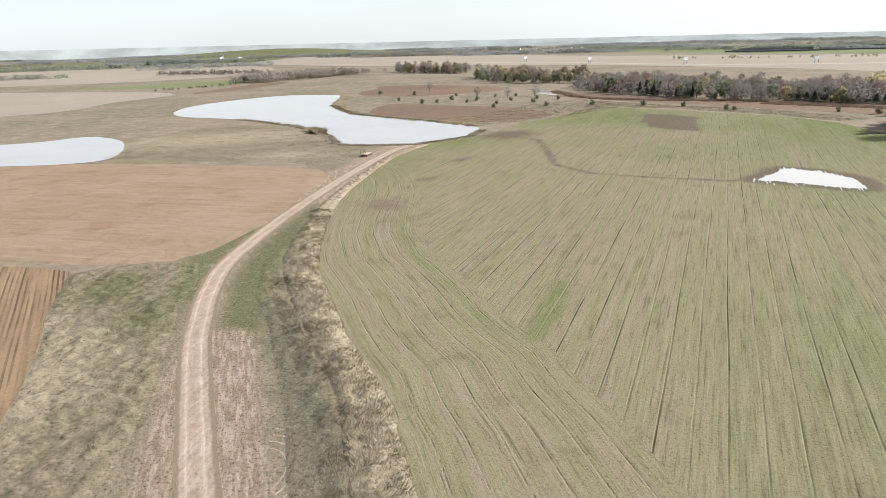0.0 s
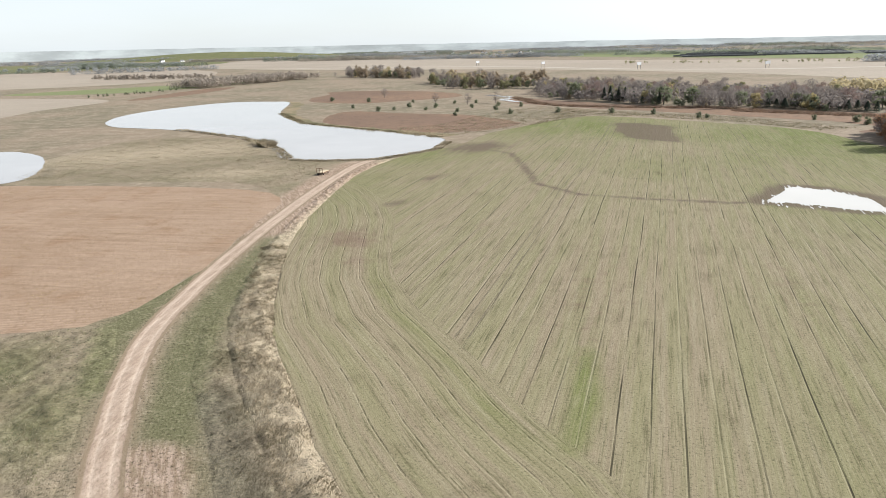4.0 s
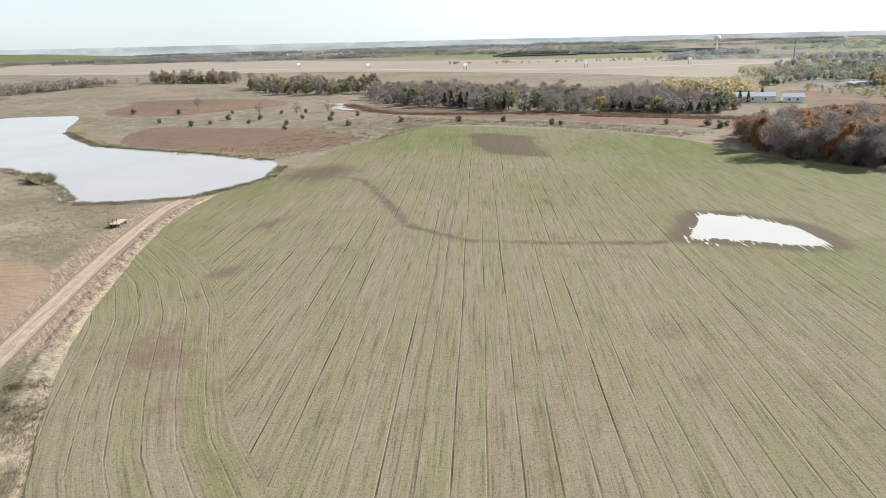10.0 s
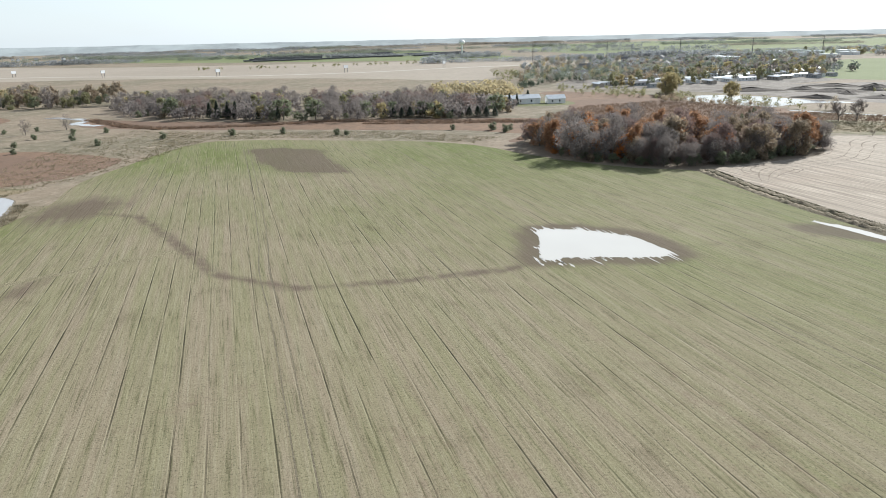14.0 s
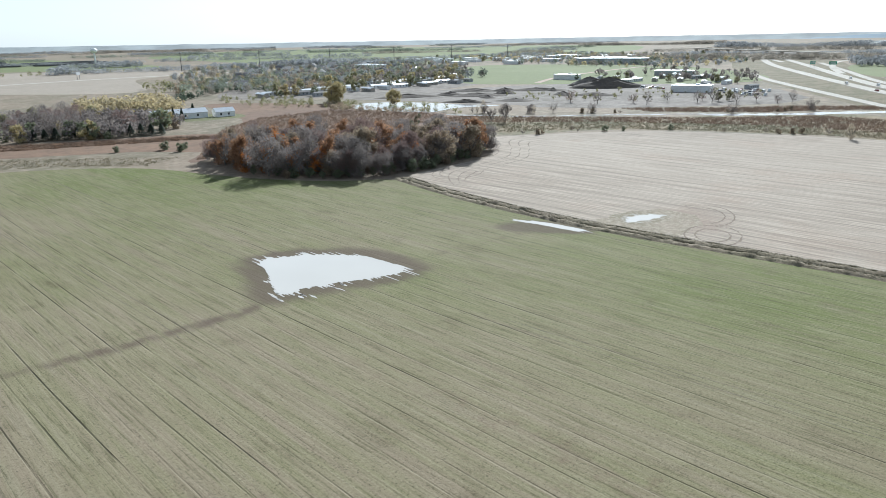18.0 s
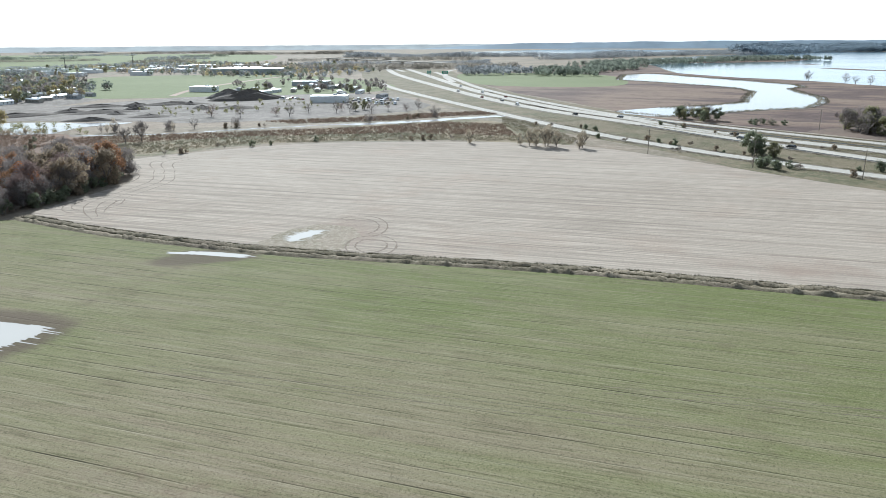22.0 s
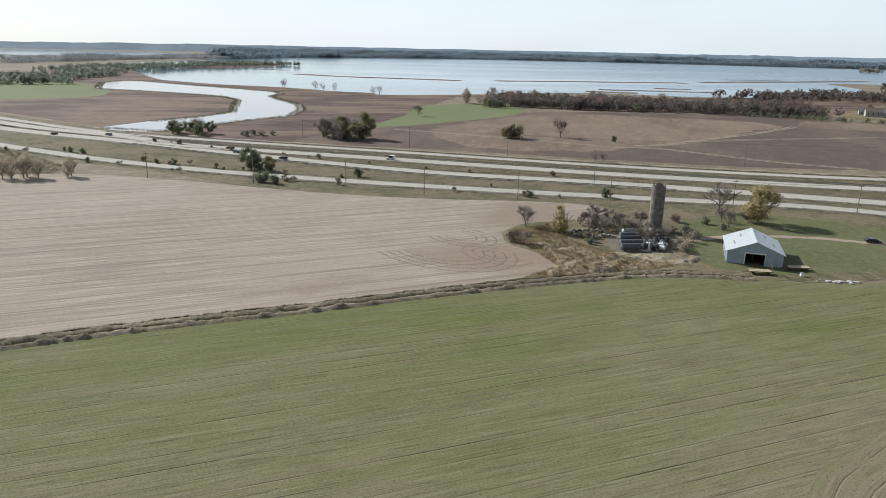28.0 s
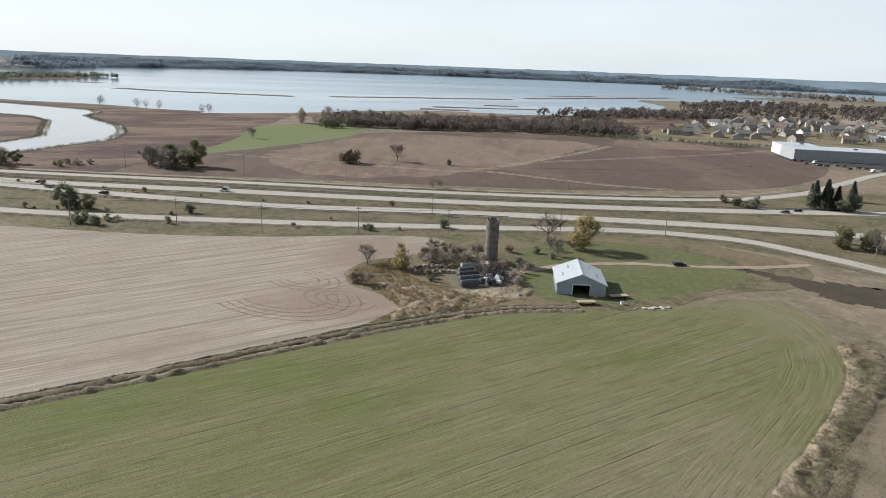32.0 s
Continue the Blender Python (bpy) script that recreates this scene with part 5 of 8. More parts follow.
# ---- water beyond the highway ----
RIVER = [(500, -26), (464, -50), (491, -114), (503, -147), (513, -176), (559, -216), (607, -242), (653, -253), (720, -276), (744, -303), (782, -317), (880, -299), (976, -280), (1056, -266), (1079, -242), (1051, -203), (958, -168),
         (914, -155), (865, -180), (801, -206), (743, -225), (687, -218), (607, -173), (565, -150), (540, -106), (527, -68)]
patch("fen", [(430, -36), (500, -30), (735, 20), (960, 30), (1100, -20), (1500, -250), (1450, -380), (1054, -292), (846, -371), (700, -395), (640, -480), (530, -340), (409, -180), (370, -82)], 0.03, "fen", "purple brown fen along the river", "marsh", rag=3)
patch("river", RIVER, 0.104, "pond", "pale still river inlet", "water", rag=1.0)
ribbon("river_bank", RIVER + [RIVER[0]], 5.0, 0.0935, "soil", "dark ragged reed edge of the river", "bank", rag=2.4, n=10)
patch("lake", [(1750, -420), (1410, -380), (1054, -296), (860, -378), (700, -400), (650, -500), (597, -691), (513, -740), (437, -814), (400, -1000), (430, -1263), (560, -1500), (330, -1700), (350, -1980), (500, -2120), (200, -2500), (-300, -3000),
               (-100, -3500), (600, -3650), (1400, -3450), (2100, -3050), (2556, -2576), (2781, -2031), (2780, -1524), (2500, -1100), (2100, -700)],
      0.09, "lake", "wide pale blue lake", "water", smooth=4, rag=4)
patch("bay", [(2257, -501), (2535, -212), (3228, -149), (3582, -351), (4200, -847), (3947, -1095), (3326, -1400), (2900, -900), (2600, -560)], 0.087, "lake", "pale bay behind the headland", "water", rag=6)
patch("headland", [(1380, -300), (1461, -371), (1563, -457), (1581, -630), (1620, -761), (1849, -964), (1900, -900), (1780, -700), (1720, -450), (1620, -300)], 0.2, "fen", "wooded headland in the lake", "marsh", rag=4)
patch("green_meadow", [(409, -181), (470, -262), (540, -350), (506, -427), (440, -380), (415, -300)], 0.05, "greenf", "green meadow beside the brown field", "field")
patch("brown_field", [(405, -185), (412, -300), (430, -400), (330, -520), (240, -575), (120, -600), (60, -480), (70, -345), (140, -255), (210, -200), (310, -138), (372, -92)], 0.045, "brownf", "brown fallow field with pale streaks", "field")
patch("far_green_field", [(1150, 20), (845, 34), (784, -98), (900, -160), (1080, -160)], 0.05, "greenf", "green field beyond the highway")

# ---- far fields to the north and west ----
patch("tan_field_1", [(-310, 500), (-275, 610), (-270, 725), (-491, 813), (-900, 900), (-1100, 700), (-600, 450)], 0.055, "tan", "pale tan stubble field")
patch("tan_field_2", [(-200, 1500), (210, 1205), (420, 900), (505, 690), (681, 875), (830, 930), (1000, 1100), (345, 1804), (40, 2871), (-470, 2837), (-500, 2000)], 0.043, "tan", "wide tan stubble field")
patch("tan_field_3", [(-420, 1000), (-300, 1300), (-500, 1700), (-1200, 1600), (-1000, 1000)], 0.051, "tan", "tan stubble field far off")
patch("green_field_1", [(-320, 820), (-236, 879), (-151, 1100), (-230, 1010), (-420, 860)], 0.065, "greenf", "green strip of grass")
patch("green_field_2", [(1179, 698), (1166, 1020), (1317, 1296), (1790, 2000), (2900, 2300), (3300, 900), (2200, 500)], 0.05, "greenf", "green field far off")
patch("green_field_3", [(900, 1250), (1150, 1350), (1500, 2300), (700, 2600), (480, 2200)], 0.054, "greenf", "green field far off")
patch("green_field_4", [(690, 430), (900, 520), (1120, 560), (1130, 300), (900, 150), (740, 150), (690, 300)], 0.058, "greenf", "mown green field by the works")
patch("green_field_5", [(-1500, 1700), (-600, 2000), (-700, 2800), (-2000, 2600)], 0.046, "lawn", "green pasture far off")
patch("gravel_yard", [(500, 460), (620, 380), (690, 300), (700, 160), (540, 108), (460, 240), (470, 300), (480, 370)], 0.045, "gravel", "grey gravel and earth yard", "yard", rag=3)
patch("town_ground", [(470, 560), (700, 640), (1000, 560), (700, 400), (510, 450)], 0.04, "gravel", "gravel lanes of a mobile home park", "yard", rag=3)
ribbon("brook", [(92, 560), (84, 585), (95, 600), (80, 640)], 7, 0.09, "pond", "small brook by the wood", "water", rag=1.5)
ribbon("creek", [(398, 310), (402, 259), (416, 228), (429, 196), (441, 162)], 3.4, 0.0965, "pond", "narrow pale creek behind the field", "water", rag=1.3, n=12)
patch("creek_pool", [(441, 165), (448, 140), (457, 116), (475, 84), (483, 58), (476, 58), (466, 80), (449, 110), (439, 138), (435, 158)], 0.104, "pond", "pale pool of the creek", "water", rag=2.0, smooth=7)
patch("yard_pond", [(420, 392), (457, 400), (470, 372), (466, 333), (463, 298), (439, 321), (408, 326), (410, 360)], 0.0995, "pond", "pale settling pond in the yard", "water", rag=1)
patch("red_marsh", [(98, 600), (120, 560), (170, 498), (232, 440), (280, 392), (268, 372), (236, 344), (220, 380), (180, 430), (110, 515), (84, 560)], 0.0445, "marsh", "reddish brown reed strip by the wood", "marsh", rag=1.5)
patch("brown_reeds_1", [(205, 335), (240, 334), (266, 304), (286, 262), (322, 258), (398, 300), (440, 420), (420, 520), (340, 420), (290, 392), (250, 360)], 0.0325, "marsh", "brown reeds and scrub behind the grove", "marsh", rag=2)
patch("brown_reeds", [(318, 250), (360, 190), (360, 100), (338, 44), (450, 70), (440, 140), (410, 200), (398, 290), (330, 330)], 0.03, "grass", "brown reeds and dry grass by the creek", "marsh", rag=2)


# ---- trees ----
def limbs(rnd, height, spread, levels, splits, start=0.3, up=0.5, thick=0.028):
    """Segments of a branching tree: start, end and the radii there."""
    segs = [((0, 0, -0.2), (0, 0, height * start), height * thick, height * thick * 0.8)]

    def grow(p, d, length, r, level):
        q = p + d * length
        segs.append((tuple(p), tuple(q), r, r * 0.55))
        if level == 0:
            return
        for _ in range(splits):
            nd = (d + Vector((rnd.uniform(-1, 1) * spread, rnd.uniform(-1, 1) * spread, rnd.uniform(-0.25, 0.6) * up))).normalized()
            grow(p.lerp(q, rnd.uniform(0.45, 1.0)), nd, length * rnd.uniform(0.55, 0.8), r * 0.55, level - 1)

    for k in range(splits + 2):
        a = 2 * math.pi * k / (splits + 2) + rnd.uniform(-0.4, 0.4)
        d = Vector((math.cos(a) * spread, math.sin(a) * spread, rnd.uniform(0.6, 1.3))).normalized()
        grow(Vector((0, 0, height * rnd.uniform(start * 0.6, start))), d, height * rnd.uniform(0.28, 0.42), height * thick * 0.55, levels)
    return segs


def prisms(segs, sides=3, least=0.02):
    vs, fs = [], []
    for p0, p1, r0, r1 in segs:
        p0, p1 = Vector(p0), Vector(p1)
        d = (p1 - p0).normalized()
        a = d.orthogonal().normalized()
        b = d.cross(a)
        n = len(vs)
        for k in range(sides):
            w = a * math.cos(2 * math.pi * k / sides) + b * math.sin(2 * math.pi * k / sides)
            vs += [tuple(p0 + w * max(r0, least)), tuple(p1 + w * max(r1, least))]
        for k in range(sides):
            k2 = (k + 1) % sides
            fs.append((n + 2 * k, n + 2 * k2, n + 2 * k2 + 1, n + 2 * k + 1))
    return vs, fs


def leaf_cards(rnd, lobes, count, size):
    """Many small turned leaf sprays, thick at the rim of each lobe."""
    vs, fs = [], []
    total = sum(l[3] ** 2 for l in lobes)
    for cx, cy, cz, r in lobes:
        for _ in range(max(6, int(count * r * r / total))):
            d = Vector((rnd.gauss(0, 1), rnd.gauss(0, 1), rnd.gauss(0, 0.9))).normalized()
            p = Vector((cx, cy, cz)) + d * r * rnd.uniform(0.55, 1.08)
            n = (d + Vector((rnd.uniform(-1, 1), rnd.uniform(-1, 1), rnd.uniform(-1, 1))) * 0.9).normalized()
            a = n.orthogonal().normalized() * size * rnd.uniform(0.5, 1.2)
            b = n.cross(a).normalized() * size * rnd.uniform(0.35, 0.8)
            k = len(vs)
            vs += [tuple(p - a), tuple(p - b * 0.8 + n * 0.1 * size), tuple(p + a), tuple(p + b + n * 0.15 * size)]
            fs.append((k, k + 1, k + 2, k + 3))
    return vs, fs


def lobes_of(rnd, w, z0, z1, count, r):
    out = []
    for _ in range(count):
        z = rnd.uniform(0.0, 1.0)
        k = math.sin(math.pi * (0.15 + 0.75 * z)) * w * math.sqrt(rnd.random())
        a = rnd.uniform(0, 2 * math.pi)
        out.append((k * math.cos(a), k * math.sin(a), z0 + (z1 - z0) * z, r * rnd.uniform(0.7, 1.25)))
    return out


def tree(kind, seed, lite=False):
    """A tree or shrub at the origin: an Empty with its trunk and its crown."""
    rnd = random.Random(seed)
    spec = dict(TREES[kind])
    if lite and spec["form"] == "bare":
        spec["twigs"], spec["sprays"] = 1, 14
    elif lite:
        spec["n"], spec["size"] = int(spec["n"] * (0.13 if lite == 2 else 0.3)), spec.get("size", 0.3) * (1.9 if lite == 2 else 1.4)
    ob = bare(spec["name"], "", spec["label"], spec["cat"])
    h = spec["h"]
    if spec["form"] == "bare":
        segs = limbs(rnd, h, spec.get("spread", 0.75), 2 if lite else 3, 3)
        vs, fs = prisms([s for s in segs if s[2] > h * (0.008 if lite else 0.006)], 3 if lite else 5)
        mesh_part("trunk", vs, fs, "bark", ob)
        tips = [s for s in segs if s[2] <= h * 0.009]
        fine = []
        for s in tips:
            for _ in range(spec.get("twigs", 3)):
                p = Vector(s[0]).lerp(Vector(s[1]), rnd.uniform(0.2, 1.0))
                d = (Vector(s[1]) - Vector(s[0])).normalized() + Vector((rnd.uniform(-1, 1), rnd.uniform(-1, 1), rnd.uniform(-0.5, 0.9))) * 0.8
                q = p + d.normalized() * h * rnd.uniform(0.06, 0.14)
                fine.append((tuple(p), tuple(q), 0.035, 0.02))
        vs, fs = prisms([(a, b, 0.045, 0.03) for a, b, *_ in tips] + fine, 3, 0.02)
        k = len(vs)
        for cx, cy, cz, r in lobes_of(rnd, h * 0.4, h * 0.16, h * 0.9, 22, h * 0.15):
            for _ in range(spec.get("sprays", 42)):
                d = Vector((rnd.gauss(0, 1), rnd.gauss(0, 1), rnd.gauss(0.3, 0.8))).normalized()
                p = Vector((cx, cy, cz)) + d * r * rnd.uniform(0.3, 1.0)
                q = p + (d + Vector((rnd.uniform(-1, 1), rnd.uniform(-1, 1), rnd.uniform(-0.3, 1))) * 0.5).normalized() * h * rnd.uniform(0.05, 0.1)
                o = (q - p).orthogonal().normalized() * h * (0.014 if lite else 0.0065)
                vs += [tuple(p - o), tuple(p + o), tuple(q)]
                fs.append((k, k + 1, k + 2))
                k += 3
        mesh_part("crown", vs, fs, spec["leaf"], ob, spec.get("crown", "fine leafless twigs"))
        return ob
    if spec["form"] == "conifer":
        vs, fs = prisms([((0, 0, -0.2), (0, 0, h * 0.95), h * 0.022, 0.03)], 6)
        mesh_part("trunk", vs, fs, "bark", ob)
        vs, fs = [], []
        w = h * spec.get("w", 0.2)
        for i in range(spec["n"]):
            z = rnd.uniform(0.04, 1.0) ** 0.8
            r = w * (1.04 - z) * rnd.uniform(0.55, 1.1)
            a = rnd.uniform(0, 2 * math.pi)
            p = Vector((r * math.cos(a), r * math.sin(a), z * h))
            out = Vector((math.cos(a), math.sin(a), -0.35)).normalized() * h * 0.055
            side = Vector((-math.sin(a), math.cos(a), rnd.uniform(-0.2, 0.2))) * h * 0.03
            k = len(vs)
            vs += [tuple(p - out), tuple(p - side), tuple(p + out), tuple(p + side)]
            fs.append((k, k + 1, k + 2, k + 3))
        mesh_part("crown", vs, fs, spec["leaf"], ob)
        return ob
    segs = limbs(rnd, h, 0.6, 1 if lite else 2, 3, 0.2)
    vs, fs = prisms(segs, 3 if lite else 4)
    mesh_part("trunk", vs, fs, "bark", ob)
    w = h * spec.get("w", 0.4)
    lobes = lobes_of(rnd, w, h * spec.get("low", 0.07), h * 0.9, spec.get("lobes", 20), h * spec.get("lobe", 0.15))
    vs, fs = leaf_cards(rnd, lobes, spec["n"], spec["size"])
    if spec["leaf"] not in ("twig", "twig_red", "straw_twig"):
        for cx, cy, cz, r in lobes:
            lump(vs, fs, (cx, cy, cz), r * 0.5, r * 0.48, rnd)
    mesh_part("crown", vs, fs, spec["leaf"], ob, "", True)
    return ob


TREES = {
    "bare": dict(name="bare_tree", label="leafless grey-brown deciduous tree", cat="tree", form="bare", h=11.0, leaf="twig"),
    "bare_red": dict(name="bare_tree", label="leafless reddish-brown deciduous tree", cat="tree", form="bare", h=10.0, leaf="twig_red", spread=0.6),
    "rust": dict(name="oak_tree", label="oak tree with rust-brown autumn leaves", cat="tree", form="leaf", h=13.0, leaf="rust", n=2300, size=0.4),
    "brown": dict(name="oak_tree", label="oak tree with dull brown withered leaves", cat="tree", form="leaf", h=13.0, leaf="brown_leaf", n=2300, size=0.4),
    "orange": dict(name="maple_tree", label="maple tree in bright orange autumn leaf", cat="tree", form="leaf", h=8.0, leaf="orange", n=900, size=0.36),
    "yellow": dict(name="willow_tree", label="willow tree in yellow autumn leaf", cat="tree", form="leaf", h=11.0, leaf="yellow", n=2000, size=0.38),
    "yellow_wide": dict(name="willow_tree", label="broad willow in golden autumn leaf", cat="tree", form="leaf", h=12.0, leaf="yellow", n=3600, size=0.34, w=0.42, low=0.16, lobe=0.19, lobes=26),
    "olive": dict(name="willow_tree", label="tree with olive-green fading leaves", cat="tree", form="leaf", h=10.0, leaf="olive", n=2000, size=0.38),
    "green": dict(name="broadleaf_tree", label="dark green broadleaf tree", cat="tree", form="leaf", h=8.0, leaf="green", n=1200, size=0.36, low=0.2),
    "willow": dict(name="willow_tree", label="broad willow with pale tan leaves", cat="tree", form="leaf", h=11.0, leaf="willow", n=2400, size=0.34, w=0.42, lobes=22, lobe=0.16),
    "grey_dome": dict(name="bare_oak_tree", label="broad leafless oak with a dome of grey twigs", cat="tree", form="leaf", h=13.0, leaf="twig", n=4200, size=0.27, w=0.46, lobes=26, lobe=0.16, low=0.12),
    "red_dome": dict(name="bare_oak_tree", label="broad leafless oak with reddish brown twigs", cat="tree", form="leaf", h=12.0, leaf="twig_red", n=4000, size=0.27, w=0.42, lobes=24, lobe=0.16, low=0.1),
    "poplar": dict(name="poplar_tree", label="slender leafless poplar with pale upright twigs", cat="tree", form="leaf", h=10.0, leaf="straw_twig", n=2400, size=0.2, w=0.23, lobes=20, lobe=0.12, low=0.12),
    "conifer": dict(name="spruce_tree", label="dark green spruce tree", cat="tree", form="conifer", h=10.0, leaf="needle", n=1100, w=0.27),
    "cedar": dict(name="cedar_tree", label="dense dark cedar of a windbreak", cat="tree", form="conifer", h=7.0, leaf="needle", n=1500, w=0.46),
    "bush": dict(name="shrub", label="low dark green shrub on the meadow", cat="shrub", form="leaf", h=3.0, leaf="green", n=700, size=0.22, low=0.0, w=0.5, lobe=0.3, lobes=12),
    "scrub": dict(name="shrub", label="leafless grey-brown scrub bush", cat="shrub", form="bare", h=3.2, leaf="twig_pale", spread=1.1),
    "tan_bush": dict(name="shrub", label="tan withered bush on rough grass", cat="shrub", form="leaf", h=3.0, leaf="brown_leaf", n=700, size=0.22, low=0.0, w=0.5, lobe=0.3, lobes=12),
}
PROTO = {}


def plant(kind, x, y, h=None, rnd=random, group="", lite=False):
    """A copy of one of the kind's three forms, at its own height and turn."""
    v = rnd.randrange(3)
    key = (kind, v, lite)
    if key not in PROTO:
        ob = PROTO[key] = tree(kind, hash_of(kind) + v, lite)
        first = True
    else:
        ob, first = PROTO[key], False
    k = (h or TREES[kind]["h"]) / TREES[kind]["h"] * rnd.uniform(0.9, 1.1)
    kx = k * rnd.uniform(0.9, 1.12)
    m = Matrix.Translation((x, y, 0.0)) @ Matrix.Rotation(rnd.uniform(0, 2 * math.pi), 4, "Z") @ Matrix.Diagonal((kx, kx, k, 1))
    if not first:
        ob = copy_thing(ob, Matrix.Identity(4))
    ob.matrix_world = m
    if group:
        ob["group"] = group
    return ob


def hash_of(s):
    return sum(ord(c) * (i + 3) for i, c in enumerate(s))


def wood(poly, count, kinds, gap, seed, lo=0.8, hi=1.2, group="", lite=False):
    rnd = random.Random(seed)
    for x, y in scatter(poly, count, rnd, gap):
        kind = rnd.choice(kinds)
        plant(kind, x, y, TREES[kind]["h"] * rnd.uniform(lo, hi), rnd, group, lite)


R1 = random.Random(11)
# the oak grove at the corner of the crop
GROVE = [(200, 318), (193, 290), (198, 258), (212, 243), (232, 238), (268, 230), (290, 238), (282, 262), (262, 300), (240, 330), (215, 335)]
wood(GROVE, 70, ["grey_dome", "rust", "grey_dome", "red_dome", "rust", "grey_dome", "brown", "red_dome", "brown"], 6.0, 5, 0.75, 1.25, "oak grove")
for kind, x, y, h in (("orange", 200, 292, 9.5), ("orange", 199, 280, 9), ("orange", 203, 272, 10), ("orange", 197, 300, 8), ("orange", 216, 300, 12), ("rust", 208, 286, 13), ("rust", 206, 268, 13), ("rust", 222, 262, 14), ("orange", 236, 252, 11), ("rust", 246, 246, 12), ("rust", 258, 242, 12), ("yellow", 205, 264, 7), ("yellow", 214, 284, 11), ("rust", 228, 310, 15), ("rust", 240, 300, 15)):
    plant(kind, x, y, h, R1, "oak grove")
for x, y in ((202, 254), (209, 249), (218, 246), (228, 243), (238, 240), (200, 262), (224, 250), (248, 238), (262, 236), (275, 234)):
    plant("grey_dome", x, y, 9.5, R1, "oak grove")
for k in range(26):
    x, y = smooth_loop([(196, 300), (193, 284), (197, 266), (205, 250), (216, 243), (232, 239), (250, 234), (268, 231)], False, 4)[k + 1]
    plant(R1.choice(("green", "green", "bush", "scrub", "tan_bush")), x + R1.uniform(-1.5, 1.5), y + R1.uniform(-1.5, 1.5), R1.uniform(2.4, 5.0), R1, "grove edge")
# the long wood to the north
NORTH = [(114, 584), (142, 534), (174, 490), (206, 462), (250, 425), (301, 425), (320, 480), (290, 560), (220, 640), (170, 720), (130, 700)]
wood(NORTH, 120, ["grey_dome", "grey_dome", "bare", "olive", "grey_dome", "red_dome", "olive", "yellow"], 6, 8, 0.75, 1.1, "north wood", True)
wood([(112, 606), (149, 543), (183, 484), (222, 466), (250, 425), (301, 425), (304, 430), (254, 432), (226, 474), (190, 494), (156, 552), (120, 612)], 46, ["scrub", "bush", "green", "tan_bush"], 3, 10, 1.0, 1.7, "wood edge shrubs", True)
wood([(150, 545), (183, 486), (178, 496), (160, 540)], 8, ["conifer"], 4, 9, 0.8, 1.1, "north wood")
for k in range(14):
    plant("cedar", 226 + 3.4 * k, 462 - 3.6 * k, 6.0, R1, "cedar windbreak")
wood([(38, 885), (55, 752), (80, 716), (112, 704), (150, 700), (140, 780), (70, 900)], 80, ["olive", "green", "grey_dome", "olive", "brown", "green", "willow"], 6, 14, 0.85, 1.3, "north wood", True)
wood([(-66, 1075), (-18, 1022), (26, 980), (44, 1010), (-20, 1080), (-50, 1110)], 44, ["grey_dome", "green", "brown", "grey_dome", "willow"], 6, 15, 0.9, 1.3, "north wood", True)
for x, y in ((130, 456), (151, 442), (167, 416), (170, 413), (217, 388), (230, 372), (236, 366), (228, 362), (-1, 521), (20, 512), (40, 495), (10, 540), (60, 560), (-30, 545), (-12, 515), (28, 530), (52, 520), (66, 500), (72, 530), (44, 560), (86, 520), (-50, 620), (-20, 600), (14, 580), (70, 470), (100, 470), (36, 470)):
    plant("bush", x, y, R1.uniform(2.4, 3.6), R1, "meadow shrubs")
for x, y in ((30, 560), (52, 545), (74, 556), (-8, 640), (-60, 1060), (-40, 1080), (-80, 1100)):
    plant("bare", x, y, 8, R1, "meadow trees", True)
# round the farmstead
plant("yellow_wide", 101, -115, 12.5, R1)
plant("bare", 118, -120, 11, R1)
plant("bare", 104, -99, 7, R1)
plant("yellow", 136, -49, 10.0, R1)
plant("bare", 148, -46, 7.5, R1)
plant("scrub", 134, -29, 5, R1)
for x, y in ((128, -62), (136, -66), (130, -72), (122, -64), (140, -74), (126, -80), (110, -58), (108, -66)):
    plant("scrub", x, y, R1.uniform(4, 6), R1, "farmstead scrub")
# along the highway
plant("scrub", 104, -112, 4, R1)
plant("bare", 110, -106, 5, R1)
for kind, x, y, h in (("green", 300, -27, 11), ("olive", 291, -32, 7), ("bush", 268, -16, 4), ("bush", 262, -18, 4), ("bush", 255, -56, 4.5), ("bush", 160, -108, 4), ("olive", 370, -128, 15), ("olive", 362, -138, 16), ("bare", 380, -120, 13), ("olive", 385, -125, 11),
                      ("green", 449, -52, 8), ("green", 443, -62, 8), ("green", 437, -72, 8), ("bare", 441, -66, 10), ("olive", 311, -220, 9), ("bare_red", 296, -252, 12), ("bush", 262, -264, 4), ("poplar", 542, -405, 18), ("poplar", 546, -410, 16), ("poplar", 538, -401, 15), ("bare", 460, -268, 10),
                      ("conifer", 44, -279, 14), ("conifer", 39, -281, 16), ("conifer", 34, -283, 13), ("conifer", 30, -320, 12), ("bush", 78, -256, 4), ("bush", 70, -272, 4), ("olive", 22, -190, 9), ("olive", 12, -200, 9)):
    plant(kind, x, y, h, R1)
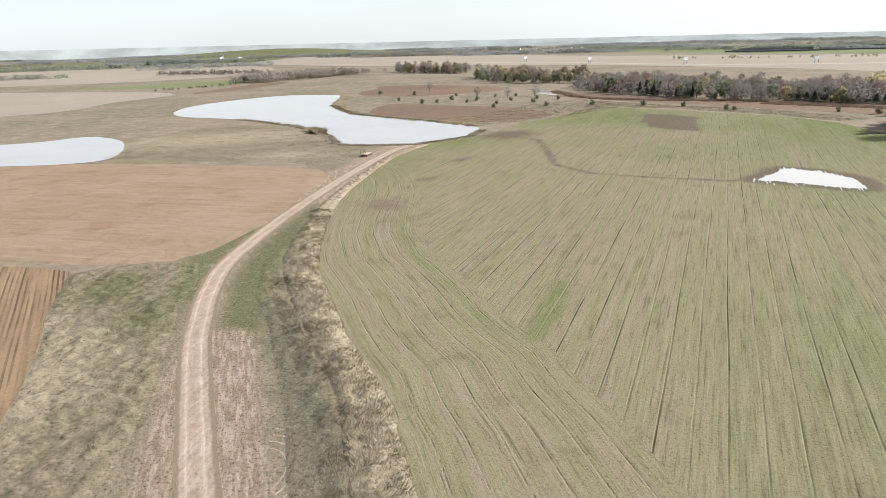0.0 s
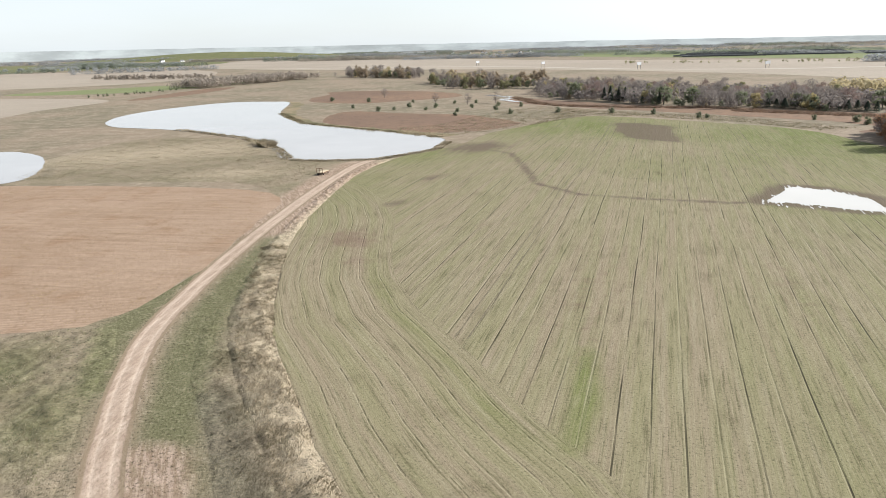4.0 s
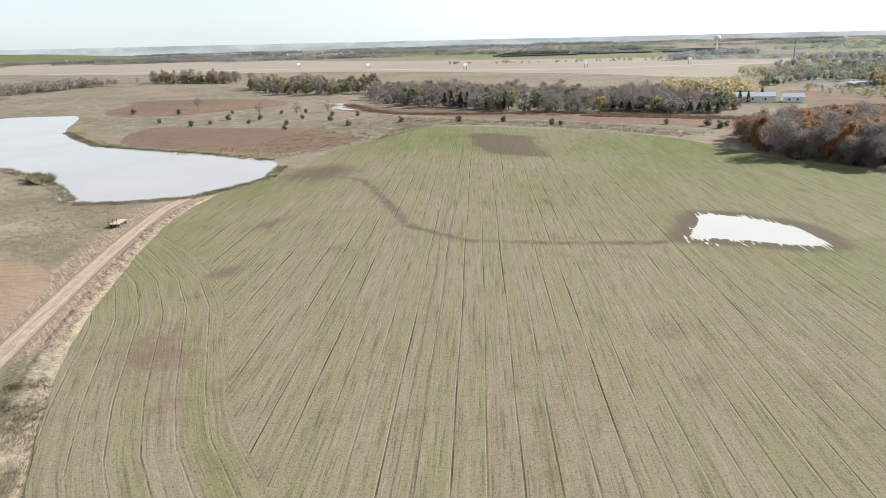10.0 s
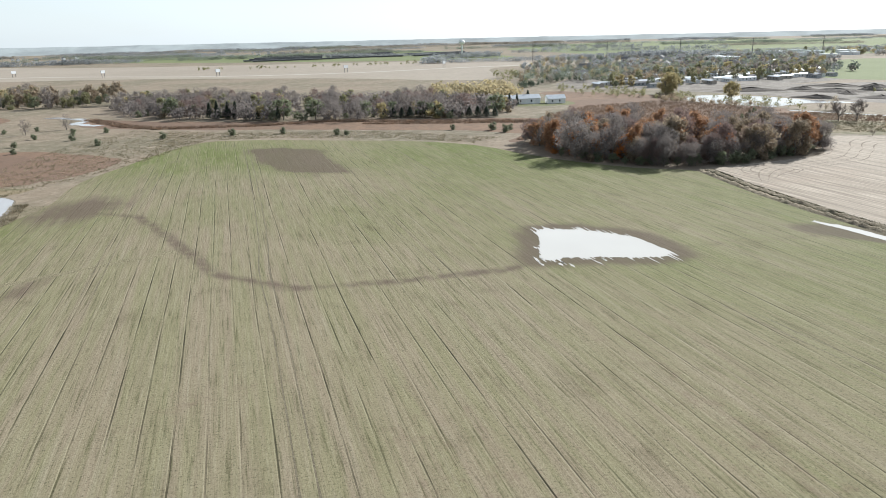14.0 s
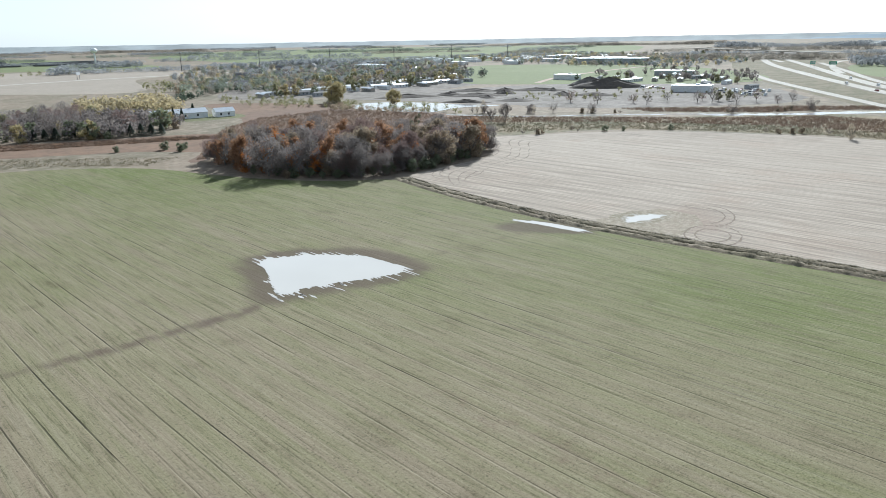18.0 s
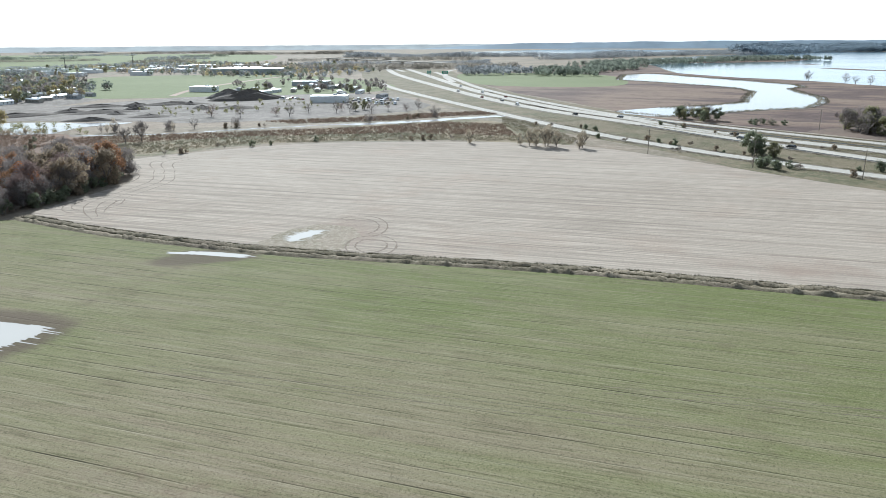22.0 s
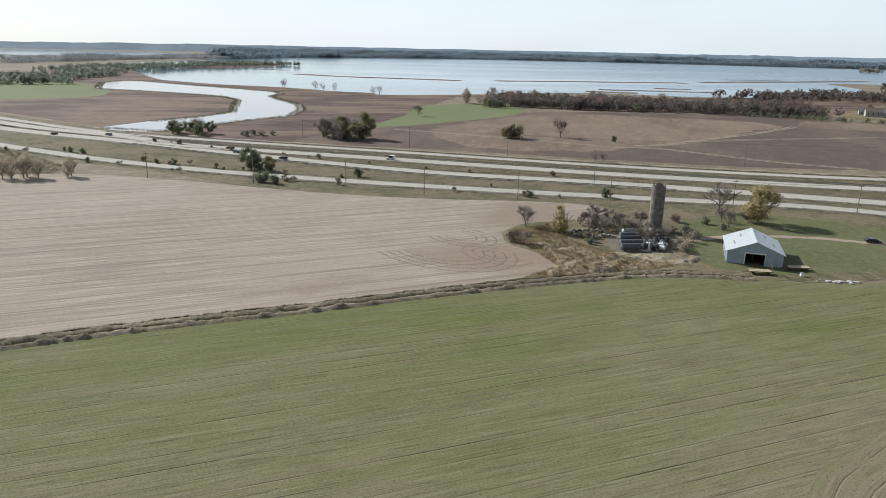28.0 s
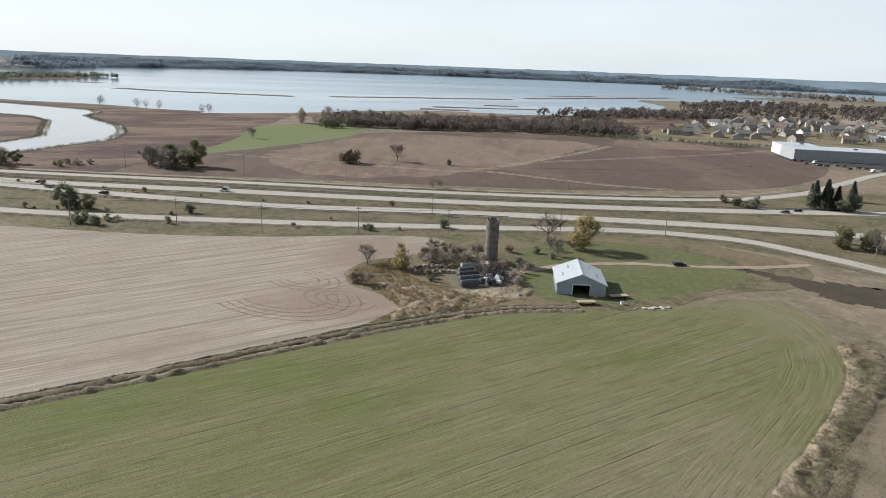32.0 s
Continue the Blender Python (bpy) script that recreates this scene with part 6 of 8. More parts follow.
for cx, cy, r, n, kinds, h in ((372, -128, 16, 14, ["olive", "bare", "olive", "bare", "green"], 1.15), (444, -62, 17, 14, ["green", "bare", "olive", "scrub"], 0.85), (297, -29, 8, 8, ["green", "olive", "bush"], 0.8), (313, -221, 7, 6, ["olive", "brown"], 0.8), (497, -402, 24, 22, ["green", "olive", "bare"], 0.95),
                            (36, -286, 14, 12, ["conifer", "conifer", "green", "bush"], 1.15), (16, -196, 12, 8, ["olive", "bare", "green"], 0.9), (74, -262, 14, 10, ["bush", "scrub", "tan_bush"], 1.3), (272, -18, 12, 7, ["bush", "scrub"], 1.1), (408, -90, 14, 9, ["bush", "scrub"], 1.2), (218, -186, 4, 3, ["bare"], 0.5)):
    wood([(cx + r * math.cos(a * 0.785), cy + r * 0.75 * math.sin(a * 0.785)) for a in range(8)], n, kinds, 1.8, int(cx), 0.8 * h, 1.1 * h, "roadside clump", True)
for x, y, h in ((349, 94, 7), (337, 66, 9), (335, 63, 10), (333, 59, 9.5), (336, 57, 10.5), (331, 54, 9), (326, 44, 8), (328, 42, 8.5), (340, 70, 6)):
    plant("poplar", x, y, h, R1, "fence-line trees")
wood([(561, -455), (484, -416), (439, -432), (334, -520), (230, -590), (300, -640), (450, -560), (560, -500)], 60, ["red_dome", "grey_dome", "red_dome", "bare", "green"], 9, 31, 0.9, 1.25, "shore wood", True)

# ---- farm buildings ----
def barn():
    ob = bare("pole_barn", "", "pale blue metal pole barn with white roof and open front", "barn", "", (85.2, -59.3, 0), math.degrees(math.atan2(-7.1, -12.7)))
    w, d, e, r = 14.5, 17.0, 3.6, 6.6
    for nm, x0, x1, y0, y1 in (("wall", 0, 0.2, 0, d), ("wall", w - 0.2, w, 0, d), ("wall", 0.2, w - 0.2, d - 0.2, d), ("wall", 0.2, 4.6, 0, 0.2), ("wall", 9.9, w - 0.2, 0, 0.2)):
        wall = part(nm, block(x0, x1, y0, y1, 0, e), "siding", ob)
        if y1 - y0 > 1:
            for k in range(18):
                y = y0 + 0.5 + k * (y1 - y0 - 1.0) / 17
                part("rib", block(x0 - 0.03 if x0 == 0 else x1, x0 if x0 == 0 else x1 + 0.03, y - 0.03, y + 0.03, 0, e), "siding", wall)
        else:
            for k in range(int((x1 - x0) / 0.9)):
                x = x0 + 0.45 + 0.9 * k
                part("rib", block(x - 0.03, x + 0.03, y0 - 0.03 if y0 == 0 else y1, y0 if y0 == 0 else y1 + 0.03, 0, e), "siding", wall)
    for y in (0.0, d - 0.2):
        vs = [(0, y, e), (w, y, e), (w / 2, y, r), (0, y + 0.2, e), (w, y + 0.2, e), (w / 2, y + 0.2, r)]
        mesh_part("gable", vs, [(0, 1, 2), (3, 5, 4), (0, 2, 5, 3), (1, 4, 5, 2), (0, 3, 4, 1)], "siding", ob)
    part("beam", block(4.6, 9.9, 0, 0.2, e - 0.45, e), "siding", ob)
    for x in (4.45, 9.75):
        part("door_jamb", block(x, x + 0.3, -0.06, -0.003, 0, e - 0.3), "white", ob, "white door jamb")
    part("door_head", block(4.45, 10.05, -0.06, -0.003, e - 0.3, e - 0.05), "white", ob, "white door head")
    part("sliding_door", block(9.95, 12.6, -0.16, -0.08, 0.05, e - 0.3), "siding", ob)
    for x in (4.9, 7.2, 9.5):
        for y in (5.5, 11.0):
            part("post", block(x - 0.1, x + 0.1, y - 0.1, y + 0.1, 0, e + 1.2), "wood", ob)
    for s in (0, 1):
        x0, x1 = (-0.5, w / 2) if s == 0 else (w + 0.5, w / 2)
        z0 = e - 0.5 * (r - e) / (w / 2)
        vs = [(x0, -0.4, z0), (x1, -0.4, r), (x1, d + 0.4, r), (x0, d + 0.4, z0)]
        vs += [(x, y, z + 0.12) for x, y, z in vs]
        roof = mesh_part("roof", vs, [(0, 1, 2, 3), (7, 6, 5, 4), (0, 4, 5, 1), (1, 5, 6, 2), (2, 6, 7, 3), (3, 7, 4, 0)], "roof_w", ob)
        for k in range(9):
            y = 0.6 + 1.95 * k
            vs = [(x0, y, z0 + 0.122), (x1, y, r + 0.122), (x1, y + 0.1, r + 0.122), (x0, y + 0.1, z0 + 0.122), (x0, y + 0.05, z0 + 0.17), (x1, y + 0.05, r + 0.17)]
            mesh_part("seam", vs, [(0, 1, 5, 4), (3, 4, 5, 2)], "roof_w", roof)
        for u, y in ((0.3, 4.4), (0.55, 10.2)):
            xa, xb = x0 + (x1 - x0) * u, x0 + (x1 - x0) * (u + 0.06)
            za, zb = z0 + (r - z0) * u, z0 + (r - z0) * (u + 0.06)
            vs = [(xa, y, za + 0.14), (xb, y, zb + 0.14), (xb, y + 4.2, zb + 0.14), (xa, y + 4.2, za + 0.14)]
            mesh_part("lap_joint", vs, [(0, 1, 2, 3)] if s == 0 else [(3, 2, 1, 0)], "greym", roof, "dark lap joint in the roof sheets")
    part("ridge_cap", block(w / 2 - 0.2, w / 2 + 0.2, -0.42, d + 0.42, r + 0.08, r + 0.18), "roof_w", ob)
    return ob


barn()


def silo():
    ob = bare("silo", "", "old roofless concrete stave silo with rusty hoops", "silo", "", (118, -76, 0))
    r, h = 2.2, 15.4
    n = 22
    for k in range(n):
        a0, a1 = 2 * math.pi * k / n, 2 * math.pi * (k + 0.94) / n
        top = h - 0.5 * ((k * 7) % 5 == 0) - 0.25 * ((k * 3) % 4 == 0)
        vs = []
        for z in (0, top):
            for a, q in ((a0, r), (a1, r), (a1, r - 0.12), (a0, r - 0.12)):
                vs.append((q * math.cos(a), q * math.sin(a), z))
        mesh_part("stave", vs, [(0, 1, 5, 4), (1, 2, 6, 5), (2, 3, 7, 6), (3, 0, 4, 7), (4, 5, 6, 7)], "stave", ob)
    vs, fs = [], []
    for k in range(24):
        bm = None
        z = 0.4 + 0.62 * k
        vs, fs = [], []
        for i in range(28):
            a = 2 * math.pi * i / 28
            for q, dz in ((r + 0.01, 0), (r + 0.05, 0), (r + 0.05, 0.06), (r + 0.01, 0.06)):
                vs.append((q * math.cos(a), q * math.sin(a), z + dz))
        for i in range(28):
            for c in range(4):
                fs.append((4 * i + c, 4 * i + (c + 1) % 4, (4 * i + 4 + (c + 1) % 4) % 112, (4 * i + 4 + c) % 112))
        mesh_part("hoop", vs, fs, "rusty", ob, "rusty steel hoop")
    part("chute", block(-0.55, 0.55, -r - 0.75, -r + 0.02, 0.5, h - 1.0, None, 0.1), "wood", ob, "weathered board chute")
    for k in range(20):
        part("rung", block(0.75, 1.25, -r - 0.02, -r + 0.12, 0.8 + 0.7 * k, 0.85 + 0.7 * k), "darkm", ob)
    part("floor", tube((0, 0, 0.0), (0, 0, 0.15), r - 0.15, r - 0.15, 20), "gravel", ob)
    return ob


silo()


# ---- distance ----
def ridge(name, radius, heights, rough, mat, label, seed):
    """A low wooded skyline far off, from its height at some bearings."""
    rnd = random.Random(seed)
    vs, fs, n = [], [], 720
    bs, hs = [b for b, _ in heights], [h for _, h in heights]
    for k in range(n + 1):
        b = -180 + 360 * k / n
        h = float(np.interp(b, bs, hs)) + rough * (noise.noise(Vector((b * 0.35, seed, 0))) + 0.6 * noise.noise(Vector((b * 1.7, seed, 3)))) + rnd.uniform(0, rough * 0.25)
        x, y = radius * math.sin(radians(b)), radius * math.cos(radians(b))
        vs += [(x * 0.97, y * 0.97, -2), (x, y, max(h, -1.5)), (x * 1.012, y * 1.012, -2)]
    for k in range(n):
        a = 3 * k
        fs += [(a, a + 3, a + 4, a + 1), (a + 1, a + 4, a + 5, a + 2)]
    return tagged(mesh_part(name, vs, fs, mat), label, "backdrop", "", "structure")


# both ridges carry the haze in their own colour
ridge("backdrop_ridge_1", 4750, [(-180, 50), (-150, 48), (-140, -20), (84, -20), (98, 34), (112, 42), (150, 46), (180, 52)], 4, "haze_blue", "distant ridge beyond the lake, tinted haze blue", 3)
ridge("backdrop_ridge_2", 4850, [(-180, 30), (-60, 55), (-30, 56), (0, 46), (30, 34), (60, 26), (84, 28), (104, 30), (112, 10), (180, 10)], 3, "haze_pale", "ridge on the horizon, painted pale with haze", 4)


def far_wood(name, poly, count, h, mat, label, seed, cards=26):
    """Distant woodland: many crowns of coarse leaf sprays in one mesh."""
    rnd = random.Random(seed)
    vs, fs = [], []
    for x, y in scatter(poly, count, rnd):
        k = h * rnd.uniform(0.6, 1.15)
        w = k * rnd.uniform(0.35, 0.6)
        for _ in range(int(cards * (1.5 if cards >= 30 else 1.35))):
            d = Vector((rnd.gauss(0, 1), rnd.gauss(0, 1), rnd.gauss(0, 1))).normalized() * rnd.uniform(0.3, 1.0)
            p = Vector((x + d.x * w, y + d.y * w, k * 0.52 + d.z * k * 0.48))
            n = (d + Vector((rnd.uniform(-1, 1), rnd.uniform(-1, 1), rnd.uniform(-0.4, 1.2))) * 0.7).normalized()
            big = 1.0 if cards >= 30 else 1.5
            a = n.orthogonal().normalized() * k * rnd.uniform(0.06, 0.13) * big
            b = n.cross(a).normalized() * k * rnd.uniform(0.04, 0.1) * big
            m = len(vs)
            vs += [tuple(p - a), tuple(p - b), tuple(p + a), tuple(p + b)]
            fs.append((m, m + 1, m + 2, m + 3))
    return tagged(mesh_part(name, vs, fs, mat, None, "", True), label, "woods", "", "stuff")


def canopy(name, line, width, h, mat, label, seed, step=14.0):
    """A band of distant woodland: close crowns of a few coarse leaf sprays each."""
    rnd = random.Random(seed + int(abs(line[0][0])))
    vs, fs = [], []
    for a, b in zip(line, line[1:]):
        a, b = Vector(a), Vector(b)
        d = (b - a).normalized()
        for _ in range(int((b - a).length * width / (step * step * 0.55))):
            p = a.lerp(b, rnd.random()) + Vector((d.y, -d.x)) * width * rnd.triangular(-0.5, 0.5, 0)
            k = h * rnd.uniform(0.7, 1.15) * (0.85 + 0.5 * noise.noise(Vector((p.x * 0.006, p.y * 0.006, seed))))
            for _ in range(22):
                q = Vector((p.x + rnd.gauss(0, 0.3) * step, p.y + rnd.gauss(0, 0.3) * step, k * rnd.uniform(0.1, 1.0)))
                n = Vector((rnd.uniform(-1, 1), rnd.uniform(-1, 1), rnd.uniform(0.5, 1.4))).normalized()
                u = n.orthogonal().normalized() * k * rnd.uniform(0.09, 0.18)
                v = n.cross(u).normalized() * k * rnd.uniform(0.08, 0.15)
                m = len(vs)
                vs += [tuple(q - u), tuple(q - v), tuple(q + u), tuple(q + v)]
                fs.append((m, m + 1, m + 2, m + 3))
    return tagged(mesh_part(name, vs, fs, mat), label, "woods", "", "stuff")


def strip(line, width):
    """Plan outline of a band along a line."""
    left, right = [], []
    for i, p in enumerate(line):
        a, b = Vector(line[max(i - 1, 0)]), Vector(line[min(i + 1, len(line) - 1)])
        d = (b - a).normalized()
        left.append((p[0] - d.y * width / 2, p[1] + d.x * width / 2))
        right.append((p[0] + d.y * width / 2, p[1] - d.x * width / 2))
    return left + right[::-1]


SHORE_SCRUB = [(343, -541), (302, -562), (262, -600), (290, -680), (340, -760), (402, -850), (437, -800), (420, -700), (380, -600)]
far_wood("thicket", NORTH, 520, 9, "twig", "leafless grey underwood", 101, 30)
far_wood("thicket", [(561, -455), (484, -416), (439, -432), (334, -520), (230, -590), (300, -640), (450, -560), (560, -500)], 520, 11, "twig_dark", "dark leafless underwood", 102, 30)
far_wood("thicket", GROVE, 130, 5, "twig", "leafless grey underwood", 103, 60)
far_wood("thicket", [(124, -58), (136, -58), (143, -72), (128, -82), (118, -72)], 34, 4.0, "twig_pale", "leafless scrub behind the scrap yard", 104, 60)
far_wood("thicket", [(97, -56), (100, -56), (106, -72), (109, -80), (103, -78)], 18, 3.2, "twig_pale", "leafless scrub beside the scrap yard", 108, 60)
far_wood("thicket", [(400, 300), (440, 330), (450, 420), (480, 520), (440, 560), (410, 480)], 90, 5, "olive", "fading green thicket by the yard", 106, 34)
far_wood("distant_woods", strip([(1020, -110), (1120, -130), (1230, -230), (1330, -300)], 90), 260, 13, "haze_green", "grey wood beside the river", 7, 20)
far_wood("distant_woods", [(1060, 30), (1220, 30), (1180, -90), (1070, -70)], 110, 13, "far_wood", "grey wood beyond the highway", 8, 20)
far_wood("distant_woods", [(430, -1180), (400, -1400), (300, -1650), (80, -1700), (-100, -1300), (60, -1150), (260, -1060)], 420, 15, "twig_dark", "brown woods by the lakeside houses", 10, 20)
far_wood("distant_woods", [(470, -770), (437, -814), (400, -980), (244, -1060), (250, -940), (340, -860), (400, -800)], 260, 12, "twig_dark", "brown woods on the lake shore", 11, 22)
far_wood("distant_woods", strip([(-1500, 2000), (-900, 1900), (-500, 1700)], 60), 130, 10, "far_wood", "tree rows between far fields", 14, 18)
far_wood("distant_woods", strip([(420, 1350), (640, 1200), (900, 1100)], 30), 60, 7, "olive", "hedge between far fields", 15, 18)
far_wood("distant_woods", strip([(-300, 760), (-270, 790), (-235, 850)], 10), 30, 3.5, "green", "row of dark bushes by the marsh", 310, 26)
far_wood("distant_woods", [(470, 600), (560, 545), (660, 540), (760, 600), (720, 720), (560, 700)], 90, 10, "haze_green", "green trees round the mobile homes", 311, 34)
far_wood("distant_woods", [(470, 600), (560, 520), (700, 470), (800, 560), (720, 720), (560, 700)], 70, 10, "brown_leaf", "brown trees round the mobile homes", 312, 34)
far_wood("distant_woods", [(640, 460), (800, 440), (1000, 560), (1100, 700), (800, 760), (700, 600)], 130, 10, "haze_green", "green trees of the town", 313, 26)
far_wood("distant_woods", [(640, 460), (800, 440), (1000, 560), (1100, 700), (800, 760), (700, 600)], 110, 10, "twig", "bare trees of the town", 314, 26)
far_wood("distant_woods", [(720, 140), (900, 150), (1000, 240), (900, 330), (760, 300)], 60, 8, "twig", "bare trees by the works", 315, 26)
far_wood("thicket", SHORE_SCRUB, 240, 6.5, "twig_dark", "dark brown scrub between houses and lake", 317, 26)
far_wood("thicket", strip([(414, 330), (404, 352), (408, 392), (440, 420)], 14), 120, 3.4, "brown_leaf", "brown scrub on the pond bank", 322, 30)
far_wood("thicket", [(500, 300), (520, 200), (560, 130), (640, 140), (620, 260), (560, 330)], 90, 3.2, "olive", "rough scrub in the yard", 321, 26)
far_wood("hedge", strip([(310, -542), (240, -556), (211, -564), (143, -583), (110, -600)], 10), 120, 5, "green", "dark hedge behind the houses", 17, 30)
far_wood("distant_woods", [(470, 620), (560, 560), (700, 640), (900, 600), (760, 760), (560, 740)], 110, 9, "olive", "yellowing trees round the mobile homes", 18, 30)
far_wood("distant_woods", strip([(430, 560), (520, 600), (560, 560)], 12), 45, 6, "needle", "dark evergreen hedge", 20, 30)


def degrees_of(length, dist):
    return math.degrees(length / dist)


far_wood("thicket", strip([(-235, 880), (-200, 950), (-160, 1030), (-120, 1075)], 60), 420, 11, "twig_pale", "pale leafless poplar thicket", 330, 30)
far_wood("thicket", strip([(-470, 1240), (-380, 1200), (-280, 1180)], 26), 120, 8, "twig_pale", "pale leafless scrub", 331, 26)
far_wood("thicket", [(308, 514), (350, 484), (374, 500), (390, 545), (340, 566)], 170, 11.5, "willow", "tan and yellow willow thicket behind the sheds", 332, 34)
far_wood("distant_woods", strip([(1400, -250), (1600, -500), (1760, -800), (1740, -920)], 130), 620, 12, "haze_green", "wooded headland in the lake", 334, 24)
far_wood("distant_woods", strip([(880, -2700), (560, -2560), (330, -2350), (150, -2250)], 60), 200, 20, "haze_brown", "wooded spit with yellowing trees in the lake", 335, 24)
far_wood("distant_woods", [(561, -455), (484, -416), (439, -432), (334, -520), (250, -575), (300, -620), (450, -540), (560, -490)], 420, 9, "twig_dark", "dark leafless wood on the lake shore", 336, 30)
for seed, mat, label in ((337, "haze_brown", "fading brown trees of the town"), (338, "far_wood", "leafless trees of the town"), (339, "haze_green", "green trees of the town"), (340, "willow", "yellowing trees of the town")):
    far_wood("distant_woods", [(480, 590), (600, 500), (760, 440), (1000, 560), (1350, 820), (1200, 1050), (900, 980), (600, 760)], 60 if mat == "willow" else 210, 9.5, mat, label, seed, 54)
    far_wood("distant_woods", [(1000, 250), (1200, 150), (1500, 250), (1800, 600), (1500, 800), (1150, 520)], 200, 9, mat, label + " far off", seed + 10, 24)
RD = random.Random(301)
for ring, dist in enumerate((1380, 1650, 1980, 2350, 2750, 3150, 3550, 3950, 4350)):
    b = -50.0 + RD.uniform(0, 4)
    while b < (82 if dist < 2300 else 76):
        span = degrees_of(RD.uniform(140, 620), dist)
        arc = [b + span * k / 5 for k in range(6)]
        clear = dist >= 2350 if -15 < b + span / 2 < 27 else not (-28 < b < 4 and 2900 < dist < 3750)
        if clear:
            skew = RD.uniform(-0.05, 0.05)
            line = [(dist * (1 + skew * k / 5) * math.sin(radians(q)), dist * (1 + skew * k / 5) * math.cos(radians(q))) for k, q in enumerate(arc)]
            canopy("distant_woods", line, RD.uniform(24, 80), RD.uniform(7.5, 12.5), RD.choice(("far_wood", "far_wood", "haze_green", "haze_brown")), "grey and brown woods far off", 400 + ring, 12.0)
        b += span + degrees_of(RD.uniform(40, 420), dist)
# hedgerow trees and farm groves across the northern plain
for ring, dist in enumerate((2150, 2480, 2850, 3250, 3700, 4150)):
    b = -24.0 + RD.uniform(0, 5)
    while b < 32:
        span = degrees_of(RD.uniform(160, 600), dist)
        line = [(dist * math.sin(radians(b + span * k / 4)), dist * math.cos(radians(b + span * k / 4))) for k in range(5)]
        canopy("distant_woods", line, RD.uniform(20, 60), RD.uniform(9, 14), RD.choice(("far_wood", "far_wood", "haze_green")), "hedgerow trees on the plain, tinted haze grey", 450 + ring, 12.0)
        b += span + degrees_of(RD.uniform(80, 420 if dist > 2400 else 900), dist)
for k, (line, w, h, mat, label) in enumerate((([(2500, -1090), (2810, -1524), (2810, -2042), (2585, -2600), (2115, -3085), (1405, -3485), (600, -3690), (-140, -3540)], 150, 23, "haze_shore", "dark wooded far shore of the lake"),
                                              ([(3300, -1500), (3400, -2200), (3100, -2900), (2500, -3500), (1600, -3950), (600, -4150)], 420, 30, "haze_shore", "woods behind the lake, tinted haze blue"),
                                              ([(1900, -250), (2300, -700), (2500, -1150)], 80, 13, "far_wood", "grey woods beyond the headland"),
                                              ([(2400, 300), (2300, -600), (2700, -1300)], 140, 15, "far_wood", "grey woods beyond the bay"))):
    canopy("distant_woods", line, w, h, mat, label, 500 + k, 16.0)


def hill():
    vs, fs, n, m = [], [], 40, 12
    for i in range(m + 1):
        for k in range(n):
            r, a = i / m, 2 * math.pi * k / n
            z = 30 * (math.cos(math.pi * r) + 1) / 2 * (1 + 0.12 * noise.noise(Vector((r * 3, a, 0))))
            vs.append((-720 + 820 * r * math.cos(a), 3300 + 330 * r * math.sin(a), z - 0.5))
    for i in range(m):
        for k in range(n):
            a, b = i * n + k, i * n + (k + 1) % n
            fs.append((a, a + n, b + n, b))
    return tagged(mesh_part("grass_hill", vs, fs, "lawn", None, "", True), "broad green grassed-over hill far off", "hill", "", "structure")


hill()
# spits of reed in the lake
for pts, w in (([(1180, -280), (1037, -288), (811, -356), (700, -398)], 14), ([(1226, -620), (1100, -657), (1000, -720), (924, -765)], 13), ([(897, -827), (800, -1000), (707, -1154)], 13), ([(709, -1218), (650, -1450), (574, -1759)], 15), ([(752, -1409), (700, -1560)], 9), ([(623, -905), (577, -940)], 10), ([(1479, -683), (1414, -710)], 10), ([(640, -780), (560, -850), (520, -900)], 8), ([(620, -720), (560, -760)], 12)):
    ribbon("reed_spit", pts, w * 2.6, 0.2, "fen", "brown reed spit in the shallow lake", "marsh", rag=4.0)
for x, y in ((860, -372), (868, -380), (800, -384), (790, -390), (760, -388), (700, -402), (690, -404)):
    plant("bare", x, y, 11, R1, "shore trees", True)


# ---- houses and works ----
def gable(name, w, d, e, r, wall, roof, label, cat, windows=3, door=True, over=0.4):
    """A house under a gabled roof, with its windows and door; its front looks along -y."""
    ob = bare(name, "", label, cat)
    bm = bmesh.new()
    pts = [(-w / 2, e), (-w / 2, 0), (w / 2, 0), (w / 2, e), (0, r)] if d >= w else [(-w / 2, e), (-w / 2, 0), (w / 2, 0), (w / 2, e)]
    if d >= w:
        vs = [(x, -d / 2, z) for x, z in pts] + [(x, d / 2, z) for x, z in pts]
        mesh_part("wall", vs, [(0, 1, 2, 3, 4), (9, 8, 7, 6, 5), (0, 5, 6, 1), (2, 7, 8, 3)], wall, ob)
        slope = [[(-w / 2 - over, e - over * (r - e) / (w / 2)), (0, r)], [(w / 2 + over, e - over * (r - e) / (w / 2)), (0, r)]]
        for (xa, za), (xb, zb) in slope:
            vs = [(xa, -d / 2 - over, za), (xb, -d / 2 - over, zb), (xb, d / 2 + over, zb), (xa, d / 2 + over, za)]
            vs += [(x, y, z + 0.15) for x, y, z in vs]
            mesh_part("roof", vs, [(0, 1, 2, 3), (7, 6, 5, 4), (0, 4, 5, 1), (1, 5, 6, 2), (2, 6, 7, 3), (3, 7, 4, 0)], roof, ob)
    bm.free()
    for k in range(windows):
        y = -d / 2 + (k + 0.6) * d / (windows + 0.4)
        for s in (-1, 1):
            part("window", block(s * w / 2 - 0.04, s * w / 2 + 0.04, y - 0.55, y + 0.55, e * 0.35, e * 0.75), "glass", ob)
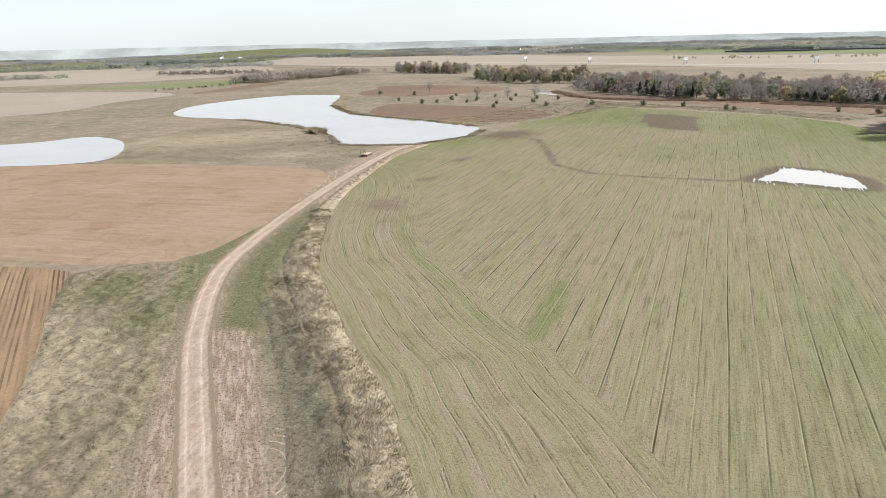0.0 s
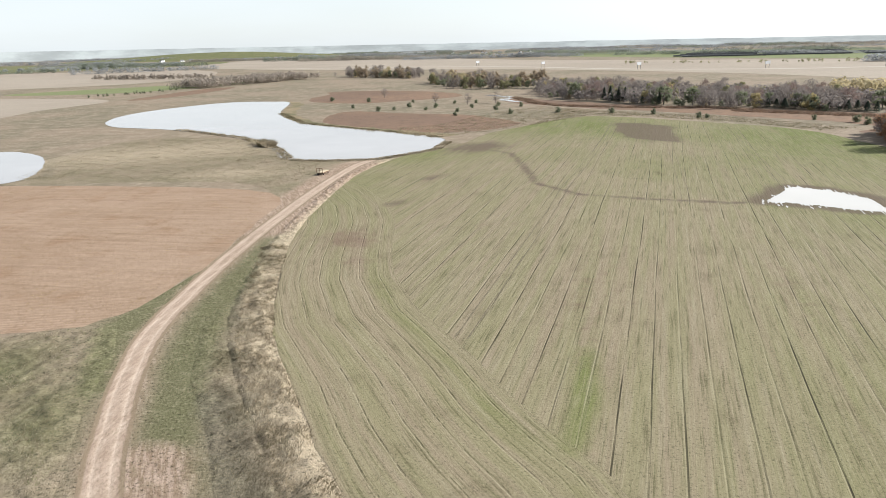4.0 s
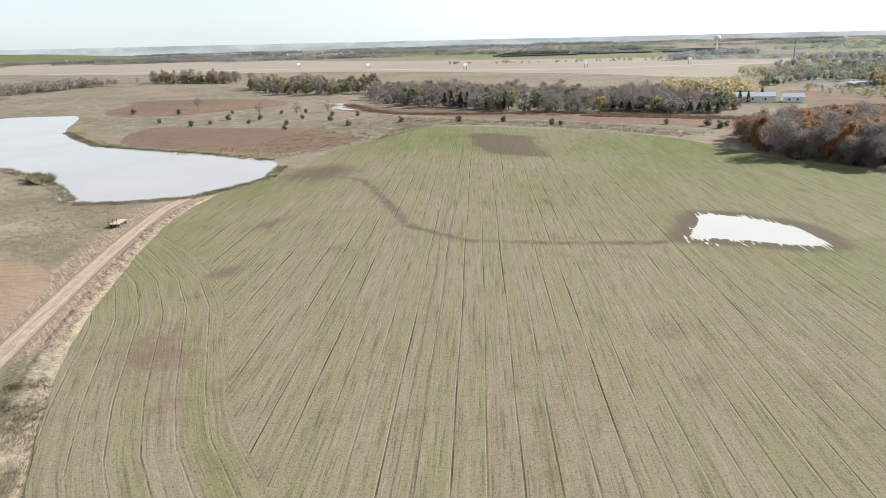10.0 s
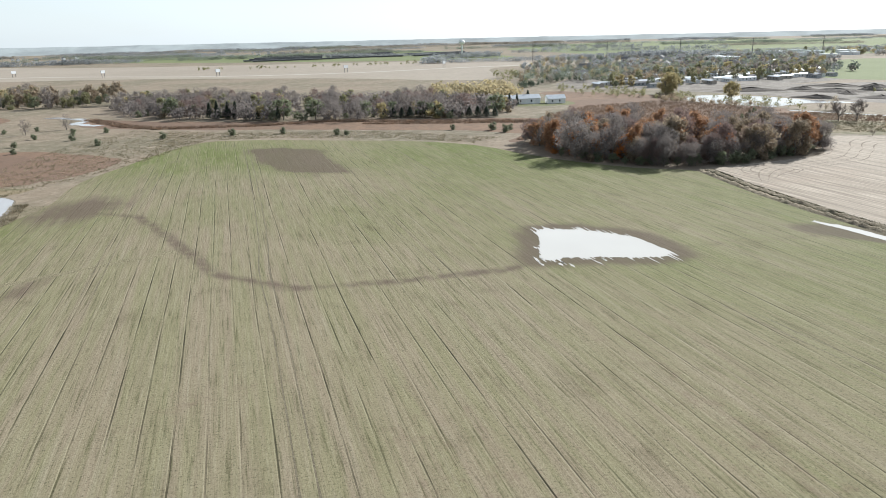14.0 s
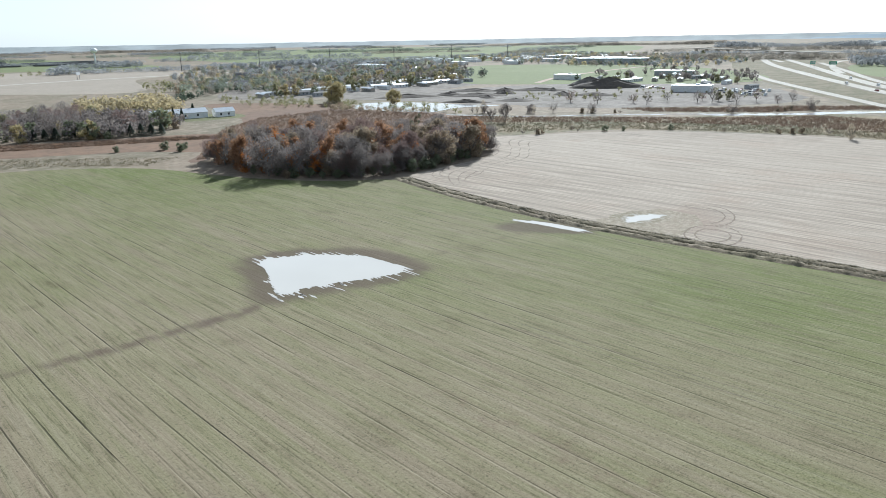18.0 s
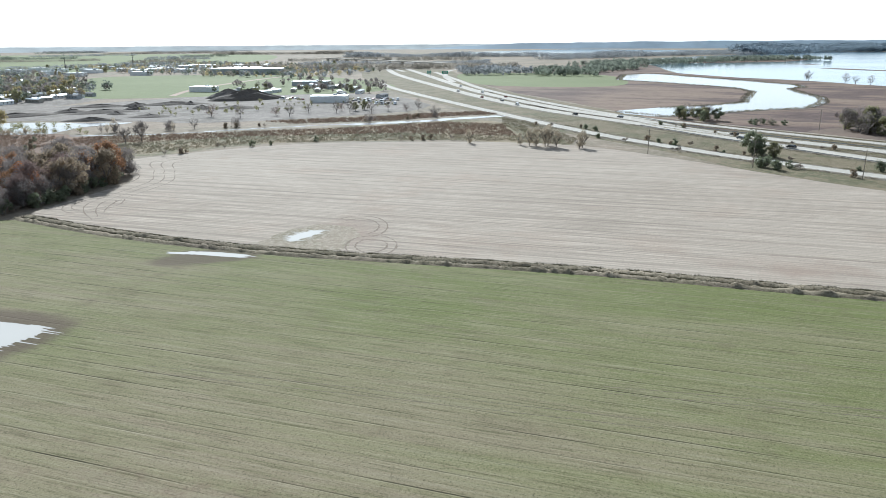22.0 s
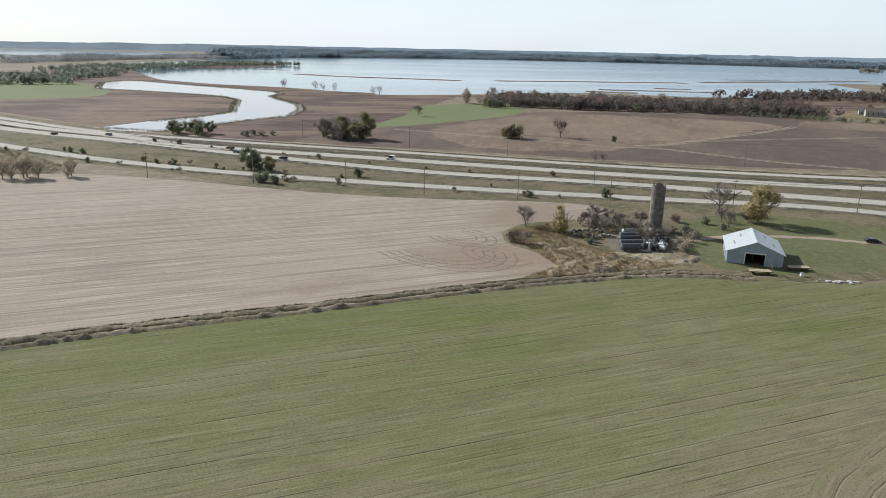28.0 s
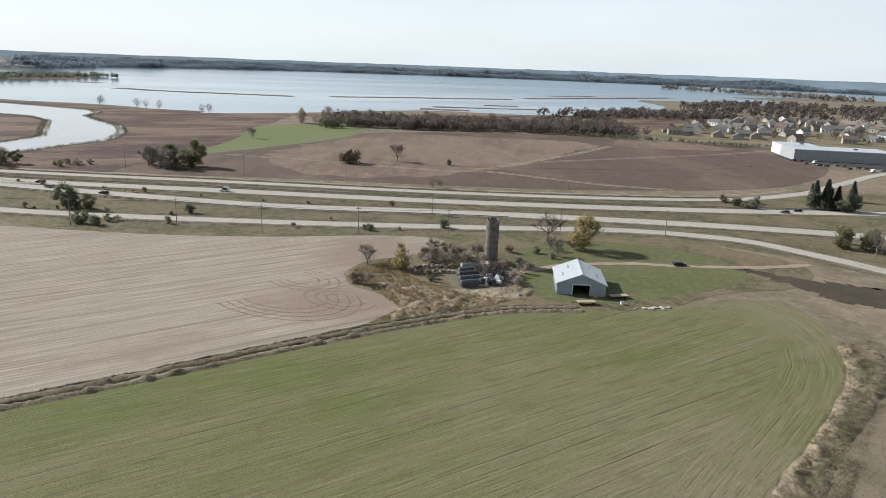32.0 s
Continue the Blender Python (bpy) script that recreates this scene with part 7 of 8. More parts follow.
    if door:
        part("door", block(-0.5, 0.5, -d / 2 - 0.05, -d / 2 + 0.03, 0, 2.05), "white", ob)
    return ob


def flat_works(name, w, d, h, wall, label, doors=3):
    """A long flat-roofed works or store."""
    ob = bare(name, "", label, "building")
    part("wall", block(-w / 2, w / 2, -d / 2, d / 2, 0, h), wall, ob)
    part("roof", block(-w / 2 - 0.2, w / 2 + 0.2, -d / 2 - 0.2, d / 2 + 0.2, h, h + 0.5), "roof_w", ob)
    for k in range(doors):
        x = -w / 2 + (k + 0.5) * w / doors
        part("door", block(x - 1.8, x + 1.8, -d / 2 - 0.06, -d / 2 + 0.02, 0, min(4, h * 0.6)), "dark", ob)
        part("window", block(x + 2.4, x + 5.0, -d / 2 - 0.06, -d / 2 + 0.02, h * 0.5, h * 0.72), "glass", ob)
    part("vent", block(-w / 5, -w / 5 + 3, -1.5, 1.5, h + 0.5, h + 1.6), "greym", ob)
    return ob


def put(ob, x, y, rz=0.0, z=0.0):
    ob.matrix_world = pose(x, y, z, 0, 0, rz)
    return ob


def spread(makers, spots, rnd, turn, group):
    """One of each prototype first, then copies of them."""
    made = []
    for i, (x, y) in enumerate(spots):
        m = pose(x, y, 0, 0, 0, turn(rnd))
        if i < len(makers):
            ob = makers[i]()
            ob.matrix_world = m
            made.append(ob)
        else:
            ob = copy_thing(rnd.choice(made), m)
        ob["group"] = group


RH = random.Random(41)
SUBURB = [(246, -640), (268, -925), (180, -1090), (20, -1000), (30, -760), (100, -700), (172, -655)]
spread([lambda: gable("house", 10, 14, 5.2, 8.4, "wall_t", "shingle_b", "tan two-storey house with brown shingle roof", "house"),
        lambda: gable("house", 10, 13, 5.0, 8.2, "white", "shingle", "white two-storey house with grey shingle roof", "house"),
        lambda: gable("house", 11, 15, 3.2, 6.4, "wall_g", "shingle", "grey bungalow with grey shingle roof", "house"),
        lambda: gable("house", 11, 15, 3.2, 6.6, "wall_t", "shingle", "tan bungalow with grey shingle roof", "house")],
       scatter(SUBURB, 64, RH, 19), RH, lambda r: r.choice((20, 65, 110, 150)) + r.uniform(-8, 8), "lakeside houses")
wood(SUBURB, 100, ["bare", "bare_red", "olive", "green", "bare", "brown"], 8, 43, 0.5, 0.9, "suburb trees", 2)
PARK = [(476, 520), (492, 478), (600, 450), (690, 410), (760, 450), (900, 520), (720, 560), (600, 560)]
spread([lambda: gable("mobile_home", 4.6, 17, 2.9, 3.7, "white", "roof_w", "white mobile home with pale metal roof", "mobile home", 4),
        lambda: gable("mobile_home", 4.6, 16, 2.9, 3.7, "wall_g", "shingle", "grey mobile home with dark roof", "mobile home", 4),
        lambda: gable("mobile_home", 4.6, 18, 2.9, 3.7, "wall_t", "roof_w", "tan mobile home with pale roof", "mobile home", 4)],
       scatter(PARK, 60, RH, 15), RH, lambda r: r.choice((62, 66, 150)), "mobile home park")
wood(PARK, 110, ["olive", "yellow", "green", "bare", "olive", "conifer"], 8, 47, 0.7, 1.25, "park trees", 2)
plant("yellow_wide", 447, 421, 15, R1)
plant("yellow_wide", 444, 371, 12, R1)
plant("yellow_wide", 454, 430, 12, R1)
put(gable("farm_shed", 10, 34, 3.6, 5.8, "white", "roof_w", "long white shed with white metal roof", "shed", 4), 333, 465, -120)
put(gable("farm_shed", 8, 12, 3.2, 5.4, "white", "roof_w", "small white shed with white metal roof", "shed", 2), 354, 447, -120)
patch("farm_lawn", [(318, 480), (340, 490), (368, 455), (352, 430), (318, 450)], 0.05, "lawn", "green lawn round the sheds", "lawn")
for x, y in ((322, 458), (326, 455), (343, 462), (318, 462)):
    plant("conifer", x, y, 8, R1)
put(flat_works("works", 108, 34, 9, "wall_g", "long dark grey works building", 6), 1172, 366, 85)
put(flat_works("works", 60, 30, 7, "white", "white flat-roofed works building", 4), 1290, 400, 85)
put(flat_works("works", 30, 16, 5, "white", "white store building in the yard", 3), 612, 187, 85)
put(flat_works("works", 42, 16, 5, "wall_g", "grey store building beyond the yard", 3), 850, 230, 85)
put(flat_works("works", 50, 22, 6, "white", "white works building far off", 3), 1480, 520, 80)
put(flat_works("works", 46, 22, 6, "wall_t", "tan works building far off", 3), 1085, 896, 40)
put(flat_works("works", 60, 26, 7, "white", "white works building far off", 3), 980, 700, 60)
put(flat_works("works", 26, 14, 5, "white", "white store building far off", 2), 760, 330, 70)
put(flat_works("works", 70, 30, 8, "white", "white flat-roofed works building far off", 4), 100, 3400, 0)
put(flat_works("works", 90, 30, 9, "white", "white flat-roofed works building far off", 4), 190, 3500, 5)
put(flat_works("works", 60, 26, 7, "wall_t", "tan works building far off", 3), -150, 3450, 5)
put(flat_works("office_store", 78, 34, 8.5, "wall_g", "low pale grey warehouse with white roof by a car park", 5), 62, -545, 27)
put(flat_works("office_store", 30, 30, 8.5, "white", "white wing of the warehouse", 2), 96, -562, 27)
patch("car_park", [(112, -540), (88, -500), (30, -500), (0, -480), (-40, -500), (0, -540)], 0.06, "asphalt", "dark asphalt car park", "car park", smooth=0)
ribbon("side_road", [(54, -331), (40, -400), (20, -480), (-30, -560)], 7, 0.116, "concrete", "pale side road", "road")
RW = random.Random(53)
for x, y in scatter([(1000, 620), (1500, 300), (1700, 500), (1400, 800), (1150, 900)], 26, RW, 50):
    ob = copy_thing(bpy.data.objects["works.002"], pose(x, y, 0, 0, 0, RW.uniform(60, 100)))
    ob["group"] = "works far off"
for x, y in scatter([(-1700, 2500), (-500, 2900), (200, 3000), (900, 2700), (900, 3100), (-600, 3300)], 26, RW, 60):
    ob = copy_thing(bpy.data.objects["house.001"], pose(x, y, 0, 0, 0, RW.uniform(0, 180)))
    ob["group"] = "houses far off"


wood([(700, 430), (900, 520), (1100, 560), (1130, 640), (900, 640), (700, 560)], 45, ["olive", "bare", "green", "yellow"], 12, 201, 0.6, 1.0, "town trees", 2)
wood([(960, 620), (1150, 600), (1500, 560), (1500, 800), (1100, 900)], 40, ["olive", "bare", "green"], 22, 203, 0.7, 1.1, "town trees", True)
wood([(1180, 260), (1500, 200), (1700, 420), (1300, 500)], 40, ["olive", "bare", "green", "bare"], 22, 205, 0.8, 1.2, "town trees", True)
wood([(700, 150), (860, 160), (860, 290), (720, 330)], 16, ["bare", "olive", "green"], 14, 207, 0.6, 0.9, "town trees", True)
for x, y in scatter([(620, 130), (700, 150), (860, 200), (800, 300), (690, 300)], 22, RW, 14):
    ob = copy_thing(bpy.data.objects[RW.choice(("mobile_home", "mobile_home.001", "mobile_home.002"))], pose(x, y, 0, 0, 0, RW.uniform(60, 100)))
    ob["group"] = "yard huts"
for x, y in scatter([(560, 600), (700, 520), (900, 540), (1250, 800), (1100, 980), (800, 820), (620, 700)], 76, RW, 24):
    ob = copy_thing(bpy.data.objects[RW.choice(("house.001", "house.002", "mobile_home"))], pose(x, y, 0, 0, 0, RW.uniform(0, 180)))
    ob["group"] = "town houses"


def shade_house():
    ob = bare("shade_house", "", "long low dark shade house of a nursery", "greenhouse", "nursery")
    part("cover", block(-90, 90, -7, 7, 1.2, 4.2, None, 0.6), "darkm", ob)
    for k in range(7):
        part("post", block(-88 + 29.3 * k, -87.6 + 29.3 * k, -6.8, -6.4, 0, 1.3), "wood", ob)
    return ob


first = put(shade_house(), 760, 1640, -15)
for k in range(13):
    copy_thing(first, pose(760 + 55 * (k % 5) + 190 * (k // 5), 1690 + 95 * (k % 5) - 70 * (k // 5), 0, 0, 0, -15))


def billboard(x, y, rz):
    ob = bare("billboard", "", "roadside billboard on steel posts, seen small", "billboard", "billboards")
    part("panel", block(-6, 6, -0.25, 0.25, 6, 10), "wall_g", ob)
    for px in (-4, 4):
        part("post", block(px - 0.25, px + 0.25, -0.2, 0.2, 0, 6), "darkm", ob)
    return put(ob, x, y, rz)


for x, y, rz in ((676, 975, 30), (520, 1000, 30), (370, 1090, 40), (260, 1250, 50), (170, 1420, 50)):
    billboard(x, y, rz)
ribbon("far_road", [(-300, 1620), (160, 1400), (360, 1100), (520, 980), (690, 950), (900, 880), (1200, 860)], 12, 0.08, "concrete", "pale road across far fields", "road")


def water_tower():
    ob = bare("water_tower", "", "pale grey water tower far off", "water tower")
    part("stem", tube((0, 0, 0), (0, 0, 26), 2.2, 1.8, 12), "white", ob)
    bm = bmesh.new()
    bmesh.ops.create_uvsphere(bm, u_segments=16, v_segments=10, radius=7.5, matrix=Matrix.Translation((0, 0, 31)) @ Matrix.Diagonal((1, 1, 0.75, 1)))
    part("tank", bm, "white", ob)
    return ob


put(water_tower(), 1153, 1506)


# spoil heaps in the yard
def heap(name, x, y, rx, ry, h, mat, label, turn=0.0):
    vs, fs, n, m = [], [], 24, 7
    for i in range(m + 1):
        for k in range(n):
            r, a = i / m, 2 * math.pi * k / n
            z = h * (1 - r) ** 0.8 * (1 + 0.35 * noise.noise(Vector((math.cos(a) * 2, math.sin(a) * 2 + x, r * 3))))
            q = 1 + 0.25 * noise.noise(Vector((math.cos(a), math.sin(a), x)))
            vs.append((rx * r * q * math.cos(a), ry * r * q * math.sin(a), z))
    for i in range(m):
        for k in range(n):
            a, b = i * n + k, i * n + (k + 1) % n
            fs.append((a, a + n, b + n, b))
    ob = bare(name, "", label, "heap", "spoil heaps")
    mesh_part("soil", vs, fs, mat, ob)
    return put(ob, x, y, turn)


heap("spoil_heap", 645, 262, 34, 13, 9, "topsoil", "long dark heap of topsoil", 115)
heap("spoil_heap", 668, 284, 20, 10, 8, "gravel", "grey heap of gravel", 115)
for x, y, r, h in ((560, 330, 10, 4), (540, 370, 12, 4), (560, 280, 11, 4), (520, 330, 9, 3), (600, 300, 8, 4), (500, 300, 14, 3), (590, 340, 12, 4)):
    heap("spoil_heap", x, y, r, r * 0.6, h * 0.7, "topsoil", "low brown heap of earth", RH.uniform(0, 180))
for x, y, rx, ry, h, turn in ((535, 345, 26, 9, 2.4, 120), (585, 365, 24, 8, 2.2, 100), (600, 315, 30, 8, 2.6, 110), (560, 255, 22, 8, 2.0, 95), (510, 395, 28, 8, 2.6, 130), (478, 330, 20, 5, 2.2, 95)):
    heap("spoil_heap", x, y, rx, ry, h, "topsoil", "long low bank of graded earth", turn)
wood([(470, 250), (520, 110), (560, 110), (500, 260)], 14, ["bare", "bare", "bare_red", "olive"], 9, 61, 0.6, 0.95, "creekside trees", True)
plant("bare", 372, 262, 10, R1)
plant("bare", 366, 268, 8, R1)

# ---- highway things ----
for line, offs in ((NEAR_MAIN, (-4.5, 4.5)), (FAR_MAIN, (-4.5, 4.5)), (FAR_RAMP, (-3, 3)), (FRONTAGE, (-3.2, 3.2))):
    for off in offs:
        ribbon("edge_line", line[1:], 0.2, 0.15, "line", "worn white edge line", "road line", offset=off)
for line in (NEAR_MAIN, FAR_MAIN):
    pts = smooth_loop(line[3:-1], False, 40)
    vs, fs, run = [], [], 0.0
    for a, b in zip(pts, pts[1:]):
        run += (b - a).length
        if run % 12 < 4:
            d = (b - a).normalized()
            r = Vector((d.y, -d.x)) * 0.1
            k = len(vs)
            vs += [(*(a - r), 0.155), (*(a + r), 0.155), (*(b + r), 0.155), (*(b - r), 0.155)]
            fs.append((k, k + 1, k + 2, k + 3))
    tagged(mesh_part("lane_dashes", vs, fs, "line"), "worn white lane dashes", "road line", "", "structure")


def rail(line, off, start, stop):
    """A low guard rail with its posts."""
    pts = smooth_loop(line, False, 10)
    pts = [p for p in pts if start < p.x < stop]
    ob = bare("guard_rail", "", "grey steel cable guard rail on posts", "guard rail", "", (pts[0].x, pts[0].y, 0))
    o = Vector((pts[0].x, pts[0].y))
    vs, fs = [], []
    for i, p in enumerate(pts):
        d = (pts[min(i + 1, len(pts) - 1)] - pts[max(i - 1, 0)]).normalized()
        q = p + Vector((d.y, -d.x)) * off - o
        vs += [(q.x, q.y, 0.45), (q.x, q.y, 0.78), (q.x + 0.08, q.y + 0.05, 0.78), (q.x + 0.08, q.y + 0.05, 0.45)]
        if i % 2 == 0:
            part("post", block(q.x - 0.08, q.x + 0.08, q.y - 0.08, q.y + 0.08, 0.02, 0.8), "wood", ob)
    for i in range(len(pts) - 1):
        a = 4 * i
        for k in range(4):
            fs.append((a + k, a + (k + 1) % 4, a + 4 + (k + 1) % 4, a + 4 + k))
    mesh_part("beam", vs, fs, "greym", ob)


rail(FAR_MAIN, -8, 20, 480)
rail(NEAR_MAIN, 7, 150, 420)


def car(paint, label, van=False):
    """A saloon or pick-up, its front along +x."""
    ob = bare("car", "", label, "car", "vehicles")
    h = 2.2 if van else 1.45
    prof = [(-2.3, 0.35), (2.3, 0.35), (2.35, 0.75), (1.3, 0.95), (0.6, h), (-1.5 if not van else -2.25, h), (-2.2, 0.95), (-2.35, 0.8)]
    vs = [(x, -0.9, z) for x, z in prof] + [(x, 0.9, z) for x, z in prof]
    n = len(prof)
    fs = [tuple(range(n)), tuple(range(2 * n - 1, n - 1, -1))] + [(i, i + n, (i + 1) % n + n, (i + 1) % n) for i in range(n)]
    body = mesh_part("body", vs, fs, paint, ob)
    for s in (-1, 1):
        part("side_window", block(-1.4, 0.7, s * 0.9 - 0.02, s * 0.9 + 0.02, 0.98, h - 0.12), "glass", body)
        part("headlight", block(2.25, 2.37, s * 0.6 - 0.2, s * 0.6 + 0.2, 0.6, 0.78), "white", body)
    for x in (-1.45, 1.45):
        for s in (-1, 1):
            wheel = part("wheel", tube((x, s * 0.72, 0.33), (x, s * 0.94, 0.33), 0.33, 0.33, 14), "tyre", ob)
            part("rim", tube((x, s * 0.90, 0.33), (x, s * 0.96, 0.33), 0.2, 0.2, 10), "greym", wheel)
    return ob


def along(line, x):
    """The place and the heading on a road where it passes x."""
    pts = smooth_loop(line, False, 12)
    for a, b in zip(pts, pts[1:]):
        if (a.x - x) * (b.x - x) <= 0 and a.x != b.x:
            u = (x - a.x) / (b.x - a.x)
            d = b - a
            return a.lerp(b, u), math.degrees(math.atan2(d.y, d.x))


CARS = {"k": car("car_k", "black saloon car on the highway"), "w": car("car_w", "white van on the highway", True), "g": car("car_g", "grey car on the highway"), "r": car("car_r", "dark red car on the highway")}
used = set()
for paint, line, x, off, back in (("w", FAR_MAIN, 286, 2, 0), ("k", NEAR_MAIN, 318, 2, 0), ("g", NEAR_MAIN, 349, -2, 0), ("k", FAR_MAIN, 366, 2, 0), ("g", FAR_MAIN, 55, 2, 0), ("k", FAR_MAIN, 48, -2, 0), ("w", NEAR_MAIN, 560, 2, 0),
                                  ("g", NEAR_MAIN, 600, -2, 0), ("w", FAR_MAIN, 700, 2, 0), ("r", FAR_MAIN, 640, -2, 0), ("k", NEAR_MAIN, 480, 2, 0), ("w", NEAR_MAIN, 720, 2, 0), ("w", FAR_MAIN, 800, 2, 0), ("r", NEAR_MAIN, 640, 2, 0), ("g", FAR_MAIN, 460, 2, 0)):
    p, a = along(line, x)
    d = Vector((math.sin(radians(a)), -math.cos(radians(a)))) * off
    m = pose(p.x + d.x, p.y + d.y, 0.13, 0, 0, a + 180)
    if paint in used:
        copy_thing(CARS[paint], m)
    else:
        CARS[paint].matrix_world = m
        used.add(paint)
ob = copy_thing(CARS["k"], pose(65.5, -117.5, 0.07, 0, 0, 215))
tagged(ob, "black pick-up parked on the farm lane", "car")
RC = random.Random(71)
for k in range(14):
    copy_thing(CARS[RC.choice("kwgr")], pose(20 + 5.2 * k, -488 - 1.2 * k + RC.choice((0, 12)), 0.07, 0, 0, 60))
for x, y in scatter([(640, 130), (660, 250), (560, 120)], 30, RC, 6):
    copy_thing(CARS[RC.choice("wwgr")], pose(x, y, 0.06, 0, 0, RC.uniform(0, 180)))


def utility_pole(x, y, turn, h=11.0):
    ob = bare("utility_pole", "", "weathered wooden utility pole with a crossarm", "utility pole", "utility poles")
    part("pole", tube((0, 0, -0.3), (0, 0, h), 0.17, 0.11, 8), "wood", ob)
    arm = part("crossarm", block(-1.2, 1.2, -0.06, 0.06, h - 0.8, h - 0.66), "wood", ob)
    for px in (-1.05, 0, 1.05):
        part("insulator", tube((px, 0, h - 0.66), (px, 0, h - 0.45), 0.06, 0.04, 6), "greym", arm)
    return put(ob, x, y, turn)


P1 = [(306, 18), (267, -11), (239, -38), (207, -53), (178, -76), (150, -97), (118, -131), (84, -160)]
P2 = [(380, -105), (316, -137), (260, -160), (163, -237), (106, -298), (88, -340)]
for i, (x, y) in enumerate(P1):
    utility_pole(x, y, 55)
for i, (x, y) in enumerate(P2):
    utility_pole(x, y, 55, 12)


def wires(line, h, label):
    vs, fs = [], []
    for (x0, y0), (x1, y1) in zip(line, line[1:]):
        for off in (-1.05, 0, 1.05):
            q = []
            for k in range(9):
                u = k / 8
                q.append(Vector((x0 + (x1 - x0) * u + off * 0.57, y0 + (y1 - y0) * u + off * 0.82, h - 0.45 - 2.2 * u * (1 - u))))
            for a, b in zip(q, q[1:]):
                k = len(vs)
                vs += [tuple(a), tuple(b), (b.x, b.y, b.z + 0.025), (a.x, a.y, a.z + 0.025), (a.x + 0.02, a.y + 0.02, a.z + 0.01), (b.x + 0.02, b.y + 0.02, b.z + 0.01)]
                fs += [(k, k + 1, k + 2, k + 3), (k, k + 4, k + 5, k + 1), (k + 3, k + 2, k + 5, k + 4)]
    return tagged(mesh_part("power_line", vs, fs, "darkm"), label, "cable", "", "structure")


wires(P1, 11, "thin power lines along the frontage road")
wires(P2, 12, "thin power lines beyond the highway")


def pylon(x, y, turn):
    ob = bare("power_pylon", "", "tall dark steel power pole far off", "pylon", "power pylons")
    part("mast", tube((0, 0, 0), (0, 0, 30), 0.7, 0.35, 8), "darkm", ob)
    for z in (21, 24.5, 28):
        part("arm", block(-3.6, 3.6, -0.2, 0.2, z, z + 0.4), "darkm", ob)
    return put(ob, x, y, turn)


for x, y in ((1024, 950), (900, 1010), (1140, 880), (1260, 810), (1380, 740), (1500, 660)):
    pylon(x, y, 60)


def gantry(x, y, turn, w, label):
    ob = bare("road_sign", "", label, "road sign", "highway signs")
    part("panel", block(-w / 2, w / 2, -0.08, 0.08, 4.2, 8.2), "sign", ob)
    for px in (-w / 3, w / 3):
        part("post", block(px - 0.12, px + 0.12, -0.05, 0.25, 0, 4.3), "greym", ob)
    for z in (5.2, 6.2, 7.2):
        part("lettering", block(-w * 0.36, w * 0.36, -0.11, -0.085, z - 0.2, z + 0.2), "white", ob, "unreadable white lettering")
    return put(ob, x, y, turn)


gantry(1032, 62, -80, 9, "green highway exit sign on two posts")
gantry(1050, 84, -80, 6, "smaller green highway sign on two posts")
gantry(179, -127, 125, 1.4, "small dark road sign on a post")


def overpass():
    ob = bare("overpass", "", "pale concrete highway overpass on piers", "bridge")
    a, b = Vector((2000, 330)), Vector((1420, 20))
    d = (b - a).normalized()
    r = Vector((d.y, -d.x)) * 6
    vs = []
    for p in (a, b):
        for s in (-1, 1):
            for z in (6.2, 7.8):
                q = p + r * s
                vs.append((q.x, q.y, z))
    mesh_part("deck", vs, [(0, 2, 6, 4), (1, 5, 7, 3), (0, 4, 5, 1), (2, 3, 7, 6), (0, 1, 3, 2), (4, 6, 7, 5)], "concrete", ob)
    for k in range(11):
        p = a.lerp(b, (k + 0.5) / 11)
        part("pier", block(p.x - 1.2, p.x + 1.2, p.y - 3, p.y + 3, 0, 6.3), "concrete", ob)
    return ob


overpass()
ribbon("slip_road", [(1230, 118), (1500, 170), (1750, 280), (2000, 330), (2300, 330)], 9, 0.137, "concrete", "pale curving slip road", "road")
ribbon("slip_road", [(900, 60), (1060, 60), (1250, 40), (1400, -20), (1700, -120)], 8, 0.11, "concrete", "pale curving slip road", "road")
ribbon("yard_lane", [(700, 345), (800, 350), (950, 330), (1120, 290)], 7, 0.082, "track", "pale lane through the green field", "road")
RB = random.Random(83)
for line, off in ((FRONTAGE, -7), (FRONTAGE, 8), (NEAR_MAIN, -9)):
    for _ in range(14):
        p, a = along(line, RB.uniform(170, 440))
        d = Vector((math.sin(radians(a)), -math.cos(radians(a)))) * (off + RB.uniform(-2, 2))
        plant(RB.choice(("bush", "scrub", "tan_bush")), p.x + d.x, p.y + d.y, RB.uniform(1.2, 2.8), RB, "roadside shrubs")

ribbon("fence_line", FAR_RAMP[3:], 4.0, 0.084, "thatch", "tawny grass between field and highway", "verge", offset=-11.0, rag=1.6, n=14)
# weedy medians and field marks beyond
for line, off, w in ((NEAR_MAIN, -8.6, 2.4), (NEAR_MAIN, 8.2, 2.2), (FAR_MAIN, -8.4, 2.0), (FAR_MAIN, 8.2, 2.0), (FAR_RAMP, 6.0, 2.2), (FRONTAGE, -6.0, 2.0), (FRONTAGE, 6.4, 2.6)):
    ribbon("weed_strip", line[2:-1], w, 0.106, "hollow", "dark dead weeds along the road edge", "verge", offset=off, rag=0.9, n=14)
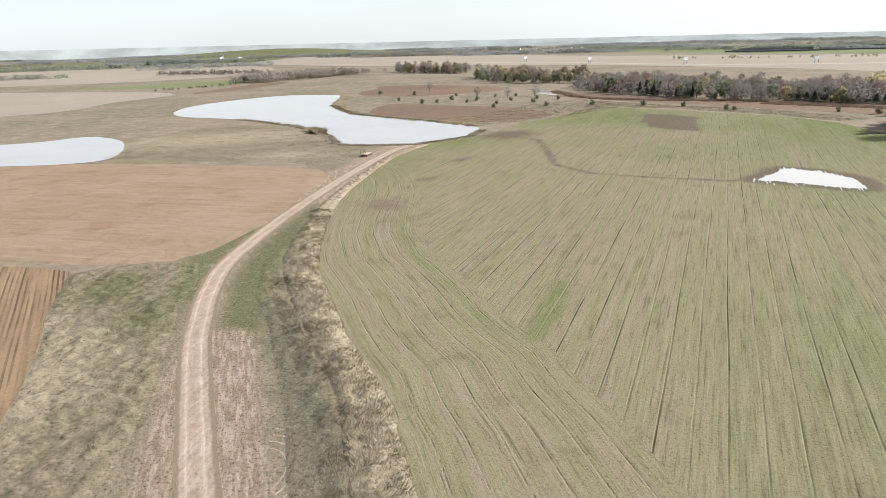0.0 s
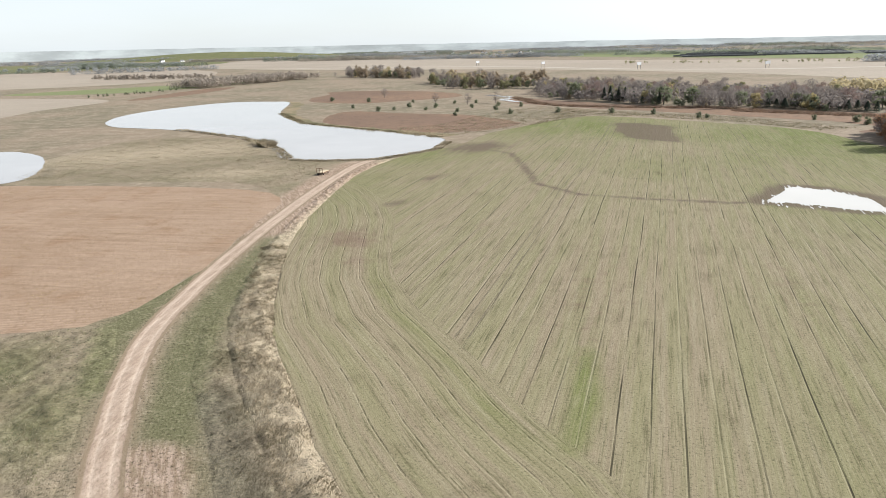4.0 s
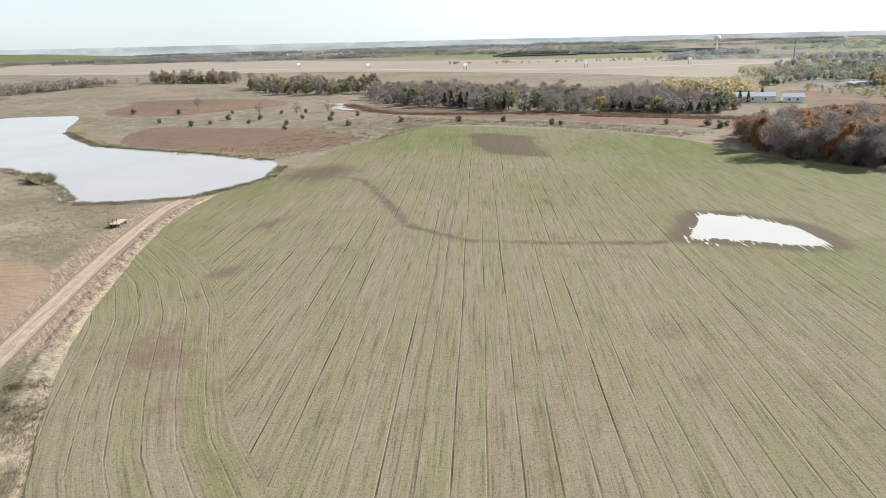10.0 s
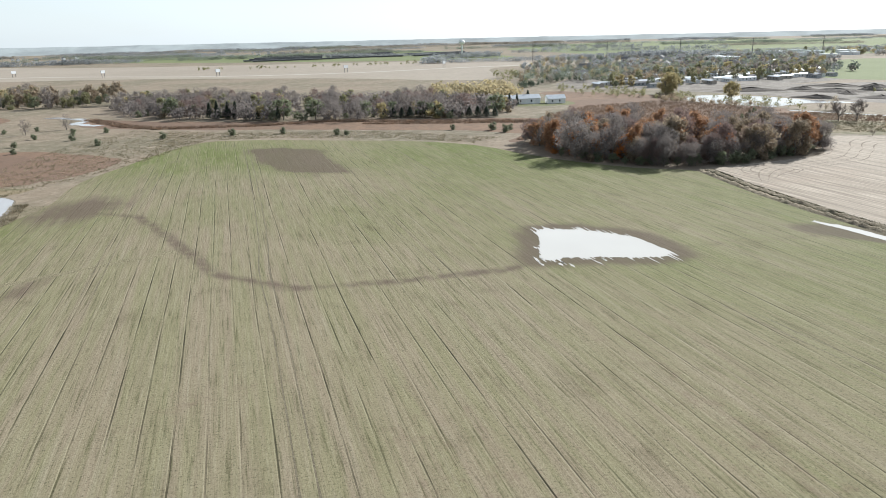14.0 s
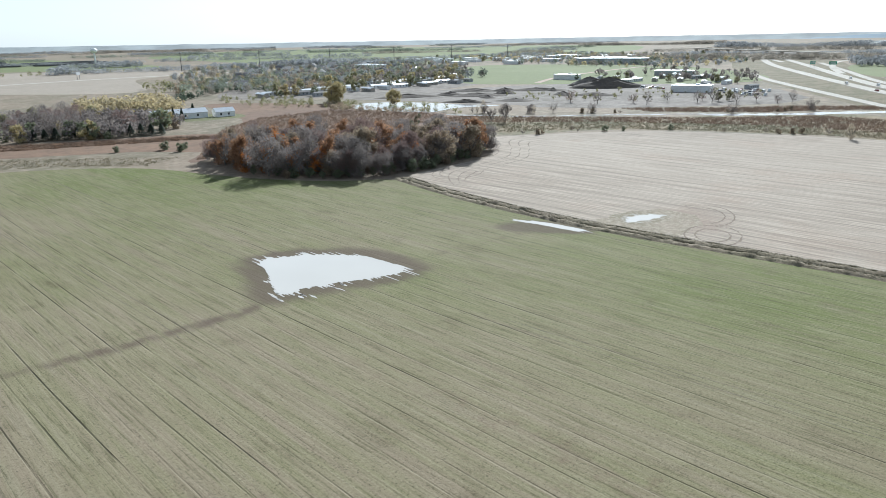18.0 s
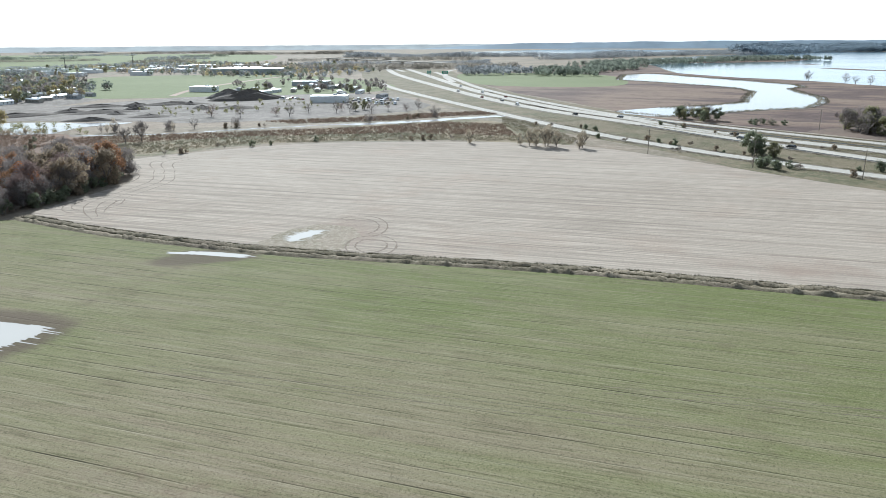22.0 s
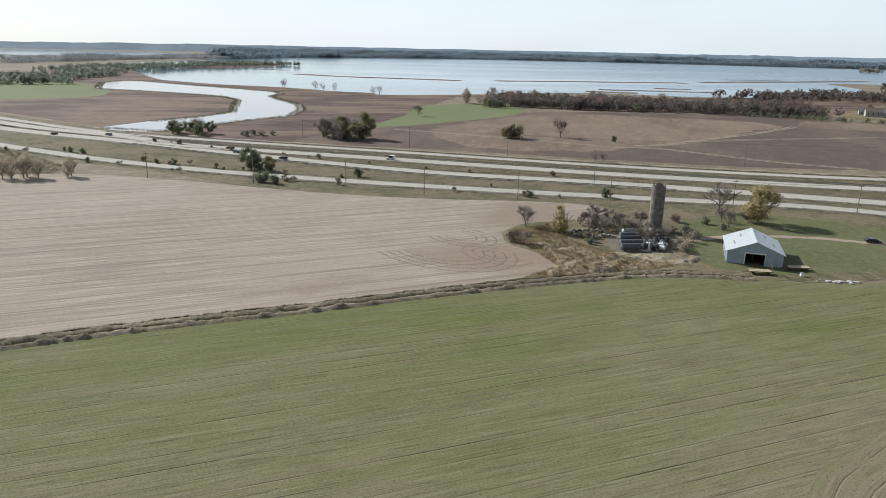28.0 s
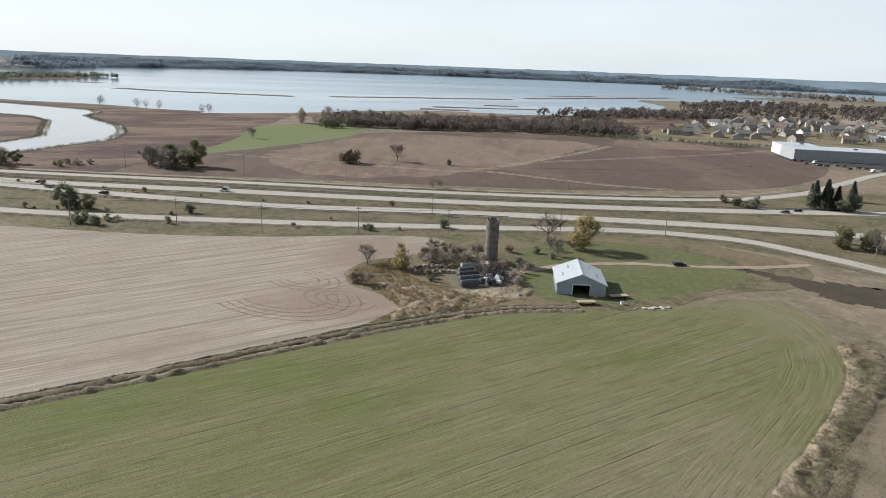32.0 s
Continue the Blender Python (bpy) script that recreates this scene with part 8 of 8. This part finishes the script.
for pts, w in (([(395, -190), (324, -218), (255, -241), (224, -262), (162, -268), (118, -283)], 1.6), ([(231, -479), (228, -400), (230, -356), (231, -288), (240, -258)], 1.8), ([(118, -560), (150, -480), (200, -380), (236, -300)], 1.4)):
    for off in (0.0, 3.6):
        ribbon("pale_streak", pts, w * (1.3 if off else 0.9), 0.05 + 0.02 * (w - 1.2) + 0.0012 * off, "thatch", "pale dry track across the fallow field", "field", rag=0.7, n=16, offset=off)
patch("pale_fallow", [(408, -378), (360, -440), (331, -452), (290, -476), (246, -480), (236, -400), (228, -300), (232, -262), (258, -196), (300, -170), (370, -205), (404, -280)], 0.0485, "fallow", "lighter tan half of the fallow field", "field", smooth=8, rag=5.0)
patch("pale_fallow", [(247, -560), (200, -574), (150, -560), (150, -530), (208, -490), (240, -500)], 0.0485, "fallow", "lighter tan strip of the fallow field", "field", smooth=6, rag=2.0)
patch("suburb_ground", [(250, -618), (275, -930), (190, -1100), (10, -1020), (10, -760), (90, -690), (170, -640)], 0.05, "grass", "lawns and drives between the houses", "lawn", rag=4)
patch("shore_marsh", [(640, -490), (534, -630), (436, -830), (410, -1000), (290, -930), (260, -620), (330, -540), (440, -440), (560, -460)], 0.038, "fen", "brown marsh along the lake shore", "marsh", rag=3)
patch("park_lawn", [(60, -860), (20, -780), (-60, -820), (-90, -960), (0, -1000)], 0.06, "greenf", "green sports lawn by the houses", "lawn")
patch("tan_field_4", [(120, -1150), (20, -1100), (-200, -1150), (-260, -1400), (60, -1450)], 0.055, "tan", "tan field behind the houses")
for off in (-0.9, 0.9):
    for pts in ([(44, 12), (30, -20), (22, -50), (24, -78), (36, -96)], [(80, -22), (58, -44), (46, -70), (42, -90)], [(30, 30), (22, 0), (16, -30), (16, -60)]):
        ribbon("wheel_rut", pts, 0.12, 0.0645, "drill", "curving tractor wheel rut in the crop", "soil", offset=off, rag=0.05)

# ---- the farmstead ----
patch("farm_yard", [(116, 10), (112, -8), (112, -18), (119, -24), (130, -25.5), (139, -27), (148, -36), (150, -50), (146, -60), (143, -70), (143, -82), (147, -91), (150, -95), (110, -140), (60, -156), (30, -148), (26, -120), (44, -96), (54, -70), (66, -56), (88, -40), (102, -16)], 0.0555, "roadside", "weedy farmyard grass", "yard", rag=0.8)
patch("farm_lawn_1", [(112, -84), (118, -100), (108, -128), (70, -140), (44, -124), (48, -96), (60, -76), (72, -58), (86, -52), (94, -58), (104, -64)], 0.069, "lawn", "green farmyard grass", "lawn", rag=0.6)
ribbon("farm_lane", [(108, -58), (104, -74), (96, -92), (80, -108), (64, -118), (44, -134), (28, -152)], 3.2, 0.079, "track", "faint dirt farm lane", "track", rag=0.5)
patch("dark_soil", [(50, -129), (40, -124), (30, -119), (17, -112), (2, -110), (-14, -112), (-12, -130), (9, -134), (28, -130)], 0.0735, "soil", "dark bare soil by the field gate", "soil", smooth=14, rag=2.0)


def wagon(x, y, turn, rails, label):
    """A flat hay wagon on four wheels, with or without an end rack."""
    ob = bare("hay_wagon", "", label, "wagon")
    for k in range(6):
        part("plank", block(-2.8, 2.8, -1.15 + 0.385 * k, -0.79 + 0.385 * k, 0.95, 1.03), "deck", ob)
    part("frame", block(-2.9, 2.9, -1.2, 1.2, 0.8, 0.945), "rusty", ob)
    for px in (-1.9, 1.9):
        part("axle", block(px - 0.06, px + 0.06, -1.0, 1.0, 0.36, 0.46), "rusty", ob)
        for s in (-1, 1):
            w = part("wheel", tube((px, s * 0.95, 0.4), (px, s * 1.15, 0.4), 0.4, 0.4, 14), "tyre", ob)
            part("rim", tube((px, s * 1.14, 0.4), (px, s * 1.18, 0.4), 0.22, 0.22, 10), "rusty", w)
    part("drawbar", block(2.8, 4.6, -0.07, 0.07, 0.55, 0.68), "rusty", ob)
    if rails:
        rack = part("rack", block(-2.85, -2.75, -1.15, 1.15, 2.4, 2.5), "rusty", ob)
        for py in (-1.1, 0, 1.1):
            part("rack_post", block(-2.85, -2.75, py - 0.05, py + 0.05, 1.03, 2.4), "rusty", rack)
    return put(ob, x, y, turn)


for x, y, w, d, h in ((66, -63, 0.5, 0.5, 0.9), (93, -50, 0.4, 0.4, 0.6)):
    bm = block(-w, w, -d, d, 0, h, None, 0.12)
    ob = bare("feed_tub", "", "pale plastic tub lying in the grass", "tub", "", (x, y, 0.05), 40)
    part("shell", bm, "white", ob)
    part("rim", block(-w - 0.05, w + 0.05, -d - 0.05, d + 0.05, h, h + 0.06), "greym", ob)
wagon(74.3, -56.2, 42, True, "hay wagon with pale plank bed and rusty end rack")
wagon(69, -68, 45, False, "small flat wagon with a pale plank bed")
wagon(-29, 277, 70, True, "rusty flat hay wagon parked by the dirt track")
RJ = random.Random(97)
for k in range(26):
    u = RJ.random() ** 0.6
    x, y = 62 - 7.5 * u + RJ.uniform(-0.8, 0.8), -60.5 - 8 * u + RJ.uniform(-0.9, 0.9)
    bm = bmesh.new()
    bmesh.ops.create_icosphere(bm, subdivisions=1, radius=RJ.uniform(0.25, 0.7))
    for v in bm.verts:
        v.co *= RJ.uniform(0.7, 1.25)
        v.co.z = max(v.co.z * 0.6, -0.15)
    ob = bare("rubble_stone", "", "pale broken concrete lump at the field edge", "rubble", "rubble row", (x, y, 0.2))
    part("lump", bm, "stone", ob)


def tank(x, y, turn, r, l, mat, label, z=0.0):
    """A dished steel tank lying on two cradles."""
    ob = bare("steel_tank", "", label, "tank", "scrap yard")
    bm = tube((-l / 2, 0, r + 0.25), (l / 2, 0, r + 0.25), r, r, 16)
    part("shell", bm, mat, ob)
    for s in (-1, 1):
        part("end_cap", tube((s * l / 2, 0, r + 0.25), (s * (l / 2 + r * 0.3), 0, r + 0.25), r * 0.98, r * 0.5, 16), mat, ob)
        part("cradle", block(s * l * 0.3 - 0.12, s * l * 0.3 + 0.12, -r * 0.8, r * 0.8, 0, 0.42), "rusty", ob)
    return put(ob, x, y, turn, z)


def drum(x, y, mat, z=0.0):
    ob = bare("oil_drum", "", "old steel drum standing in the scrap yard", "drum", "scrap yard")
    part("shell", tube((0, 0, 0), (0, 0, 0.88), 0.29, 0.29, 12), mat, ob)
    part("ring", tube((0, 0, 0.42), (0, 0, 0.47), 0.305, 0.305, 12), mat, ob)
    return put(ob, x, y, 0, z)


def crate(x, y, turn, w, d, h, mat, z=0.0):
    ob = bare("scrap_machine", "", "derelict machine housing with open frame", "machine", "scrap yard")
    part("housing", block(-w / 2, w / 2, -d / 2, d / 2, 0.15, h, None, 0.06), mat, ob)
    part("base", block(-w / 2 - 0.1, w / 2 + 0.1, -d / 2, d / 2, 0, 0.15), "rusty", ob)
    for s in (-1, 1):
        part("post", block(s * w / 2 - 0.06, s * w / 2 + 0.06, -0.06, 0.06, h, h + 0.7), "darkm", ob)
    part("bar", block(-w / 2, w / 2, -0.05, 0.05, h + 0.6, h + 0.7), "darkm", ob)
    part("panel", block(-w / 4, w / 4, -d / 2 - 0.03, -d / 2 + 0.01, 0.4, h * 0.7), "dark", ob)
    return put(ob, x, y, turn, z)


def ruin():
    """Broken foot walls of an old barn, built of rough stones."""
    ob = bare("ruined_wall", "", "broken pinkish stone walls of a fallen barn", "ruin", "", (0, 0, 0))
    rnd = random.Random(5)
    for (x0, y0), (x1, y1), top in (((129.5, -48.5), (120.5, -57.5), 1.5), ((133.5, -52.5), (124.5, -62), 1.9), ((129.5, -48.5), (133.5, -52.5), 1.1)):
        a, b = Vector((x0, y0)), Vector((x1, y1))
        d = (b - a).normalized()
        run, count = (b - a).length, int((b - a).length / 0.75)
        for k in range(count):
            z = 0.0
            high = top * (0.35 + 0.75 * abs(noise.noise(Vector((k * 0.45, top, 1))))) * (0.2 if rnd.random() < 0.12 else 1.0)
            while z < high:
                h = rnd.uniform(0.35, 0.55)
                p = a + d * (run * (k + 0.5) / count + rnd.uniform(-0.06, 0.06))
                bm = block(-0.36, 0.36, -0.24, 0.24, 0, h - 0.03, None, 0.05)
                bmesh.ops.transform(bm, verts=bm.verts, matrix=Matrix.Translation((p.x, p.y, z)) @ Matrix.Rotation(math.atan2(d.y, d.x) + rnd.uniform(-0.1, 0.1), 4, "Z"))
                part("stone", bm, rnd.choice(("faded", "faded", "stone", "deck")), ob)
                z += h
    return ob


ruin()
tank(109.2, -48.2, 55, 1.0, 5.6, "tankm", "long blue-grey steel tank in the scrap yard")
tank(111.4, -51.6, 56, 1.1, 6.6, "tankm", "long grey steel tank in the scrap yard")
tank(114.2, -55.4, 56, 1.1, 6.6, "darkm", "dark rusting steel tank in the scrap yard")
tank(117.2, -59.4, 57, 1.0, 5.6, "tankm", "grey steel tank in the scrap yard")
tank(119.6, -63.6, 57, 1.0, 4.6, "pipe", "pale green steel tank in the scrap yard")
for _ in range(80):
    x, y = scatter([(106.6, -50), (101.5, -54.5), (106, -63), (112, -73), (117.5, -72), (113, -62)], 1, RJ)[0]
    k = RJ.random()
    if k < 0.4:
        crate(x, y, RJ.uniform(0, 180), RJ.uniform(1.0, 2.6), RJ.uniform(0.9, 1.8), RJ.uniform(0.9, 2.7), RJ.choice(("tankm", "darkm", "rusty", "darkm", "wood", "greym", "white")))
    elif k < 0.75:
        drum(x, y, RJ.choice(("rusty", "darkm", "darkm", "greym")))
    else:
        tank(x, y, RJ.uniform(0, 180), RJ.uniform(0.4, 0.7), RJ.uniform(1.4, 2.8), RJ.choice(("rusty", "greym", "white", "darkm")), "small steel tank among the scrap")


# ---- grass and weeds ----
def tufts(name, poly, count, h, mat, label, seed, blades=5, w=0.04, keep_off=True):
    """Tufts of long grass: a few bent blades each, in one mesh."""
    rnd = random.Random(seed)
    vs, fs = [], []
    for x, y in scatter_quick(poly, int(count * 1.4), rnd, keep_off):
        k = h * rnd.uniform(0.4, 1.1)
        way = 3.0 * noise.noise(Vector((x * 0.15, y * 0.15, 9)))
        foot = 0.02 + stand_on(x, y) if (x < 16 and y < 310) or (85 < x < 136 and y < 0) else 0.02
        for _ in range(blades):
            a = way + rnd.gauss(0.0, 0.8)
            lean = rnd.uniform(0.4, 1.3) * k
            bx, by = x + rnd.uniform(-0.3, 0.3), y + rnd.uniform(-0.3, 0.3)
            sx, sy = -math.sin(a) * w * k * 2, math.cos(a) * w * k * 2
            m = len(vs)
            vs += [(bx - sx, by - sy, foot), (bx + sx, by + sy, foot), (bx + math.cos(a) * lean, by + math.sin(a) * lean, foot + k * rnd.uniform(0.3, 0.9))]
            fs.append((m, m + 1, m + 2))
    return tagged(mesh_part(name, vs, fs, mat), label, "grass", "", "stuff")


ROADS = [([tuple(q) for q in smooth_loop(line, False, 4)], w) for line, w in ((FRONTAGE, 4.6), (NEAR_MAIN, 5.8), (FAR_MAIN, 5.8), (FAR_RAMP, 4.4))]


def on_road(p):
    return p[0] > 20 and p[1] < 60 and any(line_dist(p, line) < w for line, w in ROADS)


def scatter_quick(poly, count, rnd, keep_off=True):
    """Places in drifts inside an outline, picked from its triangles by their area."""
    from mathutils import geometry
    tris = [[Vector(poly[i]) for i in tri] for tri in geometry.tessellate_polygon([[Vector((x, y, 0)) for x, y in poly]])]
    sizes = list(itertools.accumulate(abs((b - a).cross(c - a)) for a, b, c in tris))
    out = []
    while len(out) < count:
        a, b, c = tris[min(bisect_of(sizes, rnd.random() * sizes[-1]), len(tris) - 1)]
        u, v = rnd.random(), rnd.random()
        if u + v > 1:
            u, v = 1 - u, 1 - v
        p = tuple(a + (b - a) * u + (c - a) * v)
        if noise.noise(Vector((p[0] * 0.22, p[1] * 0.22, 0))) + 0.5 * noise.noise(Vector((p[0] * 0.9, p[1] * 0.9, 5))) > rnd.uniform(-0.7, 0.45) and not (keep_off and on_road(p)):
            out.append(p)
    return out


def bisect_of(sizes, x):
    lo, hi = 0, len(sizes)
    while lo < hi:
        mid = (lo + hi) // 2
        lo, hi = (mid + 1, hi) if sizes[mid] < x else (lo, mid)
    return lo




def beside(line, near, far):
    """Plan outline between two distances to the left of a line."""
    a, b = [], []
    for i, p in enumerate(line):
        u, v = Vector(line[max(i - 1, 0)]), Vector(line[min(i + 1, len(line) - 1)])
        d = (v - u).normalized()
        a.append((p[0] - d.y * near, p[1] + d.x * near))
        b.append((p[0] - d.y * far, p[1] + d.x * far))
    return a + b[::-1]


tufts("long_grass", beside(EDGE_W[:9], 0.2, 6.0), 11000, 0.5, "blade_pale", "bleached long grass along the crop edge", 1)
tufts("long_grass", beside(EDGE_W[:7], 6.2, 9.4), 3000, 0.42, "blade_dark", "dark weeds in the hollow beside the crop", 2)
tufts("long_grass", [(-46, 45), (-56, 84), (-67, 110), (-75, 134), (-60, 141), (-50, 118), (-40, 84), (-34, 45)], 5000, 0.36, "blade_pale", "pale tangled grass by the corn stubble", 3)
tufts("long_grass", [(-46, 55), (-62, 108), (-70, 132), (-56, 140), (-47, 125), (-42, 90), (-36, 55)], 1300, 0.35, "blade_green", "green weeds in the verge", 4)
tufts("long_grass", [(-44, 60), (-34, 30), (-12, 20), (-4, 40), (-14, 74), (-26, 112), (-33, 150), (-34, 200), (-42, 200), (-40, 110)], 6000, 0.28, "blade_mix", "short dry grass beside the track", 14)
patch("weed_bed", [(111, -8), (112, -18), (119, -24), (130, -25.5), (140, -28), (147, -37), (128, -44), (106, -36), (96, -42), (88, -40), (101, -17)], 0.0725, "mound_mix", "tawny weeds at the field corner", "verge", smooth=12, rag=0.9)
tufts("long_grass", strip(DITCH, 3.6), 6000, 0.6, "blade_dark", "dark tawny grass along the ditch", 5)
tufts("long_grass", [(112, -6), (113, -19), (128, -26), (139, -29), (147, -38), (146, -58), (128, -44), (104, -40), (92, -46), (100, -20)], 4200, 0.8, "blade_tawny", "tall tawny weeds round the farmstead", 6)
tufts("long_grass", beside([(4, -80), (11, -70), (6, -44), (9, -9), (12, 16)], 0.3, 8), 3500, 0.5, "blade_pale", "bleached long grass along the crop edge", 7)
VERGE = [(480, 40), (391, 30), (314, -2), (240, -30), (185, -70), (140, -112), (100, -150), (60, -166), (20, -160), (-20, -150), (0, -240), (60, -215), (131, -178), (190, -142), (250, -100), (340, -60), (430, -28)]
tufts("long_grass", VERGE, 9000, 0.5, "blade_mix", "dry tufted grass on the highway verge", 21)
tufts("long_grass", [(440, -20), (336, -60), (245, -100), (185, -142), (131, -176), (60, -214), (97, -216), (189, -150), (286, -92), (387, -34)], 5000, 0.5, "blade_mix", "dry tufted grass on the highway median", 22)
tufts("long_grass", [(460, -38), (387, -52), (286, -112), (189, -170), (97, -234), (60, -290), (90, -262), (135, -226), (205, -175), (310, -112), (416, -48)], 4000, 0.5, "blade_dark", "dry tufted grass on the highway median", 23)
tufts("long_grass", [(112, -84), (118, -100), (108, -128), (70, -150), (40, -140), (48, -96), (60, -76), (72, -62), (90, -80)], 4500, 0.3, "blade_green", "rough green grass in the farmyard", 24)
POND_S = [(18, 350), (11, 328), (-12, 308), (-32, 309), (-48, 316)]
tufts("reeds", beside([(-124, 436), (-79, 388), (-56, 343), (-48, 316)], 0.0, 4), 1500, 1.2, "blade_pale", "pale reeds on the pond bank", 8)
tufts("reeds", beside([(18, 366), (-5, 396), (-28, 420), (-56, 452), (-78, 520)], -3, 1.5), 2600, 1.0, "blade_mix", "brown reeds on the pond bank", 9)
tufts("reeds", strip([(286, 352), (262, 384), (228, 418), (200, 446)], 5), 1800, 1.4, "blade_red", "brown reed bed before the wood", 11)
tufts("long_grass", beside(POND_S, 0.5, 5), 2600, 0.8, "blade_pale", "pale grass along the pond shore", 12)
tufts("reeds", strip([(96, 600), (102, 540), (112, 516), (154, 486), (197, 472), (219, 441), (258, 395), (285, 362)], 8), 5000, 1.7, "blade_red", "brown reed bed by the wood", 10)
tufts("reeds", [(-60, 350), (-57, 356), (-60, 364), (-65, 370), (-68, 366), (-64, 356)], 700, 3.0, "blade_pale", "tall tan reed clump on the pond bank", 13)

# ---- matted grass and scrap ground ----
for k, (line, off) in enumerate(((FRONTAGE, -6.0), (FRONTAGE, 6.5), (NEAR_MAIN, -8.5), (NEAR_MAIN, 8.0), (FAR_MAIN, 8.0), (FAR_MAIN, -8.0), (FAR_RAMP, 6.0), (FAR_RAMP, -6.5))):
    run = smooth_loop(line[2:-1], False, 8)
    side_line = [p + Vector(((q - p).normalized().y, -(q - p).normalized().x)) * off for p, q in zip(run, run[1:]) if 20 < p.x < 430]
    tufts("long_grass", strip([tuple(p) for p in side_line], 2.4), 2600, 0.7, "blade_dark" if k % 2 else "blade_mix", "dead grass along the road edge", 40 + k, keep_off=False)
patch("scrap_ground", [(112, -44), (100, -53), (103, -66), (110, -76), (122, -76), (125, -62)], 0.0835, "hollow", "dark ground patch of the scrap yard", "yard", rag=0.8)
for x, y, h in ((124, -47, 2.6), (121, -45, 2.0), (127, -49, 2.2), (138, -27.5, 3.0), (140, -30, 2.4), (104, -95, 2.0), (112, -98, 2.4), (120, -92, 3.0)):
    plant("bush" if h < 2.5 else "tan_bush", x, y, h, R1, "farmstead bushes")
tufts("long_grass", [(-20, 402), (8, 383), (22, 368), (36, 378), (70, 402), (118, 470), (100, 520), (60, 480), (20, 420)], 2600, 0.9, "blade_mix", "tan tussocks beside the marsh", 51)
tufts("long_grass", [(70, 402), (113, 446), (140, 430), (180, 380), (194, 345), (215, 350), (190, 410), (130, 470), (112, 500)], 3400, 0.9, "blade_mix", "tan tussocks at the end of the crop", 52)
tufts("reeds", [(322, 258), (358, 200), (364, 120), (352, 70), (372, 62), (392, 130), (386, 210), (350, 300)], 5200, 1.1, "blade_mix", "dry grass and reeds behind the harrowed field", 53)
tufts("reeds", [(386, 210), (392, 130), (374, 66), (430, 66), (446, 100), (424, 150), (404, 230), (392, 300), (352, 310)], 6500, 1.5, "blade_red", "brown reed bed along the creek", 54)
tufts("reeds", [(212, 338), (262, 312), (300, 270), (350, 312), (392, 310), (404, 330), (400, 400), (350, 415), (300, 400), (250, 366)], 6500, 1.6, "blade_red", "brown reeds behind the grove", 55)
RM = random.Random(131)
for line, count, kinds in (([(322, 236), (350, 196), (364, 150), (362, 100)], 16, ("scrub", "bush", "tan_bush")), ([(412, 300), (430, 220), (452, 150), (484, 100)], 22, ("scrub", "grey_dome", "poplar", "tan_bush", "bare")), ([(230, 342), (280, 312), (330, 300), (390, 330)], 14, ("scrub", "tan_bush", "bush"))):
    pts = smooth_loop(line, False, 20)
    for _ in range(count):
        p = RM.choice(pts)
        kind = RM.choice(kinds)
        plant(kind, p.x + RM.uniform(-4, 4), p.y + RM.uniform(-4, 4), RM.uniform(1.6, 3.2) if kind in ("scrub", "bush", "tan_bush") else RM.uniform(5, 9), RM, "creekside shrubs", True)
tufts("reeds", beside(RIVER, 0.0, 5.0), 2600, 1.5, "blade_mix", "brown reeds along the river", 56, 4, 0.05, False)
tufts("reeds", beside(RIVER, -4.0, 1.0), 1800, 1.5, "blade_dark", "dark reeds at the river edge", 57, 4, 0.05, False)
tufts("long_grass", [(11, -70), (7.5, -48), (8.5, -26), (10, -9), (12, 8), (5.5, 10), (4.3, -7), (1.5, -26), (-1, -48), (2, -72)], 3200, 0.5, "blade_pale", "bleached grass on the crop edge bank", 59)
tufts("long_grass", [(6, -60), (4, -40), (6, -20), (8, 4), (5, 6), (2.5, -20), (0.5, -44)], 1500, 0.4, "blade_green", "green weeds on the bank", 60)
tufts("reeds", [(446, 195), (458, 130), (482, 95), (492, 60), (512, 70), (502, 110), (482, 150), (462, 215)], 3000, 1.6, "blade_red", "brown reeds beyond the creek", 61)
tufts("long_grass", [(352, 70), (372, 62), (430, 66), (470, 60), (440, 46), (360, 36), (336, 46)], 3200, 0.9, "blade_mix", "tan grass by the fence-line trees", 62)
tufts("stubble", [(-43, 247), (-41, 201), (-46, 163), (-54, 143), (-70, 139), (-95, 145), (-160, 152), (-190, 280), (-104, 270)], 11000, 0.32, "blade_tawny", "tufts of brown stubble and weeds", 63)
tufts("long_grass", [(-46, 252), (-60, 272), (-140, 288), (-140, 330), (-128, 398), (-80, 385), (-56, 345), (-46, 312), (-32, 302), (-34, 270)], 8000, 0.5, "blade_pale", "pale rough grass beside the pond", 64)
# near-black blades draw the ditch's shade lines as well as its weeds
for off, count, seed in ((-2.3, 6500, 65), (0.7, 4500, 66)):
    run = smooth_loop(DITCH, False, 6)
    tufts("long_grass", strip([tuple(p + Vector(((q - p).normalized().y, -(q - p).normalized().x)) * off) for p, q in zip(run, run[1:])], 1.1), count, 0.75, "blade_shade", "dark weeds and painted shade along the ditch", seed)
